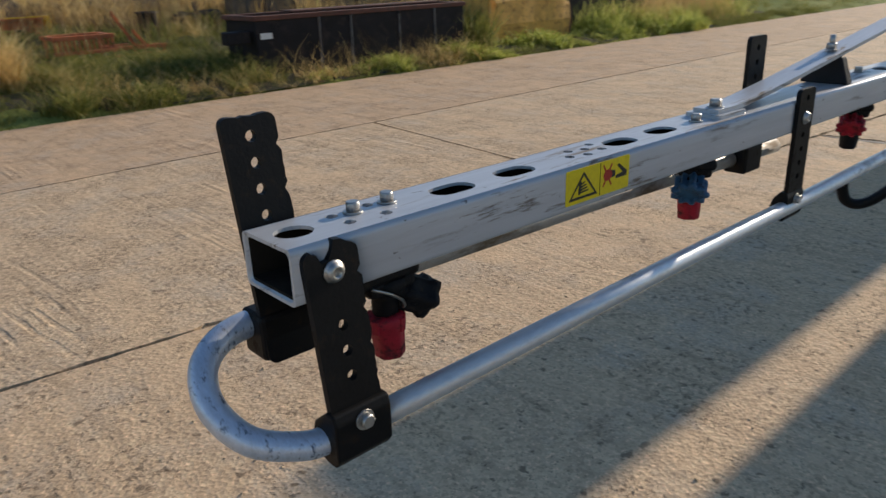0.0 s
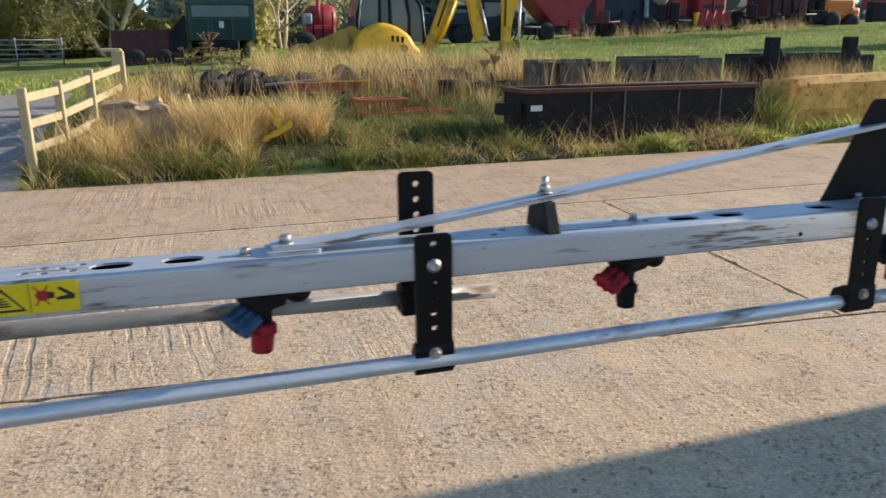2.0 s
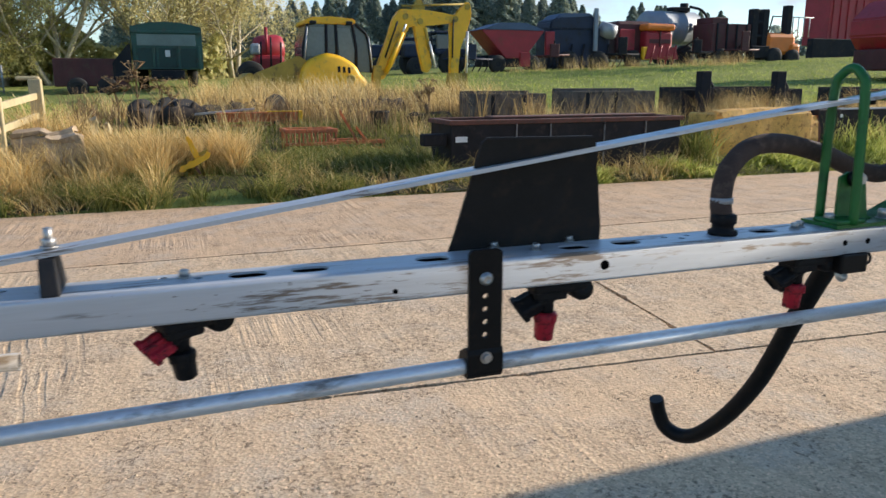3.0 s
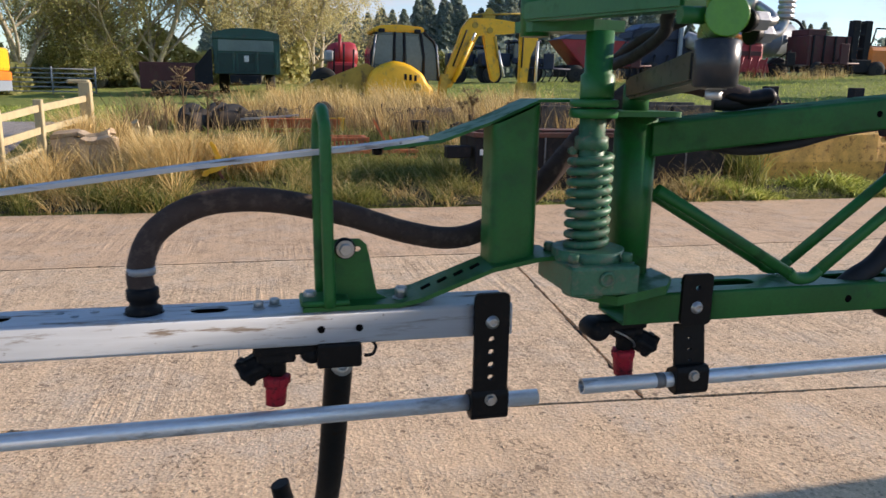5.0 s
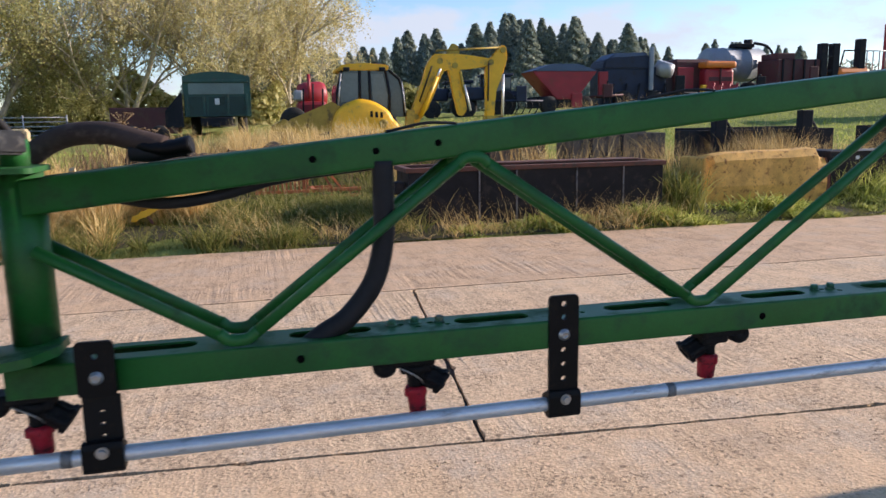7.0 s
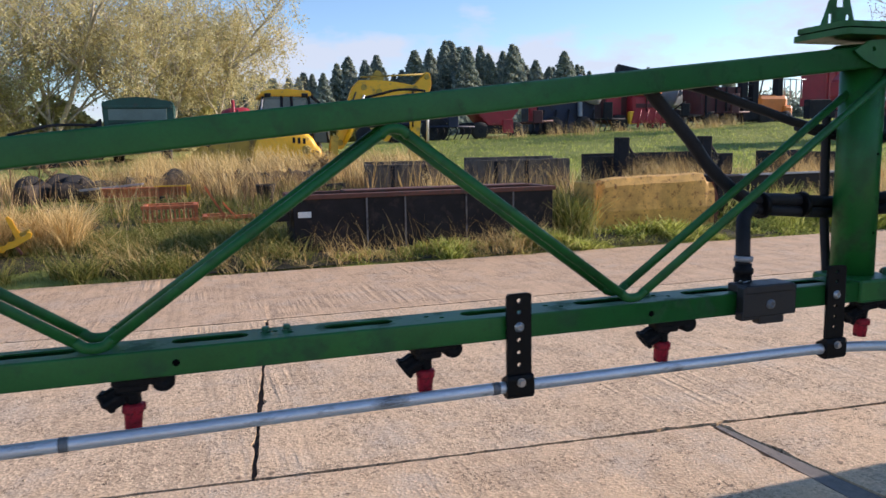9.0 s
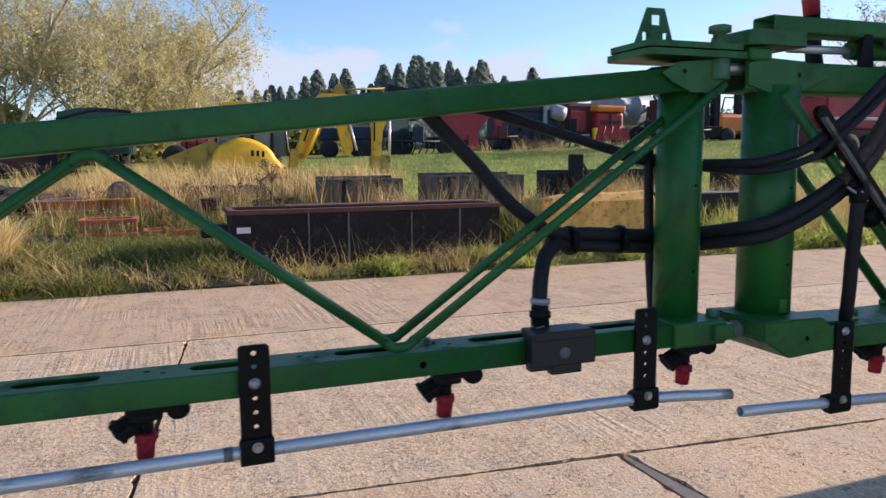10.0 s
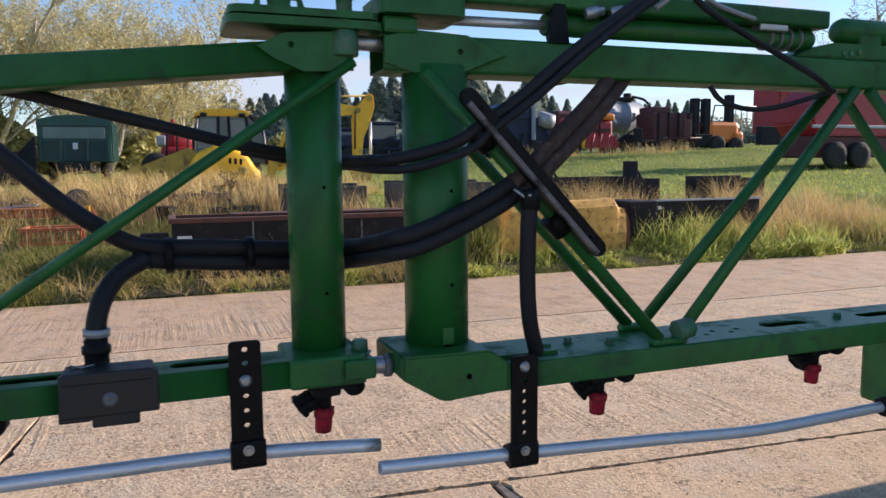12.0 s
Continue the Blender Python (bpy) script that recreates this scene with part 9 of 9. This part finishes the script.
def conifer(seed, height):
    """Whorls of needle sprays round a straight trunk; returns the two meshes."""
    rn = np.random.RandomState(seed)
    bm = bmesh.new()
    sweep(bm, [(0, 0, -0.5), (0, 0, height * 0.5), (0, 0, height)], [0.22, 0.14, 0.03], 7)
    me_t = bpy.data.meshes.new("trunk")
    bm.to_mesh(me_t)
    bm.free()
    me_t.materials.append(M_BARK)
    n = 9000
    h = rn.uniform(0.06, 1.0, n) ** 0.95
    a0 = rn.uniform(0, 6.28, n)
    rad = np.clip(1 - h ** 1.2, 0, 1) ** 0.85 * height * 0.23 * (0.58 + 0.6 * np.sin(h * 31 + a0 * 2 + seed) ** 2 + 0.12 * np.sin(a0 * 5 + h * 9)) + 0.12
    a = a0
    f = rn.uniform(0.25, 1.0, n) ** 0.6
    c = np.stack([np.cos(a) * rad * f, np.sin(a) * rad * f, h * height - rad * f * 0.25], 1)
    out = rn.normal(0, 1, (n, 3))
    out /= np.linalg.norm(out, axis=1)[:, None]
    side = rn.normal(0, 1, (n, 3))
    side -= out * (out * side).sum(1)[:, None]
    side /= np.linalg.norm(side, axis=1)[:, None]
    s = rn.uniform(0.10, 0.36, n)[:, None]
    v = np.stack([c - side * s * 0.5, c + out * s, c + side * s * 0.5, c - out * s * 0.5], 1).reshape(-1, 3)
    me_c = bpy.data.meshes.new("crown")
    me_c.from_pydata(v.tolist(), [], np.arange(4 * n).reshape(-1, 4).tolist())
    me_c.materials.append(M_PINE_HAZE)
    return me_t, me_c


kinds = [conifer(70 + k, 12.0) for k in range(4)]
rc_ = random.Random(9)
for k in range(126):
    x = -4 + k * 0.67 + rc_.uniform(-0.9, 0.9)
    y = 92 + rc_.uniform(-7, 14)
    crest = float(np.interp(x, [0, 12, 16, 22, 31, 38, 45, 51, 59, 80], [9.8, 10.4, 11.0, 11.8, 14.0, 14.4, 14.2, 13.4, 12.0, 11.5]))
    ht = ((crest - 1.5) * y / 92 + 1.5 - terrain(x, y)) / 12.0 * rc_.uniform(0.72, 1.04)
    ob = thing("conifer", (x, y, terrain(x, y)), "dark green conifer in a plantation row", "tree", "conifers of the plantation")
    ob.scale = (ht * rc_.uniform(1.05, 1.5), ht * rc_.uniform(1.05, 1.5), ht * 1.03)
    ob.rotation_euler = (0, 0, rc_.uniform(0, 6.28))
    for name, me in zip(("trunk", "crown"), kinds[k % 4]):
        c = new(name, me)
        c.parent = ob

# hedge bank under the trees
def hedge(x0, x1, y, h, n, seed, mat, label):
    rn = np.random.RandomState(seed)
    px = rn.uniform(x0, x1, n)
    hh = h * (0.75 + 0.35 * np.sin(px * 0.9 + seed) * np.sin(px * 0.37))
    c = np.stack([px, y + rn.normal(0, 0.8, n), rn.uniform(0, 1, n) * hh], 1)
    c[:, 2] += np.array([terrain(a, y) for a in px])
    u = rn.normal(0, 1, (n, 3)); u /= np.linalg.norm(u, axis=1)[:, None]
    w = rn.normal(0, 1, (n, 3)); w -= u * (u * w).sum(1)[:, None]; w /= np.linalg.norm(w, axis=1)[:, None]
    s = rn.uniform(0.5, 1.3, n)[:, None] * 0.22
    v = np.stack([c - u * s, c + w * s * 0.6, c + u * s, c - w * s * 0.6], 1).reshape(-1, 3)
    me = bpy.data.meshes.new("hedge")
    me.from_pydata(v.tolist(), [], np.arange(4 * n).reshape(-1, 4).tolist())
    me.materials.append(mat)
    tagged(new("hedge", me), label, "hedge", kind="stuff")


hedge(-34, 16, 53, 2.2, 26000, 5, M_HEDGE, "overgrown dark olive hedge below the trees")
hedge(-30, 5, 49.5, 3.4, 20000, 15, M_LEAF_OLIVE, "yellowing scrub under the trees")
hedge(14, 80, 62, 3.2, 14000, 6, M_PINE_HAZE, "dark hedge behind the machine row")
hedge(-24, -9, 38.5, 2.0, 9000, 7, M_HEDGE, "scrubby hedge behind the gates")
